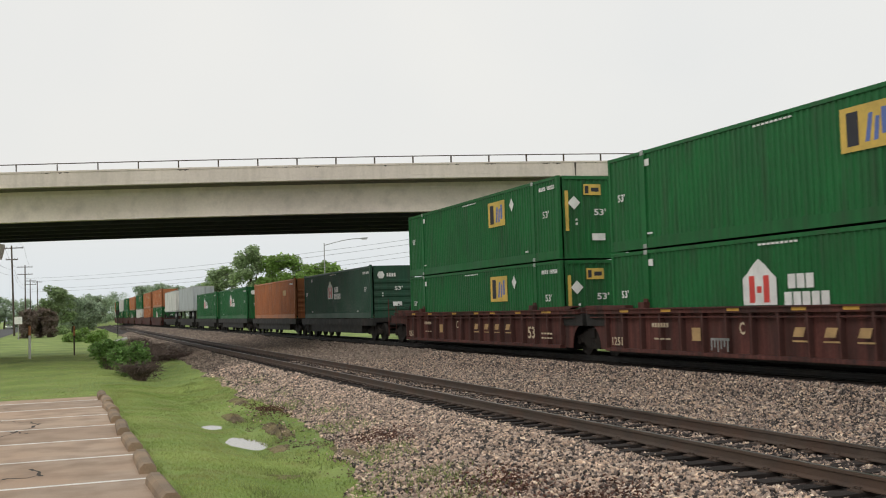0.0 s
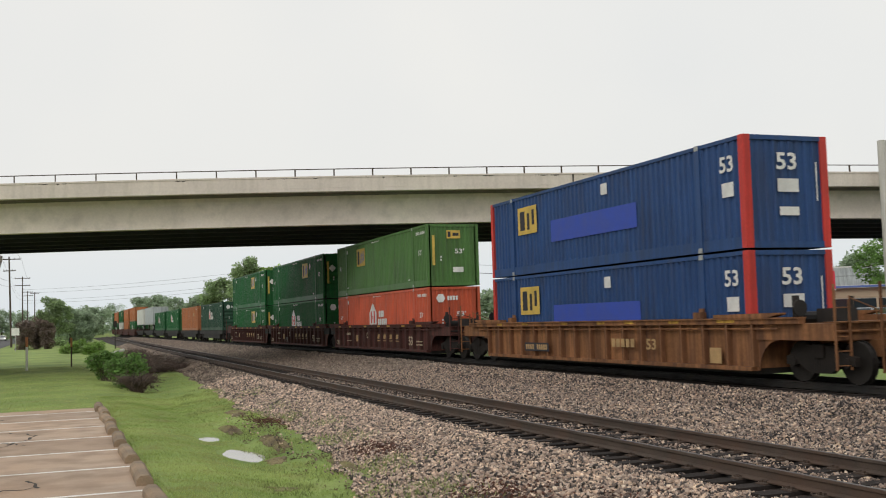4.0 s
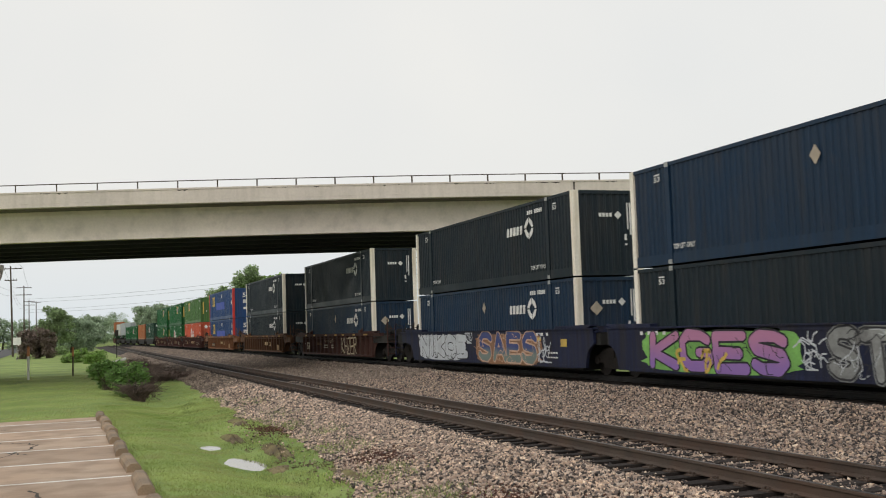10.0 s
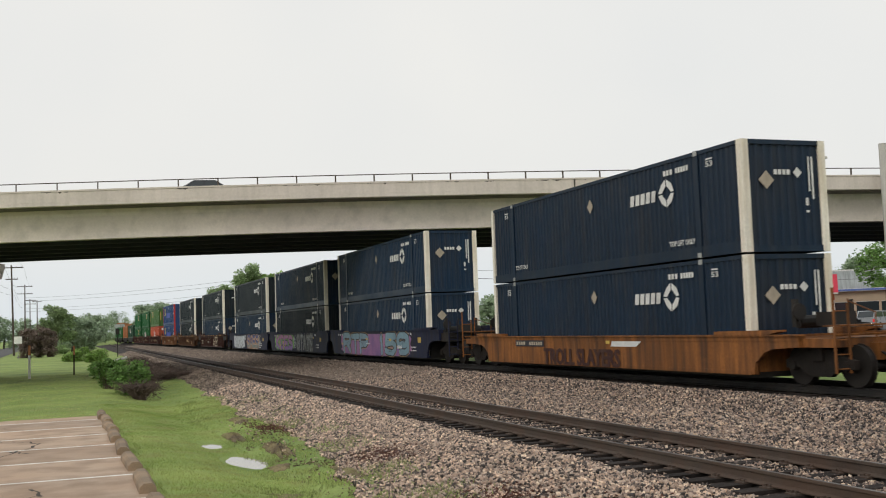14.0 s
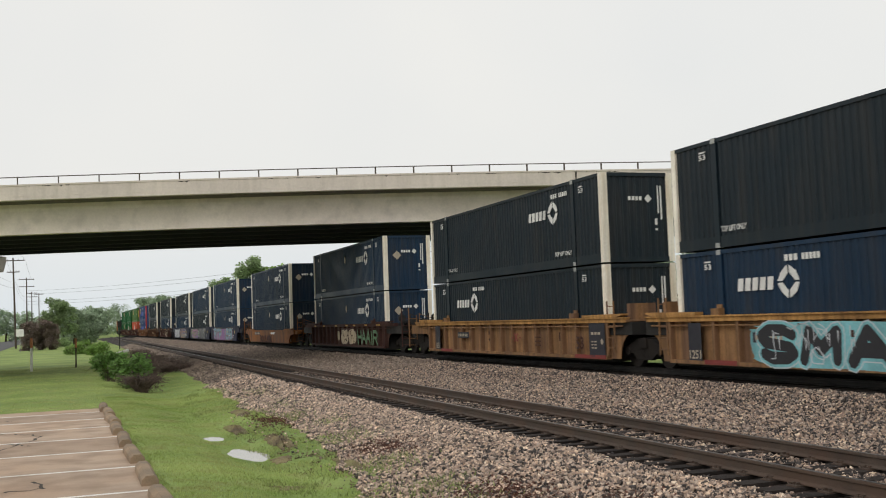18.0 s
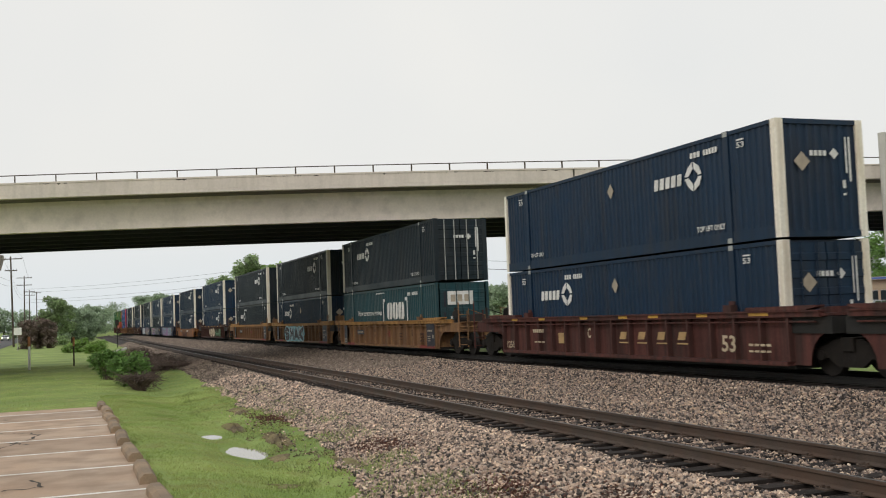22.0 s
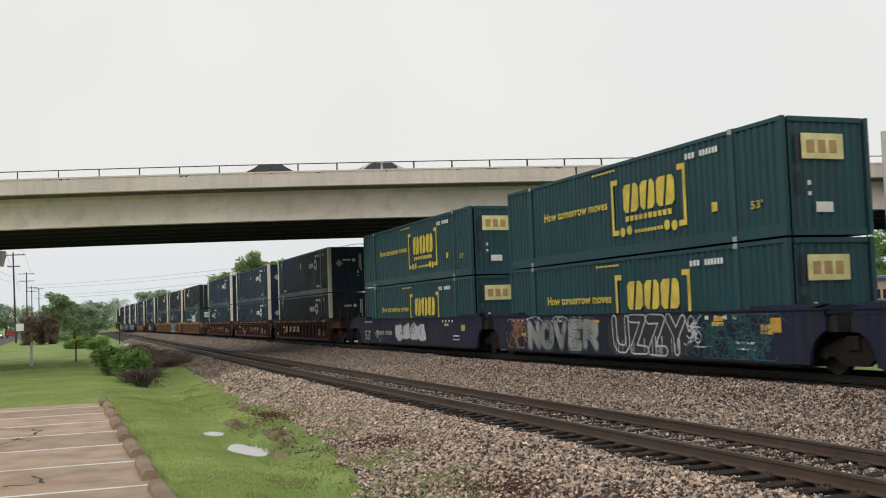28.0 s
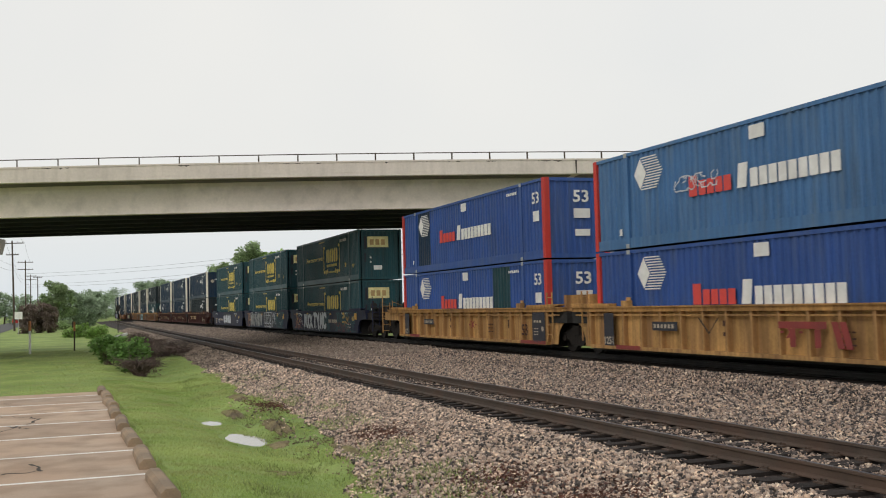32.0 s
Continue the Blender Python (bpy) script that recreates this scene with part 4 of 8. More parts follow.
def container(style, q, z, label, body, post, logo, doors=False, far=False, logo_d=0.0):
    """A 53-foot box: ribbed walls, corner posts, lifting posts, rails, roof, castings and marks."""
    ob = thing("container", label, "container", "containers on the train")
    TRAIN.append((ob, q + CL / 2, z))
    w, l, h = CW / 2, CL / 2, CH
    pitch, depth = {"umax": (0.235, 0.034), "wide": (0.275, 0.050)}.get(style, (0.215, 0.038))
    for s in (-1, 1):
        side = part("side_wall", cached(("side", body, pitch, s), lambda: ribbed(CL - 0.3, h, s * (w - 0.02), pitch, depth, 0.30, h - 0.10, -s).mesh("side_wall", body)), None, ob)
        part("bottom_rail", cached(("brail", body, s), lambda: Geo().box(min(s * (w - 0.11), s * (w - 0.005)), max(s * (w - 0.11), s * (w - 0.005)), -l + 0.1, l - 0.1, 0.0, 0.30).mesh("bottom_rail", body)), None, ob)
        part("top_rail", cached(("trail", body, s), lambda: Geo().box(min(s * (w - 0.09), s * w), max(s * (w - 0.09), s * w), -l + 0.1, l - 0.1, h - 0.10, h).mesh("top_rail", body)), None, ob)
        for e in (-1, 1):
            rear = e < 0
            wide = 0.21 if post != body else 0.12
            coat = body if rear and body == "black" and doors == "doors" else post
            part("corner_post", cached(("post", coat, s, e, far), lambda: Geo().box(min(s * (w - wide), s * (w + 0.004)), max(s * (w - wide), s * (w + 0.004)), min(e * (l - wide), e * (l + 0.004)), max(e * (l - wide), e * (l + 0.004)), 0, h + (0.062 if far else 0.004)).mesh("corner_post", coat)), None, ob)
            if not far:
                part("lift_post", cached(("lift", body, s, e), lambda: Geo().box(min(s * (w - 0.08), s * (w + 0.012)), max(s * (w - 0.08), s * (w + 0.012)), e * 6.06 - 0.11, e * 6.06 + 0.11, 0.01, h + 0.015).mesh("lift_post", body)), None, ob)
                for zc in (0.0, h - 0.12):
                    part("casting", cached(("cast", s, e, zc), lambda: Geo().box(min(s * (w - 0.1), s * (w + 0.02)), max(s * (w - 0.1), s * (w + 0.02)), e * 6.06 - 0.09, e * 6.06 + 0.09, zc - 0.005, zc + 0.125).mesh("casting", "galv")), None, ob)
    part("roof", cached(("roof", body), lambda: Geo().box(-w + 0.09, w - 0.09, -l + 0.13, l - 0.13, h - 0.05, h - 0.01).mesh("roof", body)), None, ob)
    part("floor", cached(("floor",), lambda: Geo().box(-w + 0.11, w - 0.11, -l + 0.13, l - 0.13, 0.05, 0.16).mesh("floor", "steel")), None, ob)

    def end_sheet(e):
        g = Geo()
        n = 9
        p = (CW - 0.4) / n
        prof = []
        for i in range(n):
            x = -w + 0.2 + i * p
            prof += [(x, 0), (x + p * 0.3, 0), (x + p * 0.42, 0.04), (x + p * 0.88, 0.04)]
        prof.append((w - 0.2, 0))
        g.v = [(x, e * (l - 0.03 - a), zz) for x, a in prof for zz in (0.16, h - 0.1)]
        g.f = [(2 * i, 2 * i + 2, 2 * i + 3, 2 * i + 1) for i in range(len(prof) - 1)]
        g.box(-w + 0.2, w - 0.2, min(e * (l - 0.08), e * l), max(e * (l - 0.08), e * l), 0.0, 0.16)
        g.box(-w + 0.2, w - 0.2, min(e * (l - 0.08), e * l), max(e * (l - 0.08), e * l), h - 0.12, h)
        return g

    part("end_wall", cached(("end", body, 1), lambda: end_sheet(1).mesh("end_wall", body)), None, ob)
    if not doors:
        part("end_wall", cached(("end", body, -1), lambda: end_sheet(-1).mesh("end_wall", body)), None, ob)
    elif doors == "ribs":
        prof = [(-l + 0.08, h), (-l + 0.08, 0), (-l + 0.03, 0)]
        for k in range(5):
            zz = 0.35 + 0.38 * k
            prof += [(-l + 0.03, zz), (-l - 0.02, zz + 0.07), (-l - 0.02, zz + 0.17), (-l + 0.03, zz + 0.24)]
        g = Geo().prism(prof + [(-l + 0.03, h)], "x", -w + 0.22, w - 0.22)
        part("end_wall", cached(("ends", body), lambda: g.mesh("end_wall", body)), None, ob)
    else:
        for s in (-1, 1):
            def leaf():
                prof = [(-l + 0.09, h - 0.06), (-l + 0.09, 0.06), (-l + 0.03, 0.06)]
                for k in range(6):
                    zz = 0.25 + 0.42 * k
                    prof += [(-l + 0.03, zz), (-l + 0.005, zz + 0.02), (-l + 0.005, zz + 0.18), (-l + 0.03, zz + 0.2)]
                g = Geo().prism(prof + [(-l + 0.03, h - 0.06)], "x", *sorted((s * 0.02, s * (w - 0.2))))
                return g.mesh("door", body)
            d = part("door", cached(("door", body, s), leaf), None, ob)
            for k in (0.28, 0.72):
                part("lock_rod", cached(("rod", s, k, body), lambda: Geo().tube((s * k * 1.1, -l - 0.02, 0.05), (s * k * 1.1, -l - 0.02, h - 0.05), 0.022, n=6).mesh("lock_rod", "galv" if body == "black" else body)), None, d)
    for name, material, marks in logo(far, logo_d):
        mk = part(name, cached((logo, name, material, far, logo_d), lambda: marks.g.mesh(name, material)), None, ob)
        if doors == "ribs" and marks.face == "end":
            mk.location.y = -0.022
        if len(marks.g.f) > 1 and name not in ("panel_figure", "panel_stroke", "mark_stroke"):
            tagged(mk, kind="stuff")
    return ob


def logo_umax(far, dd):
    """Plain white blocks and a ringed diamond for the owner's mark, numbers as bars."""
    s = Marks("side")
    o = dd
    # five plain slanted blocks in place of lettering
    for i in range(5):
        a = 5.50 + o - 0.295 * i
        s.poly([(a, 1.76), (a - 0.215, 1.76), (a - 0.265, 2.08), (a - 0.05, 2.08)])
    for i in range(4):
        c0, s0 = ((1, 0), (0, 1), (-1, 0), (0, -1))[i]
        c1, s1 = ((0, 1), (-1, 0), (0, -1), (1, 0))[i]
        e0, e1 = (c0 * 0.93 + c1 * 0.07, s0 * 0.93 + s1 * 0.07), (c0 * 0.07 + c1 * 0.93, s0 * 0.07 + s1 * 0.93)
        s.poly([(3.52 + o + 0.43 * e0[0], 1.93 + 0.43 * e0[1]), (3.50 + o + 0.27 * (c0 + c1), 1.93 + 0.25 * (s0 + s1)), (3.52 + o + 0.43 * e1[0], 1.93 + 0.43 * e1[1]), (3.50 + o + 0.25 * e1[0], 1.93 + 0.23 * e1[1]), (3.50 + o + 0.25 * e0[0], 1.93 + 0.23 * e0[1])])
    n = Marks("side")
    n.bars(3.62 + o, 3.12 + o, 2.42, 2.57, 3).bars(3.0 + o, 2.35 + o, 2.42, 2.57, 5)
    n.text("53", 1.55, 1.25, 2.38, 2.52).rect(1.55, 1.25, 2.56, 2.60).text("53", 14.8, 14.5, 2.38, 2.52).rect(14.8, 14.5, 2.56, 2.60)
    n.text("TOP LIFT ONLY", 3.45, 2.2, 0.40, 0.54).text("TOP LIFT ONLY", 13.95, 12.9, 0.40, 0.54)
    d = Marks("side").diamond(8.0, 2.08, 0.24, 0.8)
    e = Marks("end")
    e.bars(0.95, 1.48, 1.97, 2.10, 4).diamond(1.68, 2.03, 0.14)
    e.rect(2.02, 2.07, 1.55, 2.45).bars(2.12, 2.2, 1.35, 2.45, 1)
    f = Marks("end").rect(1.90, 1.99, 1.18, 1.38).rect(1.90, 2.0, 1.0, 1.06)
    g = Marks("end").diamond(0.71, 1.83, 0.24)
    return [("side_mark", "mark_white", s), ("side_number", "mark_white", n), ("placard", "mark_tan", d), ("end_mark", "mark_white", e), ("end_label", "mark_white", f), ("end_placard", "mark_tan", g)]


def logo_umax_bare(far, dd):
    return [r for r in logo_umax(far, dd) if "placard" not in r[0]]


def emp_base():
    n = Marks("side")
    n.bars(8.9, 7.4, 2.66, 2.71, 9).bars(1.45, 0.9, 2.44, 2.58, 4).bars(0.8, 0.2, 2.44, 2.58, 6)
    n.text("53'", 1.2, 0.72, 1.48, 1.72).text("53'", 15.6, 15.2, 1.5, 1.72)
    n.rect(14.0, 13.75, 2.4, 2.6).rect(2.75, 2.5, 0.36, 0.42).rect(14.0, 13.7, 0.4, 0.45)
    e = Marks("end").text("53'", 1.4, 1.85, 1.5, 1.72).rect(1.28, 1.8, 0.62, 0.86).rect(0.66, 0.74, 1.3, 1.38).rect(0.66, 0.74, 1.16, 1.24)
    return n, e


def logo_emp(far, d0):
    n, e = emp_base()
    y = Marks("side").rect(6.15 + d0, 4.52 + d0, 1.54, 2.52)
    k = Marks("side", 0.012)
    a = 5.95 + d0
    k.rect(a, a - 0.36, 1.66, 2.40)
    b = Marks("side", 0.012).poly([(a - 0.55, 1.7), (a - 0.68, 1.7), (a - 0.80, 2.3), (a - 0.67, 2.3)]).poly([(a - 0.80, 1.7), (a - 0.93, 1.7), (a - 0.99, 2.2), (a - 0.87, 2.2)]).rect(a - 1.04, a - 1.2, 1.8, 2.36)
    ye = Marks("end").rect(1.0, 1.68, 2.2, 2.58)
    he = Marks("end").rect(0.27, 0.40, 0.95, 2.35)
    ke = Marks("end", 0.012).rect(1.06, 1.2, 2.26, 2.52).rect(1.3, 1.6, 2.32, 2.46)
    w = Marks("side").diamond(3.87 + min(0, d0), 2.25, 0.26, 0.8)
    we = Marks("end").diamond(0.62, 1.93, 0.24)
    return [("side_panel_mark", "mark_yellow", y), ("panel_figure", "mark_dark", k), ("panel_stroke", "mark_blue", b), ("side_number", "mark_white", n), ("placard", "mark_white", w), ("end_mark", "mark_yellow", ye), ("end_strip", "mark_yellow", he), ("end_figure", "mark_dark", ke), ("end_label", "mark_white", e), ("end_placard", "mark_white", we)]


def logo_emp_far(far, d0):
    return [r for r in logo_emp(far, 5.7) if "placard" not in r[0]]


def logo_hub(far, d0):
    n, e = emp_base()
    h = Marks("side").poly([(9.58, 1.2), (8.27, 1.2), (8.27, 1.86), (8.47, 2.0), (8.70, 2.2), (8.93, 2.34), (9.15, 2.2), (9.38, 2.0), (9.58, 1.86)])
    r = Marks("side", 0.012).rect(9.32, 9.10, 1.26, 1.92).rect(8.76, 8.54, 1.26, 1.92).rect(9.02, 8.84, 1.5, 1.66)
    t = Marks("side").bars(7.85, 6.9, 1.58, 1.92, 3, 0.16).bars(8.0, 6.4, 1.16, 1.5, 5, 0.16)
    x = Marks("end").disc(0.62, 2.35, 0.22, 6).bars(0.95, 1.5, 2.25, 2.45, 4)
    return [("side_mark", "mark_white", h), ("mark_stroke", "mark_red", r), ("side_wordmark", "mark_white", t), ("side_number", "mark_white", n), ("end_label", "mark_white", e), ("end_mark", "mark_white", x)]


def logo_csx(far, d0):
    b = Marks("side")
    for a, s in ((8.22, -1), (4.12, 1)):
        b.rect(a, a + s * 0.14, 0.62, 2.34).rect(a, a + s * 0.40, 2.18, 2.34).rect(a, a + s * 0.40, 0.62, 0.78)
    for a, z in ((7.60, 0.70), (7.20, 0.73), (5.13, 0.71), (4.75, 0.67)):
        b.disc(a, z, 0.15)
    w = Marks("side")
    for a0, a1 in ((7.50, 6.62), (6.52, 5.72), (5.62, 4.68)):
        c = (a0 + a1) / 2
        w.poly([(a0, 1.40), (a0 - 0.13, 1.27), (c + 0.14, 1.27), (c - 0.02, 2.12), (a0 - 0.13, 2.12), (a0, 1.99)])
        w.poly([(c + 0.02, 1.27), (a1 + 0.13, 1.27), (a1, 1.40), (a1, 1.99), (a1 + 0.13, 2.12), (c - 0.14, 2.12)])
    w.bars(7.40, 4.80, 1.0, 1.16, 10).bars(6.9, 5.3, 0.62, 0.72, 9)
    n = Marks("side").text("How tomorrow moves", 13.0, 8.5, 1.50, 1.78).bars(9.4, 7.9, 2.62, 2.68, 8).text("53'", 1.3, 0.85, 0.75, 0.95).rect(2.95, 2.7, 0.85, 1.1)
    m = Marks("side").bars(4.1, 3.6, 2.40, 2.56, 3).bars(3.4, 2.55, 2.40, 2.56, 6)
    y = Marks("end").rect(0.55, 1.8, 1.84, 2.46)
    k = Marks("end", 0.012).bars(0.70, 1.70, 1.98, 2.3, 3, 0.3)
    d = Marks("end").rect(0.36, 0.50, 1.75, 2.46).rect(0.36, 0.46, 1.0, 1.5)
    e = Marks("end").rect(0.9, 1.4, 0.55, 0.80).rect(0.68, 0.78, 1.2, 1.32).rect(0.68, 0.78, 0.95, 1.05)
    return [("side_mark", "mark_lemon", b), ("side_wordmark", "mark_lemon", w), ("slogan", "mark_lemon", n), ("side_number", "mark_white", m), ("end_mark", "mark_cream", y), ("end_wordmark", "mark_gold", k), ("end_hatching", "mark_dark", d), ("end_label", "mark_white", e)]


def logo_csx_white(far, d0):
    """The same bracket mark, painted white."""
    swap = {"mark_lemon": "mark_white", "mark_cream": "mark_white", "mark_gold": "mark_tan"}
    return [(n, swap.get(m, m), k) for n, m, k in logo_csx(far, d0)]


def logo_pacer(far, d0):
    w = Marks("side").diamond(13.3, 2.14, 0.46, 0.74)
    for k in range(13):
        zz = 1.66 + 0.077 * k
        h = min(1.0, abs(zz + 0.02 - 2.14) / 0.46)
        w.rect(13.26 - 0.34 * (1 - h), 12.08 + 0.34 * h, zz, zz + 0.036)
    r = Marks("side").bars(10.8, 10.38, 1.2, 1.76, 1, 0.1).bars(10.34, 8.85, 1.2, 1.60, 4, 0.16)
    b = Marks("side").poly([(8.66, 1.2), (8.28, 1.2), (8.2, 1.82), (8.58, 1.82)]).bars(8.12, 4.85, 1.18, 1.64, 9, 0.16)
    q = Marks("side").rect(8.1, 7.5, 2.36, 2.70).rect(0.95, 0.45, 1.35, 1.72)
    n = Marks("side").text("53", 1.0, 0.45, 2.0, 2.4).bars(3.3, 2.3, 2.5, 2.6, 6).bars(14.6, 14.4, 0.4, 0.6, 1)
    e = Marks("end").text("53", 1.15, 1.75, 2.0, 2.42).rect(1.15, 1.8, 1.42, 1.76).rect(1.18, 1.78, 0.78, 1.02).rect(2.3, 2.34, 1.2, 2.2)
    return [("side_mark", "mark_white", w), ("red_wordmark", "mark_red", r), ("white_wordmark", "mark_white", b), ("side_label", "mark_white", q), ("side_number", "mark_white", n), ("end_number", "mark_white", e)]


def logo_bluemp(far, d0):
    n, e = emp_base()
    y = Marks("side").rect(13.6, 12.0, 1.45, 2.45)
    k = Marks("side", 0.012).rect(13.4, 13.0, 1.6, 2.3).rect(12.8, 12.6, 1.6, 2.2).rect(12.4, 12.2, 1.75, 2.3)
    p = Marks("side", 0.004).rect(10.9, 5.2, 1.0, 1.75)
    q = Marks("side").rect(7.3, 6.9, 2.2, 2.55).rect(0.95, 0.45, 1.35, 1.72)
    t = Marks("side").text("53", 1.0, 0.45, 2.0, 2.4)
    x = Marks("end").text("53", 1.0, 1.6, 2.0, 2.42).rect(1.0, 1.65, 1.42, 1.76).rect(1.03, 1.63, 0.82, 1.04).rect(2.2, 2.24, 1.2, 2.2)
    return [("side_panel_mark", "mark_yellow", y), ("panel_figure", "mark_dark", k), ("overpainted_patch", "mark_royal", p), ("side_label", "mark_white", q), ("side_number", "mark_white", t), ("end_number", "mark_white", x)]


def logo_plain(far, d0):
    n = Marks("side").bars(1.6, 0.5, 2.45, 2.58, 6)
    p = Marks("side").rect(4.2, 3.0, 1.7, 2.1)
    return [("side_number", "mark_white", n), ("side_mark", "mark_gold", p)]


def truck(car, y):
    """A two-axle freight truck under a car."""
    def frame_geo():
        g = Geo()
        for s in (-1, 1):
            g.prism([(-1.15, 0.42), (-1.15, 0.62), (-0.75, 0.72), (-0.45, 0.86), (0.45, 0.86), (0.75, 0.72), (1.15, 0.62), (1.15, 0.42), (0.68, 0.44), (0.36, 0.24), (-0.36, 0.24), (-0.68, 0.44)], "x", s * 1.02 - 0.07, s * 1.02 + 0.07)
            for k in (-0.18, 0, 0.18):
                g.tube((s * 1.03, k, 0.32), (s * 1.03, k, 0.62), 0.07, n=8)
            for a in (-0.9, 0.9):
                g.tube((s * 0.98, a, 0.49), (s * 1.13, a, 0.49), 0.12, n=10)
        g.box(-1.15, 1.15, -0.2, 0.2, 0.6, 0.9)
        return g.mesh("truck", "truck")
    t = part("truck", cached("truck", frame_geo), None, car, "grimy two-axle truck")
    t.location = (0, y, 0)
    for a in (-0.9, 0.9):
        x = part("axle", cached("axle", lambda: Geo().tube((-0.7, 0, 0), (0.7, 0, 0), 0.08, n=10).mesh("axle", "steel")), None, t)
        x.location = (0, a, 0.48)
        for s in (-1, 1):
            def wheel_geo():
                g = Geo().tube((-0.07, 0, 0), (0.07, 0, 0), 0.48, n=24)
                g.tube((-0.085, 0, 0), (0.085, 0, 0), 0.14, n=12).tube((0.05, 0, 0), (0.075, 0, 0), 0.51, n=24)
                return g.mesh("wheel", "wheel")
            wl_ = part("wheel", cached("wheel", wheel_geo), None, t)
            wl_.matrix_basis = pose(s * 0.76, a, 0.485, 0, 0, 0 if s < 0 else 180)
    return t


def car_marks(off=0.0):
    """Marks on the near side of a car: d from the container's rear end, z over the rail."""
    class Side(Marks):
        def at(self, a, z):
            return (-1.512 - self.off - off, -CL / 2 + a, z - MAIN_TOP)
    return Side


def well_car(q, label, paint_key, kind, rear, front, artic_rear, artic_front, decor):
    """A container well car. rear and front: how far its frame reaches past the container; artic: shared truck there."""
    ob = thing("well_car", label, "rail car", "well cars of the train")
    TRAIN.append((ob, q + CL / 2, MAIN_TOP))
    hl = CL / 2
    chord = {"tan": "tan_chord", "tan_bright": "tan_chord", "tan_orange": "tan_orange", "amber": "amber"}.get(paint_key, paint_key)
    z0, z1 = 0.24, 1.22 if paint_key == "amber" else 1.54
    sill, deck = min(1.05, z1 - 0.3), min(1.38, z1 - 0.1)
    for s in (-1, 1):
        def skin():
            g = Geo()
            a, b = sorted((s * 1.305, s * 1.33)) if kind == "ribbed" else sorted((s * 1.40, s * 1.50))
            tips = [hl + (1.38 if a_ else 2.0) for a_ in (artic_rear, artic_front)]
            curve = ((0.30, z0 + 0.02), (0.36, z0 + 0.30), (0.50, sill - 0.30), (0.72, sill - 0.13), (1.05, sill - 0.04))
            back, ahead = ([(hl + (0.56 + 0.8 * y if a_ else y), z) for y, z in curve] for a_ in (artic_rear, artic_front))
            g.prism([(-tips[0], sill)] + [(-y, z) for y, z in back[::-1] if y < tips[0]] + [p for p in ahead if p[0] < tips[1]] + [(tips[1], sill), (tips[1], z1 - 0.04), (-tips[0], z1 - 0.04)], "x", a, b)
            return g.mesh("side_sheet", paint_key)
        part("side_sheet", cached(("skin", kind, paint_key, s, artic_rear, artic_front), skin), None, ob)

        def top():
            g = Geo()
            a, b = sorted((s * 1.30, s * 1.515))
            c, d = sorted((s * 1.30, s * 1.56))
            lo, hi = -hl - (1.38 if artic_rear else 2.0), hl + (1.38 if artic_front else 2.0)
            return g.box(a, b, lo, hi, z1 - 0.16, z1 - 0.04).box(c, d, lo - 0.02, hi + 0.02, z1 - 0.039, z1).mesh("top_chord", chord)
        part("top_chord", cached(("top", chord, s, artic_rear, artic_front), top), None, ob)

        def low():
            a, b = sorted((s * 1.25, s * 1.51))
            return Geo().box(a, b, -hl - 0.2, hl + 0.2, z0, z0 + 0.10).mesh("bottom_chord", paint_key)
        part("bottom_chord", cached(("low", paint_key, s), low), None, ob)
        if kind == "ribbed":
            part("conduit", cached(("conduit", paint_key, s), lambda: Geo().tube((s * 1.455, -hl - 1.2, z1 - 0.27), (s * 1.455, hl + 1.2, z1 - 0.27), 0.024, n=6).mesh("conduit", paint_key)), None, ob)
            for i in range(17):
                r = part("rib", cached(("rib", paint_key, s), lambda: Geo().prism([(-0.05, z0 + 0.10), (0.05, z0 + 0.10), (0.05, z1 - 0.16), (-0.05, z1 - 0.16)], "x", *sorted((s * 1.33, s * 1.485))).mesh("rib", paint_key)), None, ob)
                r.location = (0, -8.3 + 1.0375 * i, 0)
        for e in (-1, 1):
            part("lift_guide", cached(("guide", chord, s, e), lambda: Geo().prism([(e * (hl - 1.2), z1 + 0.002), (e * (hl - 1.2), z1 + 0.09), (e * (hl + 1.35), z1 + 0.11), (e * (hl + 1.35), z1 + 0.07), (e * (hl + 1.0), z1 + 0.002)], "x", *sorted((s * 1.31, s * 1.57))).mesh("lift_guide", chord)), None, ob)
        for e in (-1, 1) if kind == "ribbed" else ():
            part("box_guide", cached(("boxguide", paint_key, s, e), lambda: Geo().box(*sorted((s * 1.335, s * 1.52)), e * 6.06 - 0.17, e * 6.06 + 0.17, z1 + 0.002, z1 + 0.17).box(*sorted((s * 1.335, s * 1.37)), e * 6.06 - 0.11, e * 6.06 + 0.11, z1 + 0.17, z1 + 0.27).mesh("box_guide", paint_key)), None, ob)
    part("well_floor", cached("wellfloor", lambda: Geo().box(-1.28, 1.28, -hl - 0.2, hl + 0.2, z0 - 0.08, z0 + 0.08).mesh("well_floor", "steel")), None, ob)
    for e, reach, artic in ((-1, rear, artic_rear), (1, front, artic_front)):
        def end_geo():
            g = Geo()
            g.prism([(-1.38, min(1.0, deck - 0.2)), (1.38, min(1.0, deck - 0.2)), (1.38, deck), (-1.38, deck)], "y", *sorted((e * (hl + 0.2), e * (hl + min(reach - 0.15, 3.0)))))
            g.prism([(-0.35, 0.62), (0.35, 0.62), (0.35, 1.0), (-0.35, 1.0)], "y", *sorted((e * (hl + 0.3), e * (hl + reach - 0.05))))
            g.box(-1.3, 1.3, *sorted((e * (hl + 0.15), e * (hl + 0.25))), 0.3, z1 - 0.04)
            return g.mesh("end_frame", "steel" if artic or paint_key in ("carblue", "darkbrown") else paint_key)
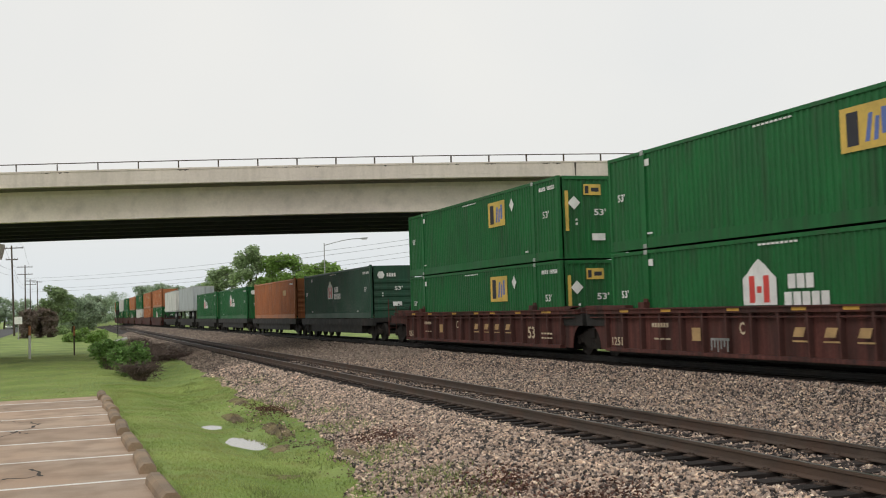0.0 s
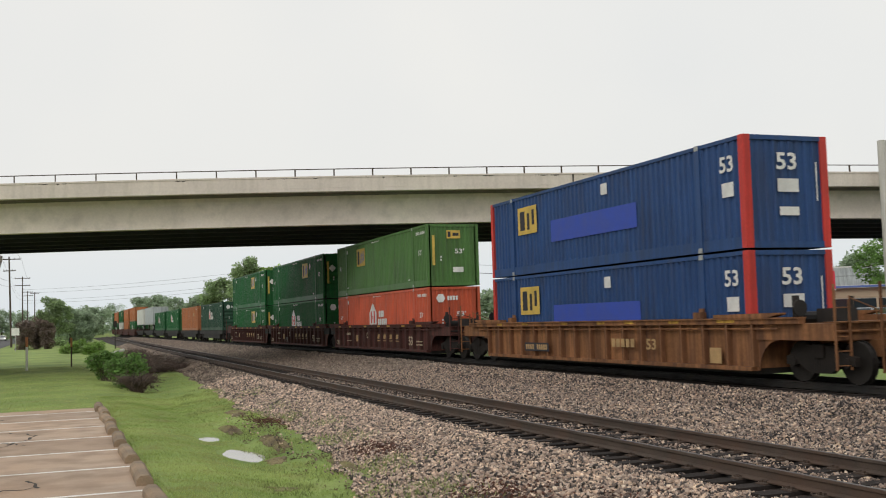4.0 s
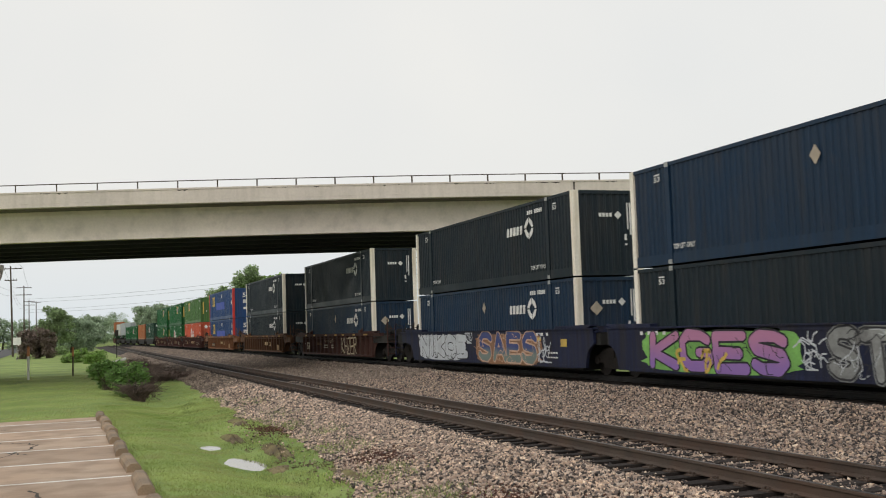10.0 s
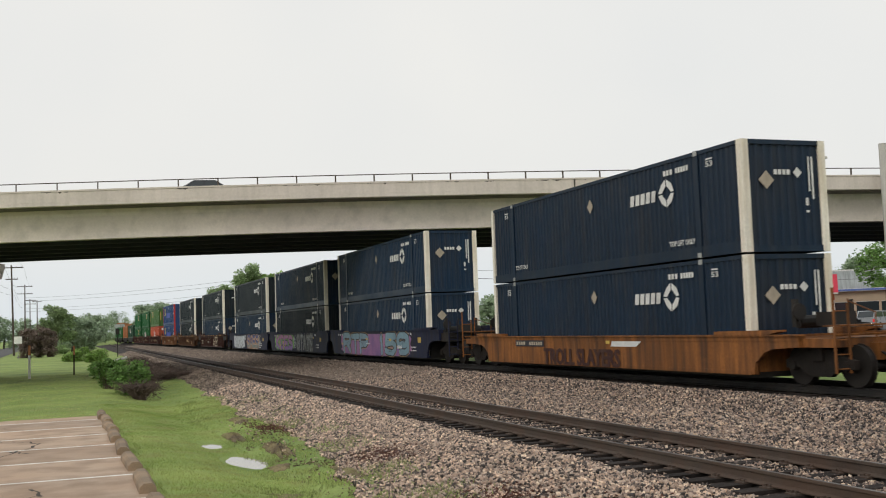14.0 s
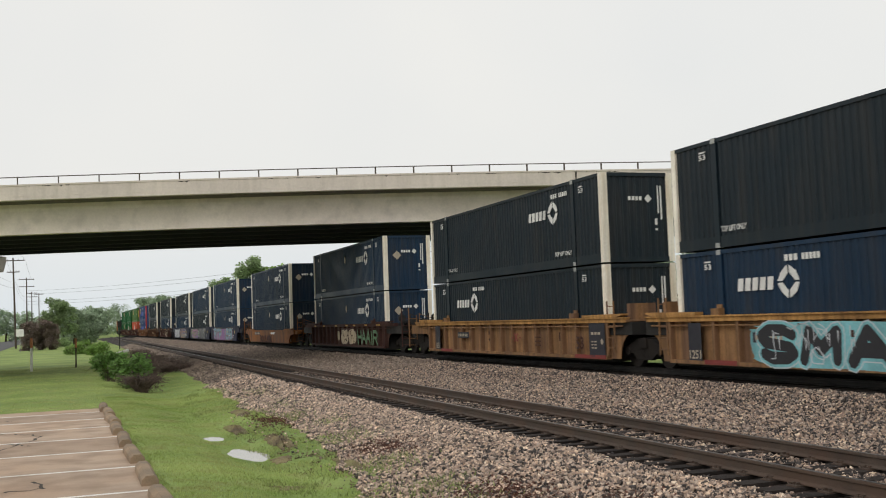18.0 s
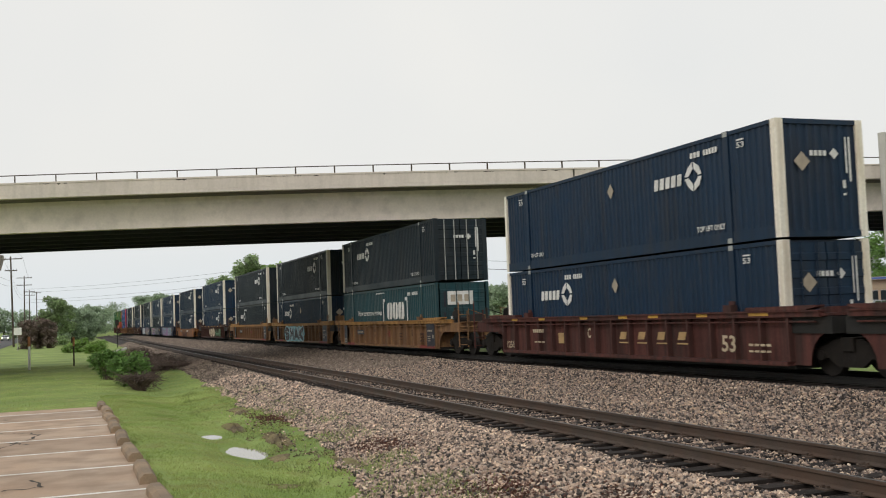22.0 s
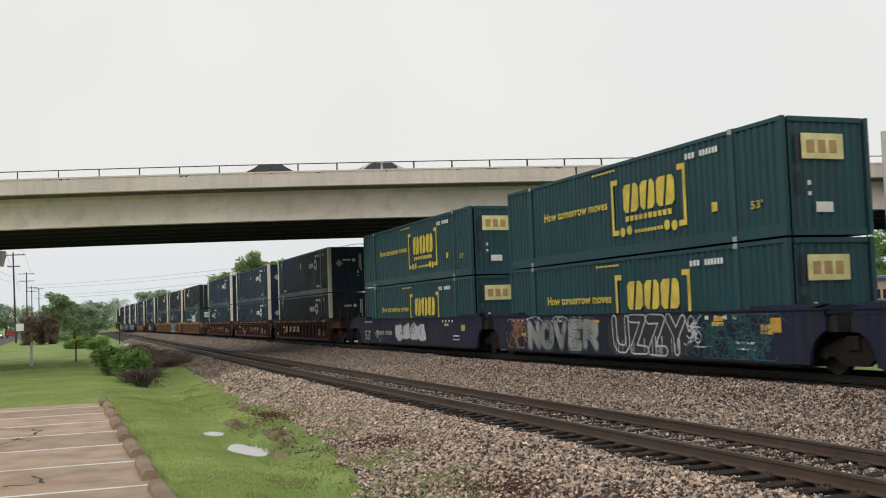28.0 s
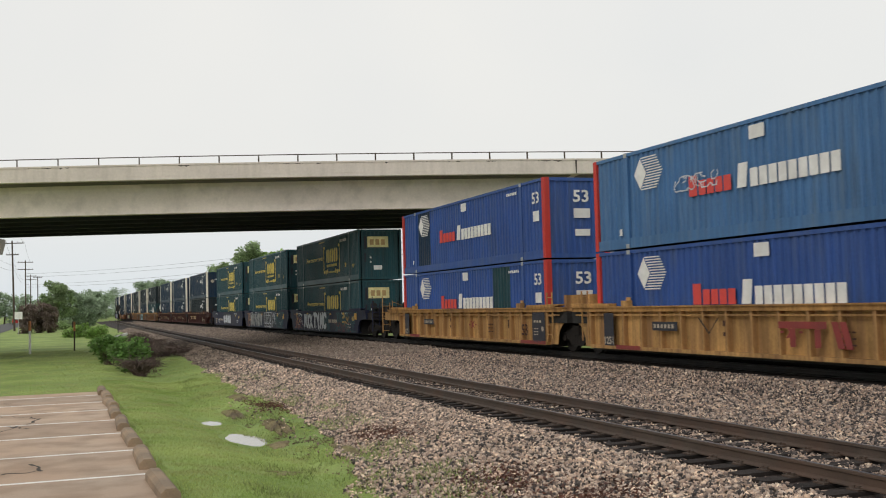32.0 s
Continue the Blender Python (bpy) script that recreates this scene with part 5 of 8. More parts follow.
        part("end_frame", cached(("endf", paint_key, e, artic, round(reach, 1)), end_geo), None, ob)
        if not artic:
            def coupler():
                g = Geo().box(-0.12, 0.12, *sorted((e * (hl + reach - 0.1), e * (hl + reach + 0.55))), 0.72, 0.98)
                g.box(-0.2, 0.2, *sorted((e * (hl + reach + 0.4), e * (hl + reach + 0.7))), 0.66, 1.02)
                g.tube((-0.35, e * (hl + reach), 0.8), (-0.3, e * (hl + reach + 0.6), 0.5), 0.03, n=6)
                return g.mesh("coupler", "steel")
            part("coupler", cached(("coupler", e, round(reach, 1)), coupler), None, ob)

            def ladder():
                g = Geo()
                for x in (-1.46, -1.06):
                    g.box(x - 0.02, x + 0.02, *sorted((e * (hl + reach - 0.22), e * (hl + reach - 0.17))), 0.35, 2.25 if x < -1.2 else 1.9)
                for k in range(5):
                    zz = 0.45 + 0.32 * k
                    g.tube((-1.46, e * (hl + reach - 0.2), zz), (-1.06, e * (hl + reach - 0.2), zz), 0.016, n=6)
                return g.mesh("ladder", paint_key)
            part("ladder", cached(("ladder", paint_key, e, round(reach, 1)), ladder), None, ob)

            def brake():
                g = Geo().box(-0.85, -0.75, *sorted((e * (hl + 1.0), e * (hl + 1.15))), 1.38, 2.05).box(0.5, 0.58, *sorted((e * (hl + 1.4), e * (hl + 1.5))), 1.38, 2.0)
                g.tube((-0.8, e * (hl + 1.18), 1.75), (-0.8, e * (hl + 1.24), 1.75), 0.2, n=14)
                g.box(-0.3, 0.3, *sorted((e * (hl + 1.2), e * (hl + 1.9))), 1.38, 1.72)
                g.tube((-0.6, e * (hl + 0.9), 1.5), (0.9, e * (hl + 0.9), 1.5), 0.16, n=10)
                return g.mesh("brake_gear", "steel")
            def handrail():
                g = Geo()
                y = e * (hl + reach - 0.3)
                for x in (-0.95, -0.2, 0.55, 1.3):
                    g.tube((x, y, 1.0), (x, y, 2.0 if x != -0.2 else 1.7), 0.018, n=6)
                g.tube((-0.95, y, 1.95), (-0.2, y, 1.68), 0.016, n=6).tube((0.55, y, 1.95), (1.3, y, 1.95), 0.016, n=6).tube((-1.4, y, 1.2), (1.4, y, 1.2), 0.03, n=6)
                g.box(-1.3, 1.3, *sorted((e * (hl + reach - 0.75), e * (hl + reach - 0.2))), 1.385, 1.42)
                return g.mesh("handrail", "steel" if paint_key in ("bnsf", "carblue", "darkbrown") else paint_key)
            part("handrail", cached(("handrail", paint_key, e, round(reach, 1)), handrail), None, ob)
            part("brake_gear", cached(("brake", e), brake), None, ob)
        else:
            part("walkway", cached(("walkway", paint_key, e), lambda: Geo().box(-1.45, 1.45, *sorted((e * (hl + 0.25), e * (hl + 1.5))), 1.40, 1.46).box(-1.1, -0.2, *sorted((e * (hl + 0.9), e * (hl + 1.1))), 1.46, 1.95 if "tan" in paint_key else 1.6).mesh("walkway", paint_key)), None, ob)
            if paint_key in ("tan", "tan_bright"):
                def step_ladder():
                    g = Geo()
                    for y in (0.32, 0.72):
                        g.box(-1.50, -1.46, *sorted((e * (hl + y), e * (hl + y + 0.04))), 0.45, 2.05)
                    for j in range(5):
                        g.tube((-1.48, e * (hl + 0.32), 0.6 + 0.32 * j), (-1.48, e * (hl + 0.76), 0.6 + 0.32 * j), 0.016, n=6)
                    return g.mesh("step_ladder", paint_key)
                part("step_ladder", cached(("step_ladder", paint_key, e), step_ladder), None, ob)
        if artic and e < 0:
            truck(ob, e * (hl + 1.8))
        elif not artic:
            truck(ob, e * (hl + 2.15))
    for name, material, marks in decor(car_marks()):
        mk = part(name, marks.g.mesh(name, material), None, ob)
        if len(marks.g.f) > 1:
            tagged(mk, kind="stuff")
    return ob


def chord_blocks(S):
    y = S("side", 0.008)
    for d in (0.4, 2.9, 5.3, 7.0, 9.5, 12.6, 14.9):
        y.rect(d, d + (0.75 if d < 1 else 0.5), 2.03, 2.12)
    return y


def decor_bnsf(S):
    g = S("side", 0.004)
    for k in range(4):
        a = 7.5 - 1.05 * k
        g.poly([(a, 1.42), (a - 0.36, 1.42), (a - 0.46, 1.64), (a - 0.10, 1.64)]).rect(a + 0.02, a - 0.5, 1.3, 1.34)
    five = S("side", 0.004).text("53", 2.3, 1.75, 1.15, 1.55)
    w = S("side", 0.004).text("1251", 15.9, 15.3, 1.04, 1.28).bars(13.6, 12.7, 1.6, 1.72, 6).bars(13.5, 12.6, 1.25, 1.3, 3).bars(1.2, 0.3, 1.3, 1.36, 4).bars(1.2, 0.3, 1.15, 1.2, 4).text("C", 9.5, 9.3, 1.45, 1.75)
    t = S("side", 0.004).rect(11.6, 11.2, 1.25, 1.6)
    return [("chord_mark", "chord_amber", chord_blocks(S)), ("gold_wordmark", "mark_gold", g), ("length_mark", "cream", five), ("car_number", "cream", w), ("panel_mark", "mark_gold", t)]


def decor_tan(S):
    k = S("side", 0.004).rect(0.85, -0.2, 0.92, 1.98).rect(15.4, 14.8, 0.95, 1.95).rect(12.6, 11.3, 1.45, 1.7)
    w = S("side", 0.010).text("1251", 15.36, 14.84, 1.0, 1.22).bars(0.7, 0.05, 1.62, 1.70, 3).bars(0.7, 0.3, 1.38, 1.42, 2).bars(0.7, 0.3, 1.28, 1.32, 2).bars(0.7, 0.3, 1.18, 1.22, 2).disc(-0.0, 1.4, 0.09).bars(12.5, 11.4, 1.52, 1.63, 6, 0.4)
    t = S("side", 0.004).text("53", 1.75, 1.25, 1.15, 1.55).bars(4.9, 4.4, 1.5, 1.54, 3).bars(4.9, 4.4, 1.36, 1.40, 3).bars(4.9, 4.4, 1.22, 1.26, 3).rect(9.2, 9.1, 1.6, 1.75).rect(9.2, 9.1, 1.35, 1.45).rect(3.0, 2.9, 1.4, 1.7)
    x = S("side", 0.004).poly([(6.75, 1.35), (6.65, 1.35), (6.35, 1.65), (6.45, 1.65)]).poly([(6.35, 1.35), (6.45, 1.35), (6.75, 1.65), (6.65, 1.65)]).rect(6.95, 6.82, 1.47, 1.52).rect(6.28, 6.15, 1.47, 1.52)
    r = S("side", 0.004).rect(14.7, 13.3, 0.86, 0.98).rect(1.9, -0.2, 0.86, 0.98)
    return [("number_board", "mark_dark", k), ("board_number", "mark_tan", w), ("stencil", "darkbrown", t), ("cross_mark", "graf_maroon", x), ("red_stripe", "graf_maroon", r)]


def decor_tan_word(S):
    g = S("side", 0.006)
    g.rect(7.0, 5.35, 1.58, 1.74)
    for a in (6.6, 5.75, 5.0, 4.75):
        g.poly([(a, 1.15), (a - 0.2, 1.15), (a - 0.2, 1.57), (a, 1.57)] if a > 5.5 else [(a, 1.15), (a - 0.22, 1.15), (a - 0.02, 1.74), (a + 0.2, 1.74)])
    return decor_tan(S) + [("lift_chain", "steel", S("side", 0.006).poly([(10.3, 1.82), (10.24, 1.82), (9.78, 1.42), (9.84, 1.40)]).poly([(9.84, 1.40), (9.78, 1.42), (9.36, 1.82), (9.42, 1.82)])), ("maroon_wordmark", "graf_maroon", g)]


STROKES = {
    # each letter's strokes, as corners across and up the letter
    "N": (((0, 0), (0, 1), (1, 0), (1, 1)),), "I": (((0.5, 0), (0.5, 1)),), "K": (((0, 0), (0, 1)), ((1, 1), (0, 0.45), (1, 0))),
    "O": (((0, 0.2), (0, 0.8), (0.25, 1), (0.75, 1), (1, 0.8), (1, 0.2), (0.75, 0), (0.25, 0), (0, 0.2)),),
    "E": (((1, 1), (0, 1), (0, 0), (1, 0)), ((0, 0.5), (0.8, 0.5))), "S": (((1, 0.85), (0.75, 1), (0.25, 1), (0, 0.8), (0.1, 0.58), (0.9, 0.42), (1, 0.2), (0.75, 0), (0.25, 0), (0, 0.15)),),
    "A": (((0, 0), (0.5, 1), (1, 0)), ((0.2, 0.35), (0.8, 0.35))), "G": (((1, 0.85), (0.75, 1), (0.25, 1), (0, 0.8), (0, 0.2), (0.25, 0), (0.75, 0), (1, 0.2), (1, 0.45), (0.6, 0.45)),),
    "T": (((0, 1), (1, 1)), ((0.5, 1), (0.5, 0))), "R": (((0, 0), (0, 1), (0.75, 1), (1, 0.85), (1, 0.65), (0.75, 0.5), (0, 0.5)), ((0.5, 0.5), (1, 0))),
    "P": (((0, 0), (0, 1), (0.75, 1), (1, 0.85), (1, 0.65), (0.75, 0.5), (0, 0.5)),), "1": (((0.3, 0.8), (0.6, 1), (0.6, 0)),),
    "5": (((1, 1), (0.1, 1), (0.05, 0.55), (0.7, 0.6), (1, 0.4), (1, 0.2), (0.75, 0), (0.25, 0), (0, 0.12)),),
    "9": (((1, 0.6), (0.75, 0.45), (0.25, 0.45), (0, 0.62), (0, 0.85), (0.25, 1), (0.75, 1), (1, 0.85), (1, 0.2), (0.75, 0), (0.2, 0)),),
    "V": (((0, 1), (0.5, 0), (1, 1)),), "U": (((0, 1), (0, 0.2), (0.25, 0), (0.75, 0), (1, 0.2), (1, 1)),), "Z": (((0, 1), (1, 1), (0, 0), (1, 0)),),
    "Y": (((0, 1), (0.5, 0.5), (1, 1)), ((0.5, 0.5), (0.5, 0))), "M": (((0, 0), (0.1, 1), (0.5, 0.35), (0.9, 1), (1, 0)),),
    "C": (((1, 0.85), (0.75, 1), (0.25, 1), (0, 0.8), (0, 0.2), (0.25, 0), (0.75, 0), (1, 0.15)),), "H": (((0, 0), (0, 1)), ((1, 0), (1, 1)), ((0, 0.5), (1, 0.5))),
}


def tag_word(S, word, a0, a1, z0, z1, fill, edge, fat=0.13, halo=None, rim=0.045):
    """Fat sprayed letters drawn in broad strokes and bent by hand, with an outline behind them and a thin halo round that."""
    o, f, h = S("side", 0.007), S("side", 0.013), S("side", 0.004)
    r = random.Random(word)
    n = sum(0.55 if ch in "1I" else 1.0 for ch in word)
    step, way = abs(a1 - a0) / n, 1 if a1 > a0 else -1
    u0 = 0.0
    for ch in word:
        wide = step * (0.55 if ch in "1I" else 1.0)
        lean, dz = r.uniform(-0.12, 0.12), r.uniform(-0.03, 0.03)
        inner = wide - 2 * fat - rim
        for stroke in STROKES[ch]:
            pts = []
            for u, w in stroke:
                if ch in "1I":
                    u = 0.5 + (u - 0.55) * 0.6
                a = a0 + way * (u0 + fat + rim * 0.5 + inner * u + lean * (w - 0.5))
                z = z0 + fat + rim + dz + (z1 - z0 - 2 * fat - 2 * rim) * w
                pts.append((a + 0.05 * noise.noise((a * 1.9, z * 2.2, 3)), z + 0.05 * noise.noise((a * 1.6, z * 1.4, 8)), fat * r.uniform(0.82, 1.15)))
            for s, more in ((h, rim + 0.03), (o, rim), (f, 0.0)):
                if s is h and not halo:
                    continue
                for (p, q, k), (u, v, m) in zip(pts, pts[1:]):
                    d = math.hypot(u - p, v - q) + 1e-6
                    x, y = -(v - q) / d, (u - p) / d
                    k, m = k + more, m + more
                    s.poly([(p - x * k, q - y * k), (u - x * m, v - y * m), (u + x * m, v + y * m), (p + x * k, q + y * k)])
                    s.off += 0.00003
                for p, q, k in pts:
                    s.disc(p, q, k + more, 7)
                    s.off += 0.00003
        u0 += wide
    return [("graffiti_outline", edge, o), ("graffiti_lettering", fill, f)] + ([("graffiti_halo", halo, h)] if halo else [])


def tag_shapes(S, n, a0, a1, z0, z1, fill, edge, seed):
    """A row of fat sprayed shapes, outlined, that spell nothing."""
    o, f = S("side", 0.006), S("side", 0.012)
    step = (a1 - a0) / n
    for i in range(n):
        ca, cz = a0 + step * (i + 0.5), (z0 + z1) / 2 + 0.06 * noise.noise((i * 3.1, seed, 5))
        for s, k in ((o, 1.0), (f, 0.80)):
            pts = []
            for j in range(18):
                t = 2 * math.pi * j / 18
                w = k * (1 + 0.30 * noise.noise((i * 2.3 + math.cos(t) * 1.6, seed + math.sin(t) * 1.6, 1)))
                pts.append((ca + abs(step) * 0.60 * w * math.copysign(abs(math.cos(t)) ** 0.6, math.cos(t)), cz + (z1 - z0) * 0.5 * w * math.copysign(abs(math.sin(t)) ** 0.6, math.sin(t))))
            s.off += 0.0004
            s.poly(pts)
        f.off += 0.0004
    return [("graffiti_outline", edge, o), ("graffiti_fill", fill, f)]


def scribble(S, a0, a1, z0, z1, n, seed, off=0.008, width=0.035):
    """Thin looping spray strokes."""
    s, r = S("side", off), random.Random(seed)
    for i in range(n):
        a, z = r.uniform(min(a0, a1), max(a0, a1)), r.uniform(z0, z1)
        t = r.uniform(0, 6.28)
        pts = [(a, z)]
        for j in range(r.randint(3, 7)):
            t += r.uniform(-1.5, 1.5)
            a, z = a + 0.16 * math.cos(t), min(z1, max(z0, z + 0.16 * math.sin(t)))
            pts.append((a, z))
        for (p, q), (u, v) in zip(pts, pts[1:]):
            k = math.hypot(u - p, v - q) + 1e-6
            x, y = -(v - q) / k * width, (u - p) / k * width
            s.poly([(p - x, q - y), (u - x, v - y), (u + x, v + y), (p + x, q + y)])
        s.off += 0.00004
    return s


def blot(S, a0, a1, z0, z1, off, seed, n=22):
    """A ragged cloud of paint behind the letters."""
    s = S("side", off)
    ca, cz, ra, rz = (a0 + a1) / 2, (z0 + z1) / 2, abs(a1 - a0) / 2, (z1 - z0) / 2
    pts = []
    for i in range(n * 2):
        t = math.pi * i / n
        k = 1 + 0.16 * noise.noise((i * 0.9, seed, 0))
        c, d = math.cos(t), math.sin(t)
        pts.append((ca + ra * k * math.copysign(abs(c) ** 0.45, c), cz + rz * min(1.0, k) * math.copysign(abs(d) ** 0.45, d)))
    return s.poly(pts)


def decor_blue(S):
    y = S("side", 0.004).rect(0.9, 0.45, 1.55, 1.8).rect(2.9, 2.4, 1.75, 1.86).rect(14.9, 14.5, 1.4, 1.5)
    w = S("side", 0.004).bars(3.2, 1.6, 1.92, 2.02, 4, 0.6).bars(1.9, 1.1, 1.3, 1.36, 4).bars(1.9, 1.1, 1.15, 1.2, 4).bars(15.6, 14.0, 1.92, 2.02, 4, 0.6)
    return [("yellow_patch", "mark_yellow", y), ("stencil", "mark_white", w)]


def decor_g(S):
    return decor_blue(S) + [("paint_cloud", "graf_orange", blot(S, 8.5, 2.4, 0.84, 2.1, 0.0025, 2)), ("paint_cloud", "graf_white", blot(S, 15.5, 9.7, 0.90, 2.06, 0.0025, 1)), ("tag_stroke", "graf_black", scribble(S, 15.3, 10.0, 0.98, 1.2, 8, 5, 0.017, 0.016)), ("small_tag", "graf_white", scribble(S, 2.6, 1.9, 1.0, 2.0, 16, 6, 0.008, 0.022)), ("small_tag", "graf_white", scribble(S, 9.4, 9.0, 1.65, 2.05, 9, 7, 0.008, 0.025))] + \
        tag_word(S, "NIKOE", 15.4, 9.4, 0.94, 2.05, "graf_white", "graf_black", 0.17, None, 0.04) + tag_word(S, "SAES", 8.2, 2.7, 0.86, 2.12, "graf_fade", "graf_peach", 0.13, None, 0.06) + [("tag_stroke", "graf_peach", scribble(S, 8.2, 3.2, 0.9, 2.0, 16, 49, 0.018, 0.012))]


def decor_h(S):
    return decor_blue(S) + [("paint_cloud", "graf_green", blot(S, 15.5, 8.6, 0.9, 2.1, 0.003, 3)), ("small_tag", "graf_white", scribble(S, 8.4, 7.9, 1.1, 2.0, 12, 8, 0.006, 0.018)), ("small_tag", "mark_yellow", scribble(S, 13.6, 11.0, 0.95, 1.5, 6, 12, 0.018, 0.05))] + \
        tag_word(S, "KGES", 15.1, 9.0, 0.88, 2.08, "graf_pink", "graf_black", 0.14, None, 0.05) + [("tag_stroke", "graf_black", scribble(S, 14.6, 9.4, 0.95, 1.9, 12, 44, 0.018, 0.009))] + tag_word(S, "STATE", 7.7, 2.7, 0.86, 2.08, "graf_grey", "graf_black", 0.125, "graf_grey", 0.05) + [("tag_stroke", "graf_white", scribble(S, 7.4, 3.0, 0.95, 2.0, 22, 45, 0.018, 0.010)), ("tag_stroke", "graf_black", scribble(S, 7.4, 3.0, 0.95, 2.0, 18, 46, 0.0185, 0.011))]


def decor_i(S):
    return decor_blue(S) + [("paint_cloud", "graf_purple", blot(S, 15.0, 1.9, 0.84, 2.12, 0.002, 6)), ("stencil", "mark_white", S("side", 0.017).bars(4.0, 3.3, 1.25, 1.4, 5).bars(9.6, 8.8, 1.45, 1.5, 4)), ("yellow_patch", "mark_yellow", S("side", 0.017).rect(9.7, 9.3, 1.68, 1.78).rect(5.4, 5.0, 1.62, 1.74))] + \
        tag_word(S, "RTP", 14.5, 9.2, 0.84, 2.12, "graf_blue", "graf_black", 0.15, "mark_gold", 0.06) + tag_word(S, "159", 7.3, 2.2, 0.84, 2.12, "graf_blue", "graf_black", 0.16, "mark_gold", 0.06) + [("tag_stroke", "graf_black", scribble(S, 14.2, 9.6, 1.3, 1.6, 5, 47, 0.019, 0.012)), ("tag_stroke", "graf_black", scribble(S, 7.0, 2.6, 1.1, 1.6, 5, 48, 0.019, 0.012))]


def decor_j(S):
    board = S("side", 0.004).rect(13.8, 11.4, 1.46, 1.68)
    w = S("side", 0.010).bars(13.7, 12.9, 1.51, 1.63, 4).bars(12.6, 11.5, 1.51, 1.63, 6)
    t = S("side", 0.016)
    for k in range(3):
        t.text("TROLL SLAYERS", 11.4 - 0.03 * k, 6.2 - 0.03 * k, 0.88, 1.40)
        t.off += 0.0002
    return [("number_board", "mark_dark", board), ("board_number", "mark_tan", w), ("sprayed_word", "darkbrown", t), ("stencil", "mark_white", S("side", 0.004).poly([(6.7, 1.50), (5.2, 1.50), (4.9, 1.66), (6.6, 1.66)])), ("yellow_patch", "mark_yellow", S("side", 0.005).rect(7.0, 6.75, 1.58, 1.68))]


def decor_k(S):
    return [("chord_mark", "chord_amber", chord_blocks(S))] + [("paint_cloud", "cream", blot(S, 9.4, 8.9, 1.2, 1.75, 0.003, 16))] + tag_shapes(S, 2, 8.6, 5.2, 0.9, 1.92, "cream", "darkbrown", 14) + [("tag_stroke", "darkbrown", scribble(S, 8.2, 5.4, 0.98, 1.85, 5, 71, 0.016, 0.03))] + tag_word(S, "HAAIR", 4.9, 0.9, 0.95, 1.85, "graf_moss", "darkbrown", 0.075, None, 0.03)


def decor_m(S):
    return decor_tan(S) + [("paint_cloud", "graf_aqua", blot(S, 12.7, 6.1, 0.88, 1.95, 0.003, 8))] + tag_word(S, "SMAK", 12.4, 6.4, 0.86, 1.95, "graf_black", "graf_aqua", 0.15, "graf_white", 0.07) + [("paint_run", "graf_white", drips(S, 12.4, 6.6, 1.85, 0.4, 20, 37, 0.017)), ("tag_stroke", "graf_white", scribble(S, 12.3, 6.6, 1.0, 1.9, 12, 38, 0.0175, 0.014))]


def chalk(S, shapes, word, a0, wide, z0, z1, seed):
    """Letters drawn twice in uneven chalky strokes that run down the sheet. shapes: strokes as two corners in tenths (1 stands for the far edge)."""
    s, r = S("side", 0.006), random.Random(seed)

    def spot(c, d):
        return (1.0 if c == "1" else int(c) / 10), (1.0 if d == "1" else int(d) / 10)

    def bar(p, q, w):
        k = math.hypot(q[0] - p[0], q[1] - p[1]) + 1e-6
        x, z = -(q[1] - p[1]) / k * w, (q[0] - p[0]) / k * w
        s.poly([(p[0] - x, p[1] - z), (q[0] - x, q[1] - z), (q[0] + x, q[1] + z), (p[0] + x, p[1] + z)])
        s.off += 0.00006
    for i, ch in enumerate(word):
        b = a0 - (wide + 0.10) * i
        for stroke in shapes[ch].split():
            (u0, w0), (u1, w1) = spot(*stroke[:2]), spot(*stroke[2:])
            for _ in range(2):
                p = (b - wide * u0 + r.uniform(-0.05, 0.05), z0 + (z1 - z0) * w0 + r.uniform(-0.04, 0.04))
                q = (b - wide * u1 + r.uniform(-0.05, 0.05), z0 + (z1 - z0) * w1 + r.uniform(-0.04, 0.04))
                bar(p, q, r.uniform(0.018, 0.040))
        for _ in range(3):
            a, top = b - wide * r.random(), z0 + (z1 - z0) * r.uniform(0.1, 0.6)
            bar((a, top), (a + r.uniform(-0.02, 0.02), max(0.88, top - r.uniform(0.15, 0.5))), r.uniform(0.005, 0.012))
    return s


def drips(S, a0, a1, top, low, n, seed, off=0.0145):
    """Thin runs of paint under sprayed letters."""
    s, r = S("side", off), random.Random(seed)
    for _ in range(n):
        a, w = r.uniform(min(a0, a1), max(a0, a1)), r.uniform(0.010, 0.03)
        z = top - r.uniform(0.0, 0.3)
        s.poly([(a - w, z), (a + w, z), (a + w * 0.5, max(0.86, z - r.uniform(0.15, low))), (a - w * 0.5, max(0.86, z - r.uniform(0.15, low)))])
        s.off += 0.00003
    return s


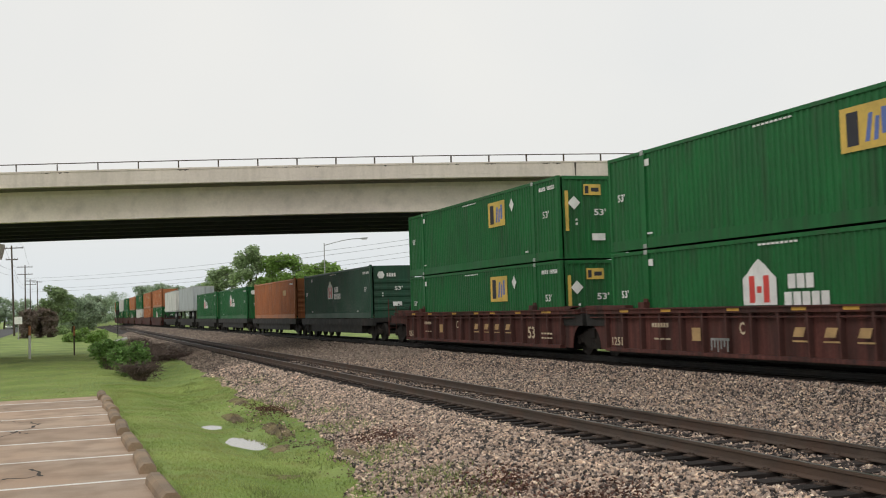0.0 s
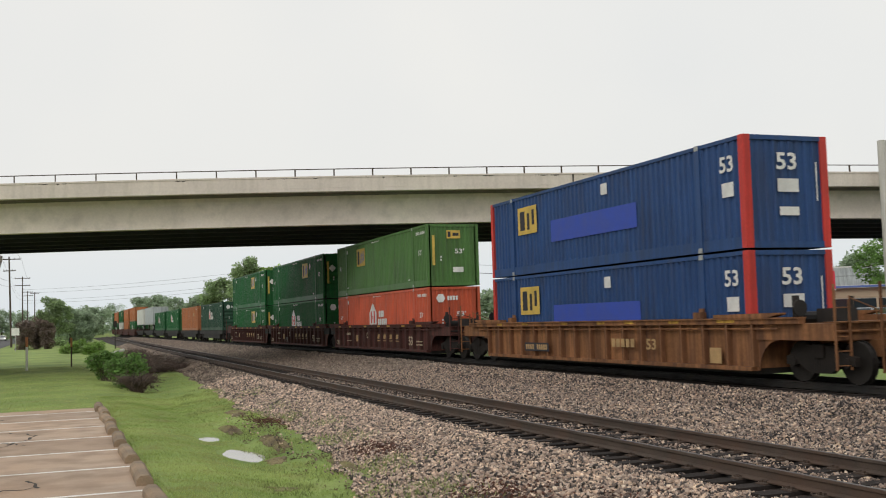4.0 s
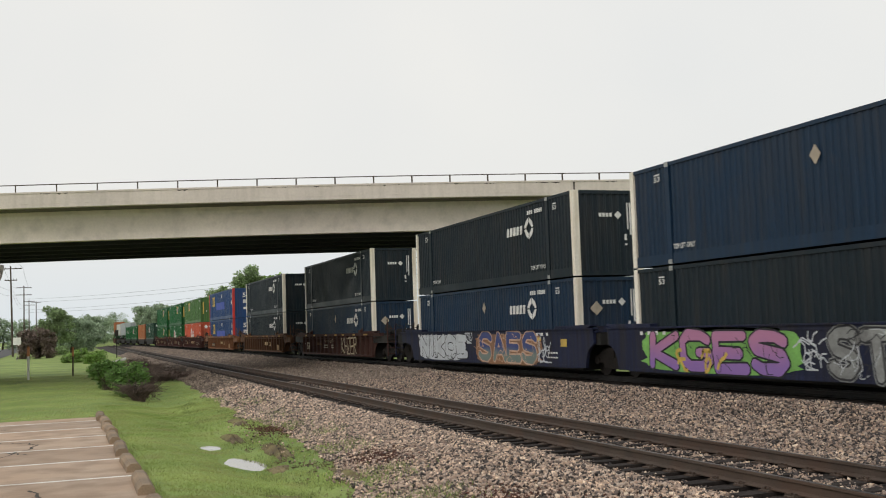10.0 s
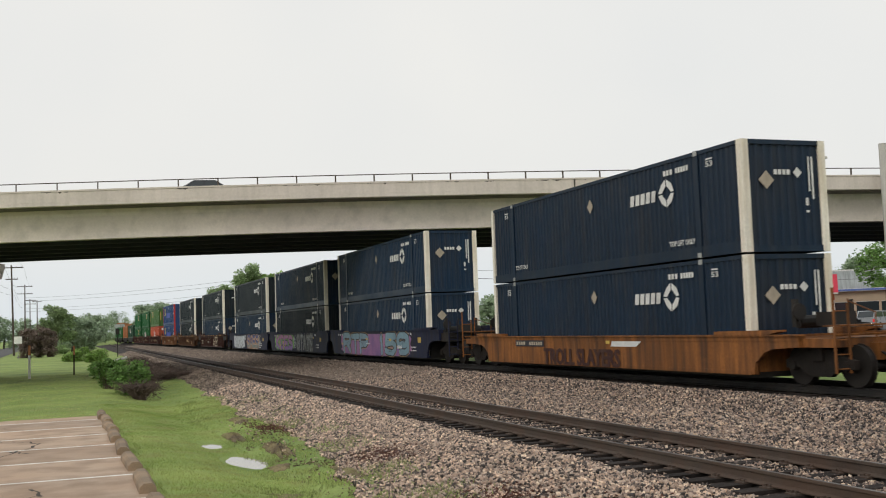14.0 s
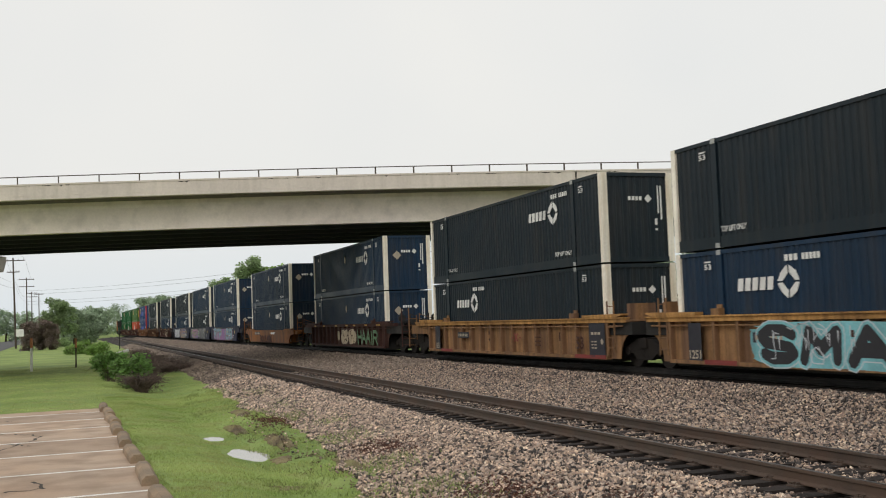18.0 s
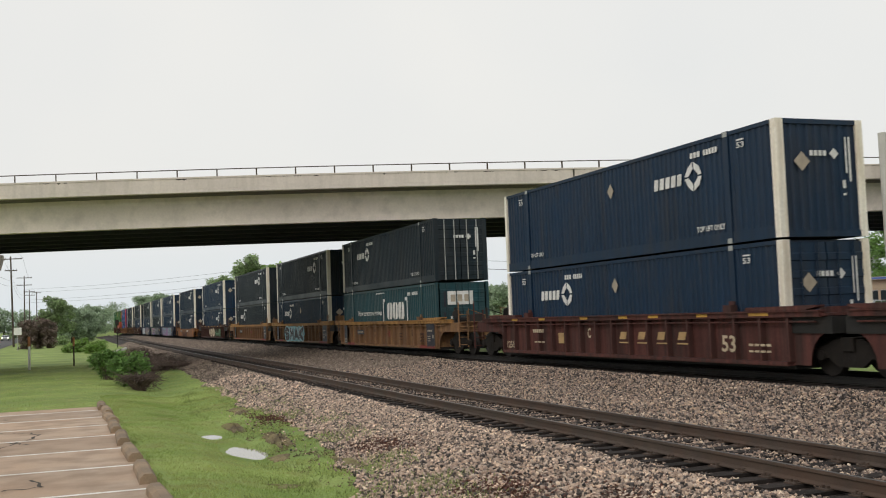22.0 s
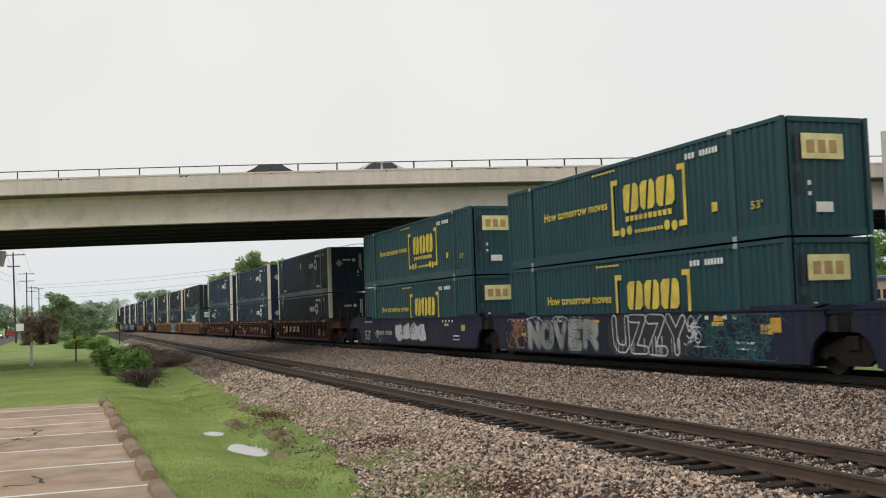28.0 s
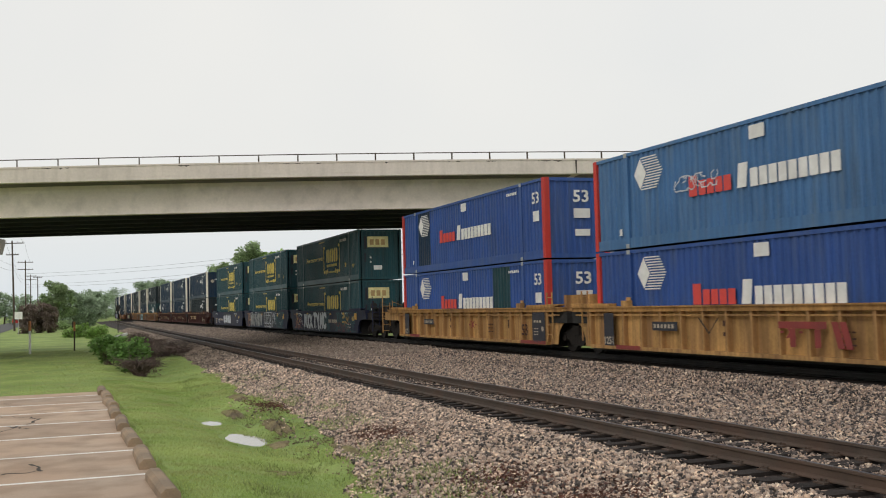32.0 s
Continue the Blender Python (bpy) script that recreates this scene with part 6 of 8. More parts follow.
def decor_f(S):
    cursive = S("side", 0.006)
    last = None
    for i in range(44):
        a = 10.1 - 2.5 * i / 43
        z = 1.70 + 0.10 * math.sin(i * 1.1) * (0.4 + 0.6 * abs(math.sin(i * 0.31)))
        if last:
            cursive.poly([last, (a, z), (a, z + 0.025), (last[0], last[1] + 0.025)])
        last = (a, z)
    k = chalk(S, {"K": "0001 1105 0510", "H": "0001 1011 0515", "Z": "0111 1100 0010", "E": "1101 0100 0010 0515", "R": "0001 0111 1116 1606 0610"}, "KHZER", 5.85, 0.56, 0.98, 1.88, 12)
    n = S("side", 0.004).text("53", 14.9, 14.2, 1.15, 1.6)
    s = S("side", 0.004).bars(10.2, 9.2, 1.42, 1.48, 4).bars(10.2, 9.2, 1.28, 1.34, 4).bars(8.4, 7.8, 1.42, 1.48, 3).bars(8.4, 7.8, 1.28, 1.34, 3).bars(15.6, 15.2, 1.5, 1.54, 2)
    g = S("side", 0.004).bars(12.0, 10.9, 1.45, 1.6, 5)
    return decor_bnsf(S)[:1] + [("cursive_tag", "cream", cursive), ("chalk_lettering", "cream", k), ("car_number", "cream", n), ("stencil", "mark_tan", s), ("faded_number", "rusty", g)]


def decor_r(S):
    return decor_blue(S) + [("car_number", "mark_tan", S("side", 0.004).text("53", 15.6, 14.7, 1.0, 1.5).bars(13.2, 12.0, 1.3, 1.5, 4).bars(11.8, 10.6, 1.3, 1.5, 6))] + tag_shapes(S, 4, 10.0, 5.4, 0.95, 1.95, "graf_white", "graf_black", 4) + [("tag_stroke", "graf_black", scribble(S, 9.7, 5.7, 1.05, 1.85, 16, 61, 0.019, 0.016)), ("small_tag", "graf_white", scribble(S, 13.4, 12.6, 1.0, 1.5, 8, 62, 0.006, 0.014))]


def decor_s(S):
    return decor_blue(S) + [("small_tag", "graf_teal", scribble(S, 3.6, 0.5, 0.92, 2.05, 120, 9, 0.006, 0.013)), ("small_tag", "graf_orange", scribble(S, 15.8, 14.4, 0.95, 2.0, 40, 19, 0.006, 0.02)), ("small_tag", "graf_white", scribble(S, 14.6, 9.6, 1.9, 2.08, 16, 29, 0.006, 0.014)), ("small_tag", "graf_white", scribble(S, 4.0, 3.4, 1.2, 2.05, 14, 20, 0.007, 0.018)), ("paint_cloud", "graf_black", blot(S, 8.4, 3.9, 0.84, 2.12, 0.0035, 10))] + \
        tag_word(S, "NOVER", 14.3, 9.0, 0.9, 2.0, "graf_grey", "graf_black", 0.16, "graf_teal", 0.04) + [("tag_stroke", "graf_black", scribble(S, 14.0, 9.2, 1.0, 1.9, 20, 50, 0.018, 0.010))] + tag_word(S, "UZZY", 8.1, 4.1, 0.9, 2.1, "graf_black", "graf_white", 0.1, None, 0.05) + \
        [("paint_run", "graf_white", drips(S, 8.0, 4.2, 1.5, 0.7, 18, 36)), ("yellow_patch", "chord_amber", S("side", 0.01).rect(9.3, 8.95, 1.85, 1.95).rect(2.8, 2.4, 1.88, 2.0).rect(0.5, 0.1, 1.6, 1.95))]


def decor_t(S):
    return decor_blue(S) + [("small_tag", "graf_teal", scribble(S, 7.3, 6.3, 0.92, 2.05, 60, 11, 0.006, 0.014)), ("small_tag", "graf_teal", scribble(S, 4.6, 0.3, 0.92, 2.05, 120, 13, 0.006, 0.013)), ("small_tag", "graf_orange", scribble(S, 16.0, 14.8, 1.0, 2.0, 26, 21, 0.006, 0.018)), ("small_tag", "graf_white", scribble(S, 14.6, 13.9, 1.2, 1.9, 8, 22, 0.006, 0.02)), ("stencil", "mark_tan", S("side", 0.009).bars(6.4, 5.6, 1.4, 1.6, 4).bars(5.45, 4.3, 1.4, 1.6, 6))] + \
        tag_word(S, "MUCK", 13.2, 10.7, 0.98, 1.95, "graf_white", "graf_grey", 0.1, None, 0.02) + tag_word(S, "TYMC", 10.5, 6.9, 0.92, 2.06, "graf_white", "graf_grey", 0.14, None, 0.03) + \
        [("paint_run", "graf_white", drips(S, 13.4, 7.6, 1.3, 0.5, 26, 31)), ("yellow_patch", "chord_amber", S("side", 0.01).rect(6.1, 5.7, 1.88, 1.98).rect(3.0, 2.5, 1.90, 2.02).rect(3.0, 2.6, 1.68, 1.74).rect(3.0, 2.5, 1.40, 1.50).rect(0.35, -0.15, 1.62, 1.98).rect(12.4, 12.0, 1.92, 2.0).rect(15.6, 15.2, 1.88, 2.0).rect(15.5, 15.1, 1.55, 1.62)),
         ("small_tag", "chord_amber", scribble(S, 2.2, 1.5, 1.3, 1.75, 10, 33, 0.0095, 0.012)), ("small_tag", "graf_maroon", scribble(S, 4.2, 1.2, 0.92, 1.4, 22, 34, 0.0085, 0.012)), ("small_tag", "graf_maroon", scribble(S, 15.6, 13.8, 0.92, 1.7, 18, 35, 0.0085, 0.014))]


def decor_rust(S):
    w = S("side", 0.004).bars(6.6, 5.2, 1.35, 1.6, 5).text("53", 4.6, 4.1, 1.3, 1.6).rect(1.5, 1.0, 1.0, 1.4)
    return [("chord_mark", "chord_yellow", chord_blocks(S)), ("car_number", "mark_gold", w)]


def decor_rust_board(S):
    board = S("side", 0.004).rect(12.9, 10.95, 1.12, 1.42)
    return decor_rust(S) + [("number_board", "mark_dark", board), ("board_number", "mark_gold", S("side", 0.008).bars(12.8, 12.1, 1.18, 1.36, 4).bars(11.9, 11.05, 1.18, 1.36, 5))]


def decor_bnsf_tag(S):
    drip = S("side", 0.006).rect(10.75, 9.95, 1.28, 1.34)
    for i, low in enumerate((1.02, 1.10, 0.98, 1.06, 1.12, 1.0)):
        drip.rect(10.75 - 0.14 * i, 10.69 - 0.14 * i, low, 1.28)
    return decor_bnsf(S) + [("chalk_mark", "graf_grey", drip)]


def decor_bnsf_wide(S):
    g = S("side", 0.004)
    for a in (12.75, 11.4, 10.1, 8.85):
        g.poly([(a, 1.34), (a - 0.70, 1.34), (a - 0.80, 1.52), (a - 0.10, 1.52)]).poly([(a - 0.12, 1.55), (a - 0.82, 1.55), (a - 0.90, 1.72), (a - 0.20, 1.72)])
    return [r for r in decor_bnsf(S) if r[0] not in ("gold_wordmark", "panel_mark")] + [("gold_wordmark", "mark_gold", g)]


def decor_none(S):
    return []


ZU, ZL = 3.895, 0.965
GREEN, OLIVE, RED, BLUE = "green ribbed steel container with white numbers", "olive green ribbed steel container with yellow panel", "red-orange ribbed steel container with white house mark", "blue steel container with red corner posts"
BLK, NVY, TEAL, PAC = "black-blue steel container with dirty white corner posts", "navy blue steel container with dirty white corner posts", "dark teal steel container with yellow bracket mark", "royal blue steel container with red corner posts"
U = ("umax", "post_white", logo_umax)
KINDS = {
    "emp": ("plain", GREEN, "green", "green", logo_emp, False), "emp_door": ("plain", GREEN, "green", "green", logo_emp, "ribs"), "hub": ("plain", GREEN, "green", "green", logo_hub, "ribs"),
    "hub_dull": ("plain", "green steel container with the bridge's shade in its colour", "green_bridge_shade", "green_bridge_shade", logo_hub, "ribs"), "hub_front": ("plain", GREEN, "green", "green", logo_hub, False), "olive": ("plain", OLIVE, "olive", "olive", logo_emp_far, False), "red": ("plain", RED, "red", "red", logo_hub, False),
    "blue": ("wide", BLUE, "blue", "post_red", logo_bluemp, False), "black": ("umax", BLK, "black", "post_white", logo_umax_bare, False), "navy": ("umax", NVY, "navy", "post_white", logo_umax, False),
    "navy_worn": ("umax", "dark navy steel container with dirty white corner posts", "navy_dark", "post_white", logo_umax, False),
    "navy_door": ("umax", NVY, "navy", "post_white", logo_umax, "doors"),
    "black_door": ("umax", BLK, "black", "post_white", logo_umax_bare, "doors"), "teal": ("wide", TEAL, "teal", "teal", logo_csx, False), "teal_door": ("wide", "dark teal steel container with white bracket mark", "teal_dark", "teal_dark", logo_csx_white, "doors"),
    "pacer": ("wide", PAC, "pacer", "post_red", logo_pacer, False),
    "pacer_pale": ("wide", "faded blue steel container with red corner posts", "pacer_pale", "post_red", logo_pacer, False),
    "orange": ("plain", "orange ribbed steel container", "orange", "orange", logo_plain, "ribs"), "pale": ("plain", "white ribbed steel container", "pale", "pale", logo_plain, False),
}


def load(kind, q, z, far=False, logo_d=0.0):
    style, label, body, post, logo, doors = KINDS[kind]
    return container(style, q, z, label, body, post, logo, doors, far, logo_d)


BN, TN, BL, RU = "oxide-brown ribbed steel well car", "weathered tan-yellow ribbed well car with ladders", "dark blue smooth-sided well car covered in graffiti", "rusty brown ribbed well car with yellow edge marks"
CARS = [
    # q of the container's rear end at the start, upper, lower, logo shift of the lower, paint, kind, label, decor, shared truck behind, shared truck ahead
    (32.3, "emp", "emp", 0, "bnsf", "ribbed", BN, decor_bnsf, True, False),
    (12.6, "emp_door", "hub", 0, "bnsf", "ribbed", BN, decor_bnsf_tag, True, True),
    (-7.3, "olive", "red", 0, "bnsf", "ribbed", BN, decor_bnsf, False, True),
    (-31.1, "blue", "blue", 0, "tan_orange", "ribbed", "weathered orange-tan ribbed well car with worn edges", decor_rust_board, False, False),
    (-54.95, "black", "black", 0, "rusty", "ribbed", RU, decor_rust, False, False),
    (-78.55, "black", "navy", -0.15, "darkbrown", "ribbed", "dark brown ribbed well car with a chalky tag", decor_f, False, False),
    (-102.35, "black", "navy", 0, "carblue", "smooth", BL, decor_g, True, False),
    (-122.2, "navy", "black", 0, "carblue", "smooth", BL, decor_h, True, True),
    (-141.8, "navy", "navy", 0, "carblue", "smooth", BL, decor_i, False, True),
    (-165.9, "navy_worn", "navy_worn", 0, "amber", "smooth", "orange smooth-sided well car with a sprayed word", decor_j, False, False),
    (-190.0, "navy", "navy", 0, "darkbrown", "ribbed", "dark brown ribbed well car with green graffiti", decor_k, False, False),
    (-213.6, "black", "black", 7.6, "tan", "ribbed", TN, decor_tan, True, False),
    (-233.8, "black", "navy", 7.9, "tan", "ribbed", TN, decor_m, True, True),
    (-253.75, "black_door", "teal_door", 0, "tan", "ribbed", TN, decor_tan, False, True),
    (-277.95, "navy", "navy_door", 7.75, "bnsf", "ribbed", BN, decor_bnsf, True, False),
    (-297.8, "navy", "navy", 0, "bnsf", "ribbed", BN, decor_bnsf_tag, True, True),
    (-318.1, "navy", "black", 0, "bnsf", "ribbed", BN, decor_bnsf_wide, False, True),
    (-342.55, "teal", "teal", 0, "carblue", "smooth", BL, decor_r, True, False),
    (-362.65, "teal", "teal", 0, "carblue", "smooth", BL, decor_s, True, True),
    (-382.5, "teal", "teal", 0, "carblue", "smooth", BL, decor_t, False, True),
    (-406.85, "pacer", "pacer", 0, "tan_bright", "ribbed", TN, decor_tan, True, False),
    (-426.65, "pacer_pale", "pacer", 0, "tan_bright", "ribbed", TN, decor_tan_word, False, True),
]
def patch(box, a0, a1, material, name="repainted_patch"):
    """A repainted stretch of the near wall, following its ribs."""
    length, pitch, depth = CL - 0.3, 0.275, 0.050
    p = length / int(length / pitch)
    i0, i1 = (int(round((a - 0.15) / p)) for a in (a1, a0))
    g = ribbed((i1 - i0) * p, CH, -CW / 2 + 0.017, p * 0.999, depth, 0.302, CH - 0.102, 1)
    shift = -length / 2 + (i0 + i1) / 2 * p
    g.v = [(x, y + shift, z) for x, y, z in g.v]
    part(name, g, material, box)


for q, up, lo, shift, pk, kd, lb, dec, ar, af in CARS:
    upper = load(up, q, ZU, logo_d=7.4 if up == "black_door" else -0.3 if q in (-78.55, 12.6) else 0.0)
    lower = load(lo, q, ZL, logo_d=shift)
    if q == -406.85:
        patch(upper, 13.9, 12.2, "navy")
        patch(lower, 4.8, 3.2, "teal_dark")
    if q == -426.65:
        part("small_tag", scribble(Marks, 11.6, 9.2, 1.4, 1.8, 13, 53, 0.014, 0.016).g, "graf_white", upper)
    well_car(q, lb, pk, kd, 1.78 if ar else 3.35, 1.78 if af else 3.35, ar, af, dec)

# double stacks further ahead
for q, up, lo in ((176, "orange", "hub_front"), (197, "orange", "orange"), (217, "emp", "pale"), (238, "orange", "hub_front"), (259, "emp", "emp"), (280, "pale", "emp"), (301, "emp", "emp"), (325, "orange", "pale"), (346, "red", "orange"), (370, "emp", "orange"), (392, "orange", "emp"), (414, "navy", "orange")):
    load(up, q, ZU, far=True)
    load(lo, q, ZL, far=True)
    well_car(q, BN, "bnsf", "smooth", 2.2, 2.2, False, False, decor_none)


def flat_car(q, length, label):
    """A low open-frame car that carries one box or trailer."""
    ob = thing("flat_car", label, "rail car", "open cars of the train")
    TRAIN.append((ob, q + CL / 2, MAIN_TOP))
    h = length / 2
    part("spine", Geo().box(-0.35, 0.35, -h, h, 0.85, 1.2), "steel", ob)
    for k in range(5):
        y = -h + 1.5 + (length - 3) * k / 4
        part("cross_bearer", Geo().box(-1.35, 1.35, y - 0.25, y + 0.25, 1.02, 1.26), "steel", ob)
    part("well", Geo().box(-1.3, 1.3, -h + 3.3, h - 3.3, 0.42, 0.98), "steel", ob)
    for s in (-1, 1):
        part("side_sill", Geo().box(*sorted((s * 1.2, s * 1.4)), -h + 0.8, h - 0.8, 0.86, 1.25), "steel", ob)
    for e in (-1, 1):
        truck(ob, e * (h - 1.6))
    return ob


def trailer(q, z, body, label):
    ob = thing("semi_trailer", label, "trailer", "trailers on the train")
    TRAIN.append((ob, q + CL / 2, z))
    w, l = 1.29, CL / 2
    part("box", Geo().box(-w, w, -l, l, 1.15, 4.05), body, ob)
    part("top_rail", Geo().box(-w - 0.02, w + 0.02, -l - 0.02, l + 0.02, 3.97, 4.07), "galv", ob)
    part("bottom_rail", Geo().box(-w - 0.02, w + 0.02, -l - 0.02, l + 0.02, 1.05, 1.2), "galv", ob)
    for s in (-1, 1):
        part("rear_door", Geo().box(*sorted((s * 0.03, s * 1.2)), -l - 0.05, -l - 0.005, 1.25, 3.9), body, ob)
        part("landing_leg", Geo().box(*sorted((s * 0.8, s * 0.95)), l - 3.2, l - 3.05, 0.1, 1.05), "steel", ob)
        for y in (-l + 1.2, -l + 2.5):
            t = part("wheel", cached("tw", lambda: Geo().tube((-0.14, 0, 0), (0.14, 0, 0), 0.5, n=18).mesh("wheel", "rubber")), None, ob)
            t.location = (s * 1.0, y, 0.5)
            part("rim", cached("tr", lambda: Geo().tube((-0.15, 0, 0), (0.15, 0, 0), 0.27, n=12).mesh("rim", "galv")), None, t)
    return ob


for q, kind in ((55.4, "hub_dull"), (74.8, "orange"), (95.2, "hub_front"), (114.3, "hub_front")):
    load(kind, q, MAIN_TOP + 1.28, far=True)
    flat_car(q, 19.0, "black open-frame flat car carrying one container")
for q, body in ((134.0, "grey"), (154.2, "pale")):
    trailer(q, MAIN_TOP + 1.27, body, "pale grey box trailer riding on a flat car")
    flat_car(q, 19.6, "black flat car carrying a road trailer")


# ---- loose stone, grass and bushes ----
def scatter_stones(name, n, x_of, y0, y1, size, seed, label, material="stone"):
    """Angular stones lying on the ballast, joined into one object."""
    r = np.random.RandomState(seed)
    ys = y0 + (y1 - y0) * r.rand(n) ** 1.25
    us = r.rand(n)
    xs = np.array([x_of(y, u) for y, u in zip(ys, us)])
    zs = np.array([bed_z(x, y) for x, y in zip(xs, ys)])
    base = np.array([(1, 0, 0), (-1, 0, 0), (0, 1, 0), (0, -1, 0), (0, 0, 1), (0, 0, -1)], float) * 1.35
    sz = size * (0.55 + 0.9 * r.rand(n, 1, 1) ** 1.6)
    v = (base[None] * (1 + 0.3 * (r.rand(n, 6, 1) - 0.5)) + 0.55 * (r.rand(n, 6, 3) - 0.5)) * (0.72 + 0.45 * r.rand(n, 1, 3)) * sz * np.array([1, 1, 0.8])
    q = r.randn(n, 4)
    q /= np.linalg.norm(q, axis=1, keepdims=True)
    w, a, b, c = q.T
    R = np.stack([1 - 2 * (b * b + c * c), 2 * (a * b - c * w), 2 * (a * c + b * w), 2 * (a * b + c * w), 1 - 2 * (a * a + c * c), 2 * (b * c - a * w), 2 * (a * c - b * w), 2 * (b * c + a * w), 1 - 2 * (a * a + b * b)], -1).reshape(n, 3, 3)
    v = np.einsum("nij,nkj->nki", R, v) + np.stack([xs, ys, zs + size * (0.0 + 1.15 * r.rand(n))], -1)[:, None]
    f = np.array([(0, 2, 4), (2, 1, 4), (1, 3, 4), (3, 0, 4), (2, 0, 5), (1, 2, 5), (3, 1, 5), (0, 3, 5)])
    f = (f[None] + 6 * np.arange(n)[:, None, None]).reshape(-1, 3)
    return tagged(new(name, fast_mesh(name, v.reshape(-1, 3), f, material)), label, "gravel", kind="stuff")


def ragged(y, u):
    return toe_x(y) - 0.25 + (side_x(y) - 1.25 - toe_x(y) + 0.25) * u


scatter_stones("gravel", 84000, ragged, 7.0, 34, 0.0265, 11, "pale tan and grey crushed stone on the ditch slope")
scatter_stones("gravel", 12000, ragged, 30, 48, 0.036, 12, "pale tan and grey crushed stone on the ditch slope")
scatter_stones("gravel", 12000, ragged, 45, 80, 0.045, 20, "dark weathered stone on the slope", "stone_dark")
scatter_stones("gravel", 6000, lambda y, u: side_x(y) + (-1.3 + 0.5 * u if u < 0.5 else 0.85 + 0.5 * (u - 0.5) * 2), 7.5, 45, 0.024, 16, "small stone between the tie ends", "stone_mid")
scatter_stones("gravel", 20000, lambda y, u: side_x(y) - 0.66 + 1.32 * u, 7.5, 45, 0.022, 13, "grey small stone between the rails", "stone_mid")
scatter_stones("gravel", 94000, lambda y, u: side_x(y) + 1.15 + (15.9 - side_x(y) - 1.15) * u, 9.5, 48, 0.027, 14, "grey-brown crushed stone between the tracks", "stone_mid")
scatter_stones("gravel", 20000, lambda y, u: side_x(y) + 1.15 + (15.9 - side_x(y) - 1.15) * u, 44, 95, 0.05, 15, "grey-brown crushed stone between the tracks", "stone_far")
scatter_stones("gravel", 14000, lambda y, u: side_x(y) + 1.15 + (15.9 - side_x(y) - 1.15) * u, 85, 230, 0.085, 17, "grey-brown crushed stone between the tracks", "stone_far")
scatter_stones("gravel", 9000, ragged, 60, 150, 0.07, 18, "grey-brown crushed stone on the slope", "stone_far")


def blades(name, pts, h, w, seed, material, label, lean=0.5):
    r = np.random.RandomState(seed)
    n = len(pts)
    a = r.rand(n) * 2 * np.pi
    hh = h * (0.5 + r.rand(n))
    d = np.stack([np.cos(a), np.sin(a), np.zeros(n)], -1)
    tip = np.stack([(r.rand(n) - 0.5) * lean, (r.rand(n) - 0.5) * lean, np.ones(n)], -1) * hh[:, None]
    v = np.stack([pts - d * w, pts + d * w, pts + tip], 1)
    return tagged(new(name, fast_mesh(name, v.reshape(-1, 3), np.arange(3 * n).reshape(-1, 3), material)), label, "grass", kind="stuff")


def lawn_points(n, x_of, y0, y1, seed, keep=None):
    r = np.random.RandomState(seed)
    out = []
    for y, u in zip(y0 + (y1 - y0) * r.rand(n) ** 1.15, r.rand(n)):
        x = x_of(y, u)
        if keep is None or keep(x, y):
            out.append((x, y, ground_z(x, y) - 0.005))
    return np.array(out)


def bare(x, y):
    """Thin the grass where mud shows through, and over the water."""
    wet = ((x - 3.62) / 0.42) ** 2 + ((y - 22.2) / 1.45) ** 2 > 1 and ((x - 3.5) / 0.28) ** 2 + ((y - 26.2) / 0.9) ** 2 > 1
    if not wet:
        return False
    if x < 4.0 or y > 30:
        return True
    return noise.noise((x * 1.4, y * 0.8, 7)) > -0.05 + 0.08 * (x - 4.0)


blades("grass", lawn_points(130000, lambda y, u: 1.45 + (toe_x(y) + 0.25 - 1.45) * u, 11.5, 40, 21, bare), 0.028, 0.0055, 22, "blade", "short bright green mown grass", 1.1)
blades("grass", lawn_points(40000, lambda y, u: -5 + 11.0 * u, 33.6, 75, 23), 0.035, 0.012, 24, "blade", "short bright green mown grass", 1.1)
blades("weeds", lawn_points(15000, lambda y, u: toe_x(y) - 1.7 + 2.2 * u, 12, 42, 25, lambda x, y: noise.noise((x, y * 0.6, 3)) > 0.05), 0.055, 0.012, 26, "weed", "ragged weeds along the edge of the stone", 1.4)

for cx, cy, rx, ry, n, s_ in ((5.7, 19.0, 0.5, 1.0, 900, 1), (5.6, 13.2, 0.6, 0.9, 900, 2), (5.2, 27.0, 0.5, 1.6, 700, 3), (6.0, 11.2, 0.7, 0.7, 700, 4)):
    r_ = np.random.RandomState(90 + s_)
    pts = np.stack([cx + rx * r_.randn(n) * 0.6, cy + ry * r_.randn(n) * 0.6, np.zeros(n)], -1)
    pts[:, 2] = [bed_z(x, y) + 0.035 for x, y, _ in pts]
    blades("leaf_litter", pts, 0.025, 0.030, 95 + s_, "litter", "red-brown dead leaves between the stones", 3.0)

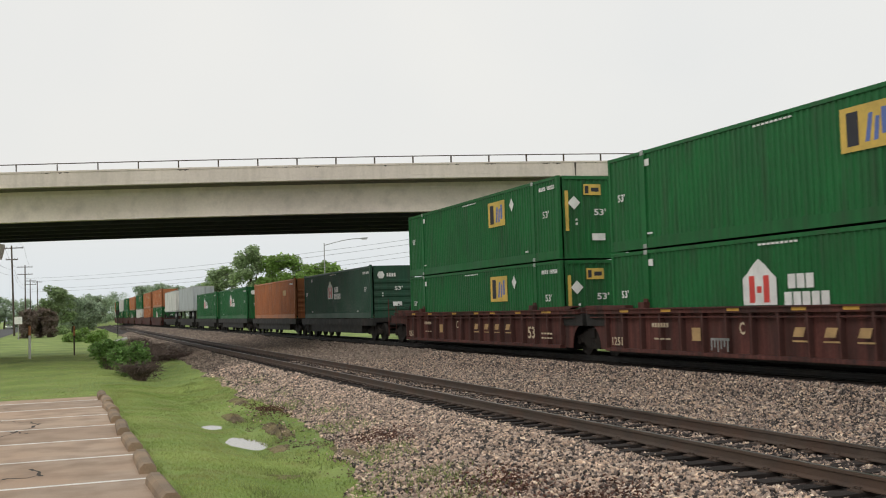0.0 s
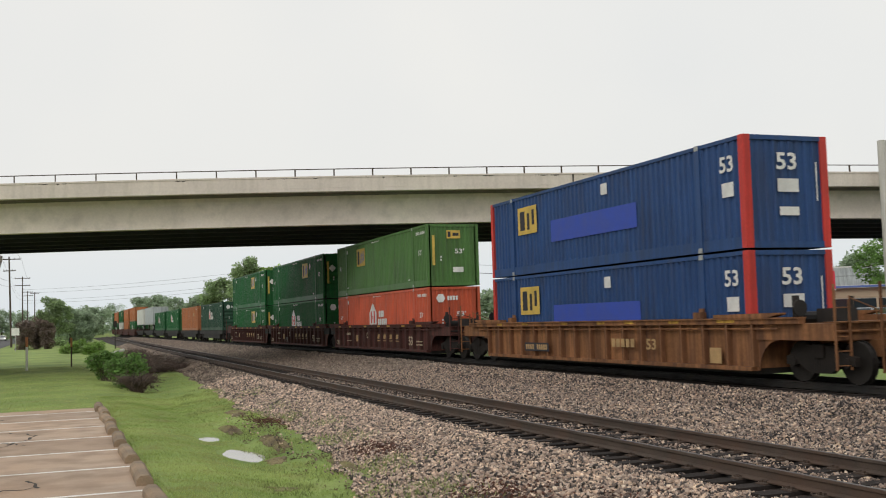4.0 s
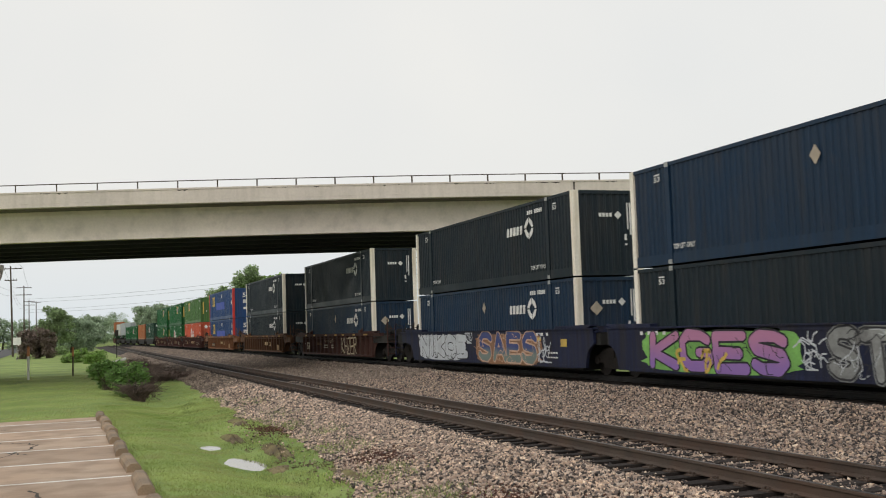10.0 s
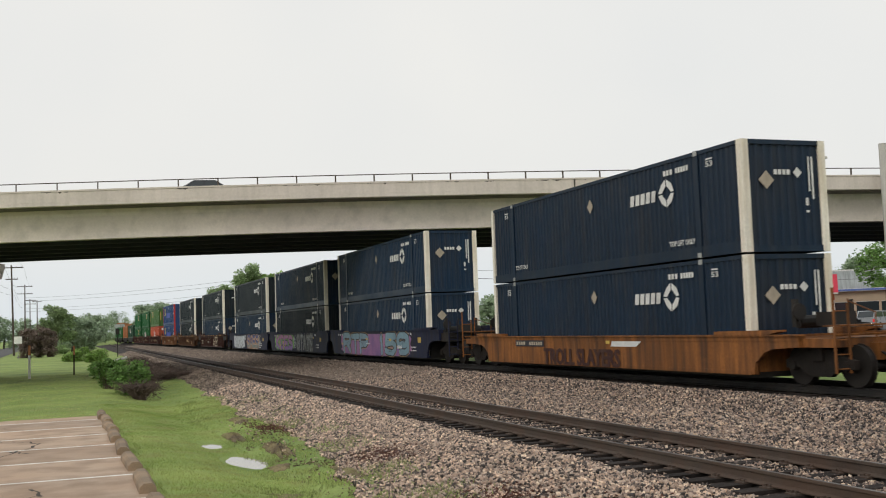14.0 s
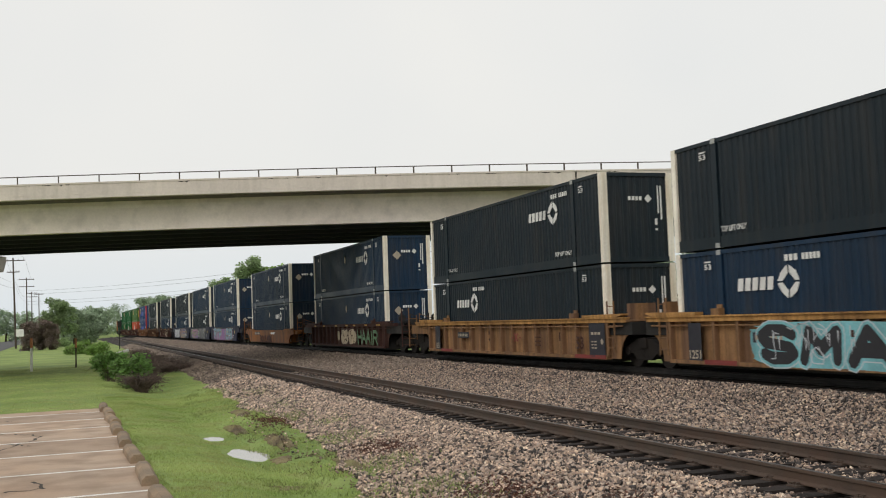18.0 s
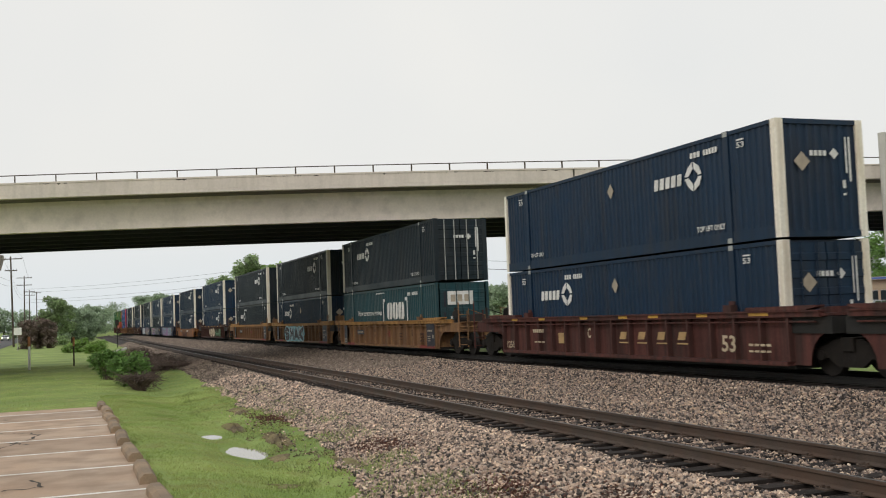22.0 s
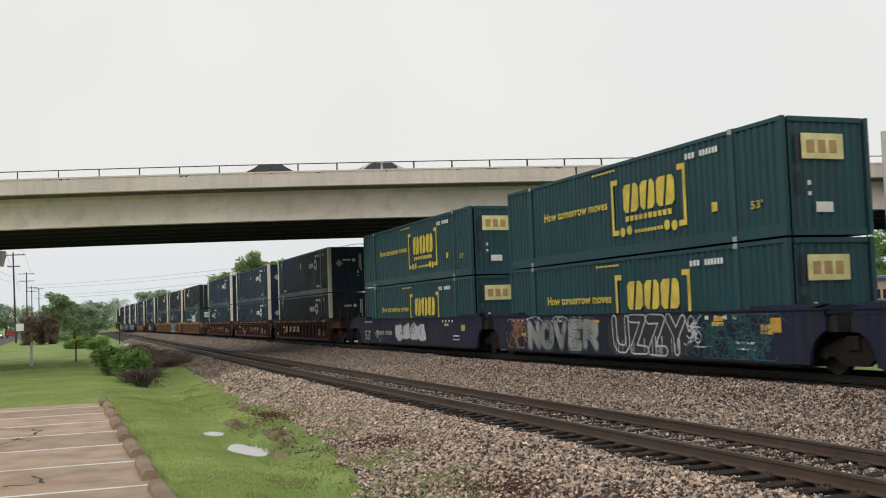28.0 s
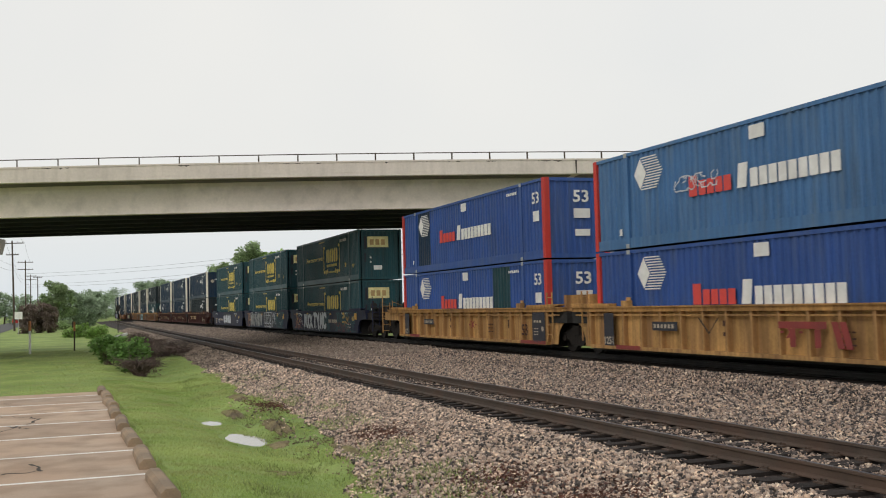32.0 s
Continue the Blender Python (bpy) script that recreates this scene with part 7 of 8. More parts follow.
# weeds that have rooted in the stone
for k, (cx, cy, rx, ry, n) in enumerate(((5.75, 21.5, 0.35, 0.9, 420), (5.3, 17.2, 0.4, 0.7, 480), (5.15, 14.6, 0.5, 0.6, 480), (6.1, 24.6, 0.3, 0.9, 320), (6.1, 30.5, 0.35, 1.2, 360), (6.4, 36.0, 0.4, 1.5, 380), (5.9, 27.4, 0.3, 0.8, 280), (4.9, 12.9, 0.5, 0.6, 480))):
    r_ = np.random.RandomState(120 + k)
    pts = np.stack([cx + rx * r_.randn(n) * 0.7, cy + ry * r_.randn(n) * 0.7, np.zeros(n)], -1)
    pts[:, 2] = [max(bed_z(x, y), ground_z(x, y)) + 0.01 for x, y, _ in pts]
    blades("weeds", pts, 0.075, 0.011, 130 + k, "weed", "tufts of weeds rooted between the stones", 1.5)

# eroded earth banks beside the water
def mud_bank(cx, cy, rx, ry, h, seed):
    """A low lumpy bank of bare earth with a ragged edge."""
    rings, seg, g = 8, 64, Geo()
    for j in range(rings + 1):
        for i in range(seg):
            a = 2 * math.pi * i / seg
            k = j / rings * (1 + 0.75 * noise.noise((math.cos(a) * 1.9, math.sin(a) * 1.9, seed)) + 0.4 * noise.noise((math.cos(a) * 6, math.sin(a) * 6, seed)))
            x, y = cx + rx * k * math.cos(a), cy + ry * k * math.sin(a)
            lump = 0.5 + 0.9 * abs(noise.noise((x * 5, y * 5, seed)))
            g.v.append((x, y, ground_z(x, y) + h * (1 - (j / rings) ** 2) * lump + (0.004 if j < rings else -0.03)))
    for j in range(rings):
        g.f += [(j * seg + i, j * seg + (i + 1) % seg, (j + 1) * seg + (i + 1) % seg, (j + 1) * seg + i) for i in range(seg)]
    return tagged(new("earth_bank", g.mesh("earth_bank", "mud_dry")), "bare brown earth bank beside the puddle", "earth", kind="structure")


M["mud_dry"] = mat("bare_earth", (0.15, 0.105, 0.065), 0.95, 0.35, 2.0, 25, 0.02, second=(0.27, 0.22, 0.11), dirt=(0.20, 0.24, 0.07), dirt_amount=0.3)
for k, (cx, cy, rx, ry, h) in enumerate(((4.2, 27.0, 0.20, 1.1, 0.14), (4.55, 23.2, 0.22, 1.5, 0.13), (4.1, 20.6, 0.22, 0.5, 0.05), (3.5, 17.0, 0.30, 0.25, 0.03), (4.95, 30.6, 0.2, 1.3, 0.09), (4.85, 18.2, 0.16, 0.9, 0.06))):
    mud_bank(cx, cy, rx, ry, h, 3 + k)

# bare wet earth in the ditch
r_ = np.random.RandomState(77)
pts = np.stack([4.45 + 0.35 * r_.randn(2600), 20.5 + 4.2 * r_.randn(2600), np.zeros(2600)], -1)
pts = np.array([(x, y, ground_z(x, y) + 0.01) for x, y, _ in pts if noise.noise((x * 2.2, y * 1.1, 4)) > 0.05 and x > 4.05 and 12 < y < 30])
blades("leaf_litter", pts, 0.02, 0.028, 78, "mud_dry", "brown wet earth and dead leaves in the ditch", 3.0)
scatter_stones("gravel", 420, lambda y, u: 4.3 + (toe_x(y) - 4.0) * u, 12, 30, 0.018, 19, "stray stones lying in the grass")


def leaf_cloud(lobes, n, size, seed, squash=0.8):
    """Small leaf quads in many overlapping clumps (x, y, z, r)."""
    r = np.random.RandomState(seed)
    lob = np.array(lobes, float)
    k = r.choice(len(lob), n, p=lob[:, 3] ** 2 / (lob[:, 3] ** 2).sum())
    d = r.randn(n, 3)
    d /= np.linalg.norm(d, axis=1, keepdims=True)
    c = lob[k, :3] + d * (lob[k, 3] * (0.35 + 0.75 * r.rand(n)))[:, None] * np.array([1, 1, squash])
    u = d * 0.3 + r.randn(n, 3) * np.array([1, 1, 0.5])
    u /= np.linalg.norm(u, axis=1, keepdims=True)
    w = np.cross(u, np.array([0, 0, 1.0]) + 0.7 * r.randn(n, 3))
    w /= np.linalg.norm(w, axis=1, keepdims=True) + 1e-6
    s = (size * (0.5 + r.rand(n)))[:, None]
    v = np.stack([c - u * s, c + w * s * 0.6, c + u * s, c - w * s * 0.6], 1)
    return v.reshape(-1, 3), np.arange(4 * n).reshape(-1, 4)


def tree(x, y, h, r, seed, material="leaf", n=3500, leaf=0.28, label="leafy green tree beside the railway", trunk=True, z0=None, group="trees", low=0.30):
    rr = random.Random(seed)
    z = ground_z(x, y) if z0 is None else z0
    ob = thing("tree", label, "tree", group, pose(x, y, z))
    lobes = []
    for i in range(46):
        a, t = rr.uniform(0, 6.28), rr.uniform(0, 1) ** 0.85
        k = r * (0.30 + 0.70 * math.sin(math.pi * (0.12 + 0.80 * t))) * rr.uniform(0.25, 0.86)
        lobes.append((math.cos(a) * k, math.sin(a) * k, h * (low + (0.93 - low) * t), r * rr.uniform(0.17, 0.32)))
    g = Geo()
    bend = [(0, 0, -0.3), (0.02 * h, 0, h * 0.25), (rr.uniform(-0.04, 0.04) * h, rr.uniform(-0.03, 0.03) * h, h * 0.6)]
    for a, b, ra, rb in zip(bend, bend[1:], (0.032 * h, 0.024 * h), (0.024 * h, 0.012 * h)):
        g.tube(a, b, ra, rb, n=8)
    part("trunk", g, "bark", ob)
    for i, lb in enumerate(lobes[:9]):
        s = bend[1] if i % 2 else bend[2]
        part("limb", Geo().tube((s[0], s[1], s[2] * 0.95), lb[:3], 0.010 * h, 0.003 * h, n=5), "bark", ob)
    v, f = leaf_cloud(lobes, n, leaf, seed)
    part("crown", fast_mesh("crown", v, f, material), None, ob)
    return ob


def shrub(x, y, h, r, seed, material, n, leaf, label, category="bush", twig=26, low=0.15):
    rr = random.Random(seed)
    ob = thing("bush", label, category, "bushes beside the tracks", pose(x, y, ground_z(x, y)))
    g = Geo()
    for i in range(twig):
        a, k = rr.uniform(0, 6.28), rr.uniform(0.3, 1.0)
        p = (rr.uniform(-0.2, 0.2) * r, rr.uniform(-0.2, 0.2) * r, -0.05)
        m = (math.cos(a) * r * k * 0.6, math.sin(a) * r * k * 0.6, h * rr.uniform(0.4, 0.75))
        e = (math.cos(a) * r * k * 1.1 + rr.uniform(-0.2, 0.2), math.sin(a) * r * k * 1.1, h * rr.uniform(0.35, 1.0))
        g.tube(p, m, 0.016, 0.011, n=4, caps=False).tube(m, e, 0.011, 0.004, n=4, caps=False)
    tagged(part("stem_mass", g, "twig", ob), kind="stuff")
    lobes = [(rr.uniform(-0.6, 0.6) * r, rr.uniform(-0.6, 0.6) * r, h * rr.uniform(low, 0.85), r * rr.uniform(0.22, 0.42)) for _ in range(22 if h < 3 else 44)]
    v, f = leaf_cloud(lobes, n, leaf, seed)
    v[:, 2] = np.maximum(v[:, 2], 0.02)
    part("foliage", fast_mesh("foliage", v, f, material), None, ob)
    return ob


shrub(2.95, 47.3, 1.5, 1.12, 31, "leaf_bush", 3800, 0.075, "dense bright green bush beside the ditch")
shrub(2.35, 52.6, 1.45, 1.05, 32, "leaf_bush", 3200, 0.08, "dense bright green bush beside the ditch")
shrub(3.2, 44.2, 0.85, 1.05, 33, "twig", 500, 0.04, "heap of dry brown brushwood", "brushwood", 340, 0.0)
shrub(4.05, 51.5, 1.25, 1.0, 35, "twig", 420, 0.04, "upright dry brown brushwood behind the bush", "brushwood", 260, 0.0)
shrub(4.6, 58.5, 1.1, 1.1, 36, "twig", 420, 0.045, "upright dry brown brushwood behind the bush", "brushwood", 220, 0.0)
for i, (x, y, h, r) in enumerate(((5.6, 60, 0.5, 1.3), (5.4, 65, 0.5, 1.4), (6.0, 68, 0.45, 1.5), (5.7, 74, 0.5, 1.5), (6.6, 82, 0.5, 1.5), (6.3, 92, 0.5, 1.5), (7.2, 102, 0.5, 1.5), (6.8, 62, 0.35, 0.9))):
    shrub(x, y, h, r, 40 + i, "twig", 900, 0.05, "tangle of dry brown brambles on the slope", "brambles", 130, 0.0)
for i, (x, y, h, r) in enumerate(((1.7, 114, 1.0, 1.3), (2.8, 118, 1.5, 1.4), (3.6, 110, 0.9, 1.1), (4.6, 122, 1.2, 1.2))):
    shrub(x, y, h, r, 60 + i, "leaf_light", 2200, 0.09, "low green shrubs beside the lawn", low=0.0)
for i, (x, y, h, r) in enumerate(((-3.3, 150, 4.3, 1.5), (-2.0, 152, 4.8, 1.6), (-0.8, 150, 4.2, 1.4))):
    shrub(x, y, h, r, 70 + i, "hedge_twig", 8000, 0.085, "tall brown leafless hedge", "hedge", 90, 0.0)

# trees left of the tracks, then those behind the train, then those far off
tree(0.0, 172, 7.9, 3.1, 1, "leaf", 10000, 0.16, low=0.05)
tree(2.6, 184, 6.4, 2.6, 2, "leaf_haze", 5200, 0.17, low=0.05)
tree(4.8, 188, 5.4, 2.5, 3, "leaf_haze", 5200, 0.16, low=0.03)
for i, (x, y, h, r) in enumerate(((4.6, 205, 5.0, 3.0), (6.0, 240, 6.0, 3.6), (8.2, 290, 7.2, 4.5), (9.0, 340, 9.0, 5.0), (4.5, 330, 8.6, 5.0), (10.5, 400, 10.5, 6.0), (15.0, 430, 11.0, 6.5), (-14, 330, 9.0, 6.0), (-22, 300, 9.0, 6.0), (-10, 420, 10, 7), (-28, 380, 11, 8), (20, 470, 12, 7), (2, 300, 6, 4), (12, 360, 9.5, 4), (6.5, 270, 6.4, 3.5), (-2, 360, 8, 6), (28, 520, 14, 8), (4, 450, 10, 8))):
    tree(x, y, h, r, 10 + i, "leaf_haze", 3800, 0.32, label="soft green tree in the distance", low=0.08, group="distant trees")
tree(28.0, 160, 12.8, 4.1, 31, "leaf", 9500, 0.19, label="tall tree with an open green crown", low=0.25)
tree(32.4, 158, 10.8, 4.8, 32, "leaf_light", 12000, 0.22, label="broad light green tree behind the train", low=0.25)
tree(36.5, 150, 9.6, 4.0, 33, "leaf_light", 4000, 0.26, label="broad light green tree behind the train", low=0.25)
tree(25.6, 172, 10.2, 3.8, 34, "leaf", 8000, 0.20, low=0.15)
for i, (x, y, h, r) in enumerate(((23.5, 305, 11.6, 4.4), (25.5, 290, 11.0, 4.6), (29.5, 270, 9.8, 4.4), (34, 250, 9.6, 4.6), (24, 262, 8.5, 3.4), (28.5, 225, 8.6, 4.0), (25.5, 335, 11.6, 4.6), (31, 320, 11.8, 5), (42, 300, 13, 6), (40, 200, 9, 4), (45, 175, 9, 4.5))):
    tree(x, y, h, r, 40 + i, "leaf_haze", 4000, 0.28, low=0.12, group="distant trees")
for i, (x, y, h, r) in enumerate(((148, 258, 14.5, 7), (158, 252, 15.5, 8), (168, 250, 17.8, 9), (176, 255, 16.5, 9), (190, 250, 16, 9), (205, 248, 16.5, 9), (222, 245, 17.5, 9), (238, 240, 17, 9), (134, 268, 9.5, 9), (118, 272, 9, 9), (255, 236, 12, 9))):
    tree(x, y, h, r, 60 + i, "leaf_haze", 5000, 0.55, label="soft green tree in the distance", low=0.08, group="distant trees")
tree(109.5, 114, 14.0, 5.6, 81, "leaf_bush", 5200, 0.26, label="dark green spreading oak", low=0.25)
tree(116, 112, 11.5, 5.0, 82, "leaf_bush", 3600, 0.28, label="dark green spreading oak", low=0.25)

# ---- poles, wires, posts and lamps ----
def utility_pole(x, y, h, arms, lean=0.0):
    ob = thing("utility_pole", "weathered wooden utility pole with cross arms", "utility pole", "utility poles", pose(x, y, ground_z(x, y), 0, lean, 0))
    part("pole", Geo().tube((0, 0, -0.3), (0, 0, h), 0.17, 0.11, n=10), "pole", ob)
    for z, w in arms:
        a = part("cross_arm", Geo().box(-w, w, -0.06, 0.06, z - 0.07, z + 0.07), "pole", ob)
        for k in (-0.9, -0.45, 0.45, 0.9):
            part("insulator", Geo().tube((k * w, 0, z + 0.07), (k * w, 0, z + 0.25), 0.05, n=6), "galv", a)
    return ob


utility_pole(-6.0, 176, 14.1, ((13.7, 1.7), (11.9, 0.9)), -1.2)
utility_pole(-6.2, 250, 14.6, ((14.2, 1.6), (12.6, 1.6)))
utility_pole(-6.4, 310, 13.6, ((13.2, 1.5), (12.2, 1.5)))
utility_pole(-4.6, 312, 13.2, ((12.9, 1.2),))


def cable(name, p, q, sag, r=0.014):
    """One swept cable that hangs between two points."""
    g, k, n = Geo(), 14, 5
    p, q = Vector(p), Vector(q)
    d = (q - p).normalized()
    a = d.cross(Vector((0, 0, 1))).normalized()
    b = a.cross(d)
    for i in range(k + 1):
        c = p.lerp(q, i / k) - Vector((0, 0, sag * 4 * (i / k) * (1 - i / k)))
        g.v += [tuple(c + (a * math.cos(2 * math.pi * j / n) + b * math.sin(2 * math.pi * j / n)) * r) for j in range(n)]
    for i in range(k):
        g.f += [(i * n + j, i * n + (j + 1) % n, (i + 1) * n + (j + 1) % n, (i + 1) * n + j) for j in range(n)]
    return tagged(new(name, g.mesh(name, "wire")), "thin black overhead cable", "cable", "overhead cables")


for dz, dx in ((13.8, -1.4), (13.8, 1.4), (10.2, 0), (9.4, 0)):
    cable("overhead_cable", (-5.9 + dx, 176, dz), (-6.0 + dx, 20, dz - 0.4), 1.6)
    cable("overhead_cable", (-5.9 + dx, 176, dz), (-6.2 + dx, 250, dz + 0.2), 0.9)
for z0, z1, x1, y1 in ((11.6, 11.4, 46, 118), (10.9, 10.8, 46, 119), (9.2, 9.9, 46, 120), (8.6, 9.3, 46, 121)):
    cable("overhead_cable", (-6.2, 250, z0), (x1, y1, z1), 1.0, 0.02)
cable("overhead_cable", (46, 119, 8.0), (150, 120, 8.0), 1.3, 0.035)
cable("overhead_cable", (46, 119, 9.0), (150, 122, 9.4), 1.3, 0.02)
utility_pole(100.3, 131.5, 13.3, ((12.9, 1.5),))
utility_pole(105, 140, 12.0, ((11.7, 1.2),))
utility_pole(46, 119, 11.6, ((11.2, 1.2),))


def street_lamp(x, y, h, arm, turn, label, material="pole_pale", r=0.11):
    ob = thing("street_lamp", label, "street lamp", "street lamps", pose(x, y, ground_z(x, y), 0, 0, turn))
    part("pole", Geo().tube((0, 0, -0.2), (0, 0, h), r, r * 0.6, n=12), material, ob)
    part("base", Geo().tube((0, 0, -0.1), (0, 0, 0.35), r * 1.8, r * 1.5, n=12), material, ob)
    g = Geo()
    pts = [(arm * i / 8, 0, h - 0.25 + 0.75 * math.sin(i / 8 * math.pi / 2)) for i in range(9)]
    for a, b in zip(pts, pts[1:]):
        g.tube(a, b, 0.04, n=6, caps=False)
    part("arm", g, material, ob)
    lam = part("luminaire", Geo().prism([(arm - 0.1, h + 0.42), (arm + 0.75, h + 0.50), (arm + 0.7, h + 0.60), (arm + 0.1, h + 0.58)], "y", -0.14, 0.14), material, ob)
    part("lens", Geo().box(arm + 0.1, arm + 0.6, -0.12, 0.12, h + 0.38, h + 0.45), "pole_pale", lam)
    return ob


street_lamp(36.9, 46.0, 9.7, 1.5, -35, "pale tapered steel street lamp with a short arm")
street_lamp(27.5, 111, 9.6, 4.2, 0, "grey street lamp with a long arm", "galv", 0.085)
street_lamp(67.5, 108, 9.3, 1.6, 170, "grey street lamp beside the shops", "pole_pale", 0.09)
mast = thing("sign_mast", "tall plain white steel mast", "mast", m=pose(43.4, 45.6, 0.35))
part("mast_tube", Geo().tube((0, 0, -0.2), (0, 0, 11.2), 0.24, n=16), "pole_pale", mast)
part("mast_base", Geo().tube((0, 0, -0.1), (0, 0, 0.4), 0.4, n=16), "concrete", mast)

m1 = thing("marker_post", "white marker post with an orange top", "marker post", "marker posts", pose(-1.5, 69.8, ground_z(-1.5, 69.8)))
part("post", Geo().tube((0, 0, -0.1), (0, 0, 1.45), 0.075, n=10), "marker_white", m1)
part("cap", Geo().tube((0, 0, 1.45), (0, 0, 2.05), 0.085, 0.08, n=10), "marker_orange", m1)
m2 = thing("marker_post", "rusty brown marker post with an orange top", "marker post", "marker posts", pose(1.15, 73.0, ground_z(1.15, 73)))
part("post", Geo().tube((0, 0, -0.1), (0, 0, 1.3), 0.05, n=10), "pole", m2)
part("cap", Geo().tube((0, 0, 1.3), (0, 0, 1.9), 0.07, 0.065, n=10), "marker_orange", m2)
rs = thing("road_sign", "small white square road sign on a post", "road sign", m=pose(-4.3, 140, 0))
part("post", Geo().tube((0, 0, -0.1), (0, 0, 2.3), 0.04, n=8), "galv", rs)
part("plate", Geo().box(-0.45, 0.45, -0.06, -0.03, 1.9, 2.8), "marker_white", rs)
sg = thing("track_signal", "dark track-side signal on a thin mast", "signal", m=pose(7.2, 135, 0))
part("mast", Geo().tube((0, 0, -0.2), (0, 0, 3.2), 0.05, n=8), "steel", sg)
part("head", Geo().prism([(-0.2, 2.6), (0.2, 2.6), (0.22, 3.3), (-0.22, 3.3)], "y", -0.12, 0.12), "steel", sg)
log = thing("debris", "pale broken pipe lying beside the bush", "debris", m=pose(2.9, 62, 0.9, 0, -14, 20))
part("pipe", Geo().tube((-1.0, 0, 0), (1.0, 0, 0), 0.09, n=10), "pale", log)

# ---- roads and vehicles ----
road = Geo()
road.add([(-14.5, 60, -0.02), (-7.2, 60, -0.02), (-7.2, 700, -0.02), (-14.5, 700, -0.02)], [(0, 1, 2, 3)])
tagged(new("road", road.mesh("road", "asphalt")), "asphalt road beside the lawn", "road", kind="structure")
apron = Geo()
apron.add([(34, 20, 0.50), (140, 20, 0.50), (140, 160, 0.50), (34, 160, 0.50)], [(0, 1, 2, 3)])
tagged(new("road", apron.mesh("road", "asphalt")), "asphalt street and parking before the shops", "road", kind="structure")


def vehicle(kind, body, label, m=None, group="vehicles"):
    """A car in its own space: x ahead, wheels on z = 0."""
    ob = thing({"pickup": "pickup_truck", "suv": "suv"}.get(kind, "car"), label, "car", group, m)
    if kind == "pickup":
        L, lower, upper, hw = 5.6, [(-2.8, 0.45), (2.75, 0.45), (2.8, 0.85), (2.6, 1.08), (1.3, 1.15), (-2.8, 1.15)], [(-0.75, 1.15), (1.35, 1.15), (0.75, 1.82), (-0.6, 1.86)], 0.96
    elif kind == "suv":
        L, lower, upper, hw = 4.7, [(-2.35, 0.4), (2.3, 0.4), (2.35, 0.8), (2.2, 1.0), (1.1, 1.08), (-2.35, 1.08)], [(-2.3, 1.08), (1.15, 1.08), (0.45, 1.68), (-1.95, 1.74)], 0.92
    else:
        L, lower, upper, hw = 4.6, [(-2.3, 0.32), (2.25, 0.32), (2.3, 0.68), (1.9, 0.86), (1.0, 0.93), (-2.25, 0.95)], [(-1.75, 0.95), (1.05, 0.93), (0.25, 1.43), (-0.95, 1.45)], 0.88
    part("body", Geo().prism(lower, "y", -hw, hw), body, ob)
    part("cabin", Geo().prism(upper, "y", -hw + 0.1, hw - 0.1), body, ob)
    (ax, az), (bx_, bz), (cx, cz), (dx, dz) = upper
    for s in (-1, 1):
        def inset(t, u):
            x = (ax + (bx_ - ax) * t) * (1 - u) + (dx + (cx - dx) * t) * u
            return x, az * (1 - u) + dz * u
        for t0, t1 in ((0.08, 0.48), (0.52, 0.92)):
            pts = [inset(t0, 0.15), inset(t1, 0.15), inset(t1, 0.85), inset(t0, 0.85)]
            part("side_window", Geo().prism(pts, "y", *sorted((s * (hw - 0.1), s * (hw - 0.09)))), "glass", ob)
        part("mirror", Geo().box(bx_ - 0.5, bx_ - 0.35, *sorted((s * (hw - 0.02), s * (hw + 0.18))), az + 0.02, az + 0.17), body, ob)
        part("headlight", Geo().box(L / 2 - 0.12, L / 2 + 0.01, *sorted((s * (hw - 0.35), s * (hw - 0.05))), 0.66, 0.8), "lamp_head", ob)
        part("tail_light", Geo().box(-L / 2 - 0.01, -L / 2 + 0.08, *sorted((s * (hw - 0.22), s * (hw - 0.02))), 0.72, 0.98), "lamp_red", ob)
        for x in (-L * 0.30, L * 0.31):
            w = part("wheel", cached("cw", lambda: Geo().tube((0, -0.11, 0), (0, 0.11, 0), 0.35, n=18).mesh("wheel", "rubber")), None, ob)
            w.location = (x, s * (hw - 0.1), 0.35)
            part("rim", cached("cr", lambda: Geo().tube((0, -0.12, 0), (0, 0.12, 0), 0.22, n=12).mesh("rim", "galv")), None, w)
    off = 0.012
    part("windscreen", Geo().add([(bx_ + off, -hw + 0.18, bz + 0.04), (bx_ + off, hw - 0.18, bz + 0.04), (cx + off + 0.04, hw - 0.2, cz - 0.05), (cx + off + 0.04, -hw + 0.2, cz - 0.05)], [(0, 1, 2, 3)]), "glass", ob)
    part("rear_window", Geo().add([(ax - off, -hw + 0.2, az + 0.08), (ax - off, hw - 0.2, az + 0.08), (dx - off - 0.04, hw - 0.22, dz - 0.07), (dx - off - 0.04, -hw + 0.22, dz - 0.07)], [(0, 3, 2, 1)]), "glass", ob)
    return ob


# over the bridge, towards the right
pk = vehicle("pickup", "car_white", "white pickup truck with boats on a roof rack", group="bridge traffic")
for x in (-2.4, 0.2):
    for s in (-0.8, 0.8):
        part("rack_post", Geo().tube((x, s, 1.1), (x, s, 2.02), 0.03, n=6), "galv", pk)
    part("rack_bar", Geo().tube((x, -0.95, 2.02), (x, 0.95, 2.02), 0.03, n=6), "galv", pk)
for s in (-0.5, 0.45):
    g = Geo()
    hull = [(-3.5, 0.02), (-2.8, 0.11), (-1.5, 0.15), (-0.2, 0.11), (0.4, 0.02)]
    for (a, ra), (b, rb) in zip(hull, hull[1:]):
        g.tube((a, s, 2.18), (b, s, 2.18), ra, rb, n=10)
    part("boat_hull", g, "kayak", pk)
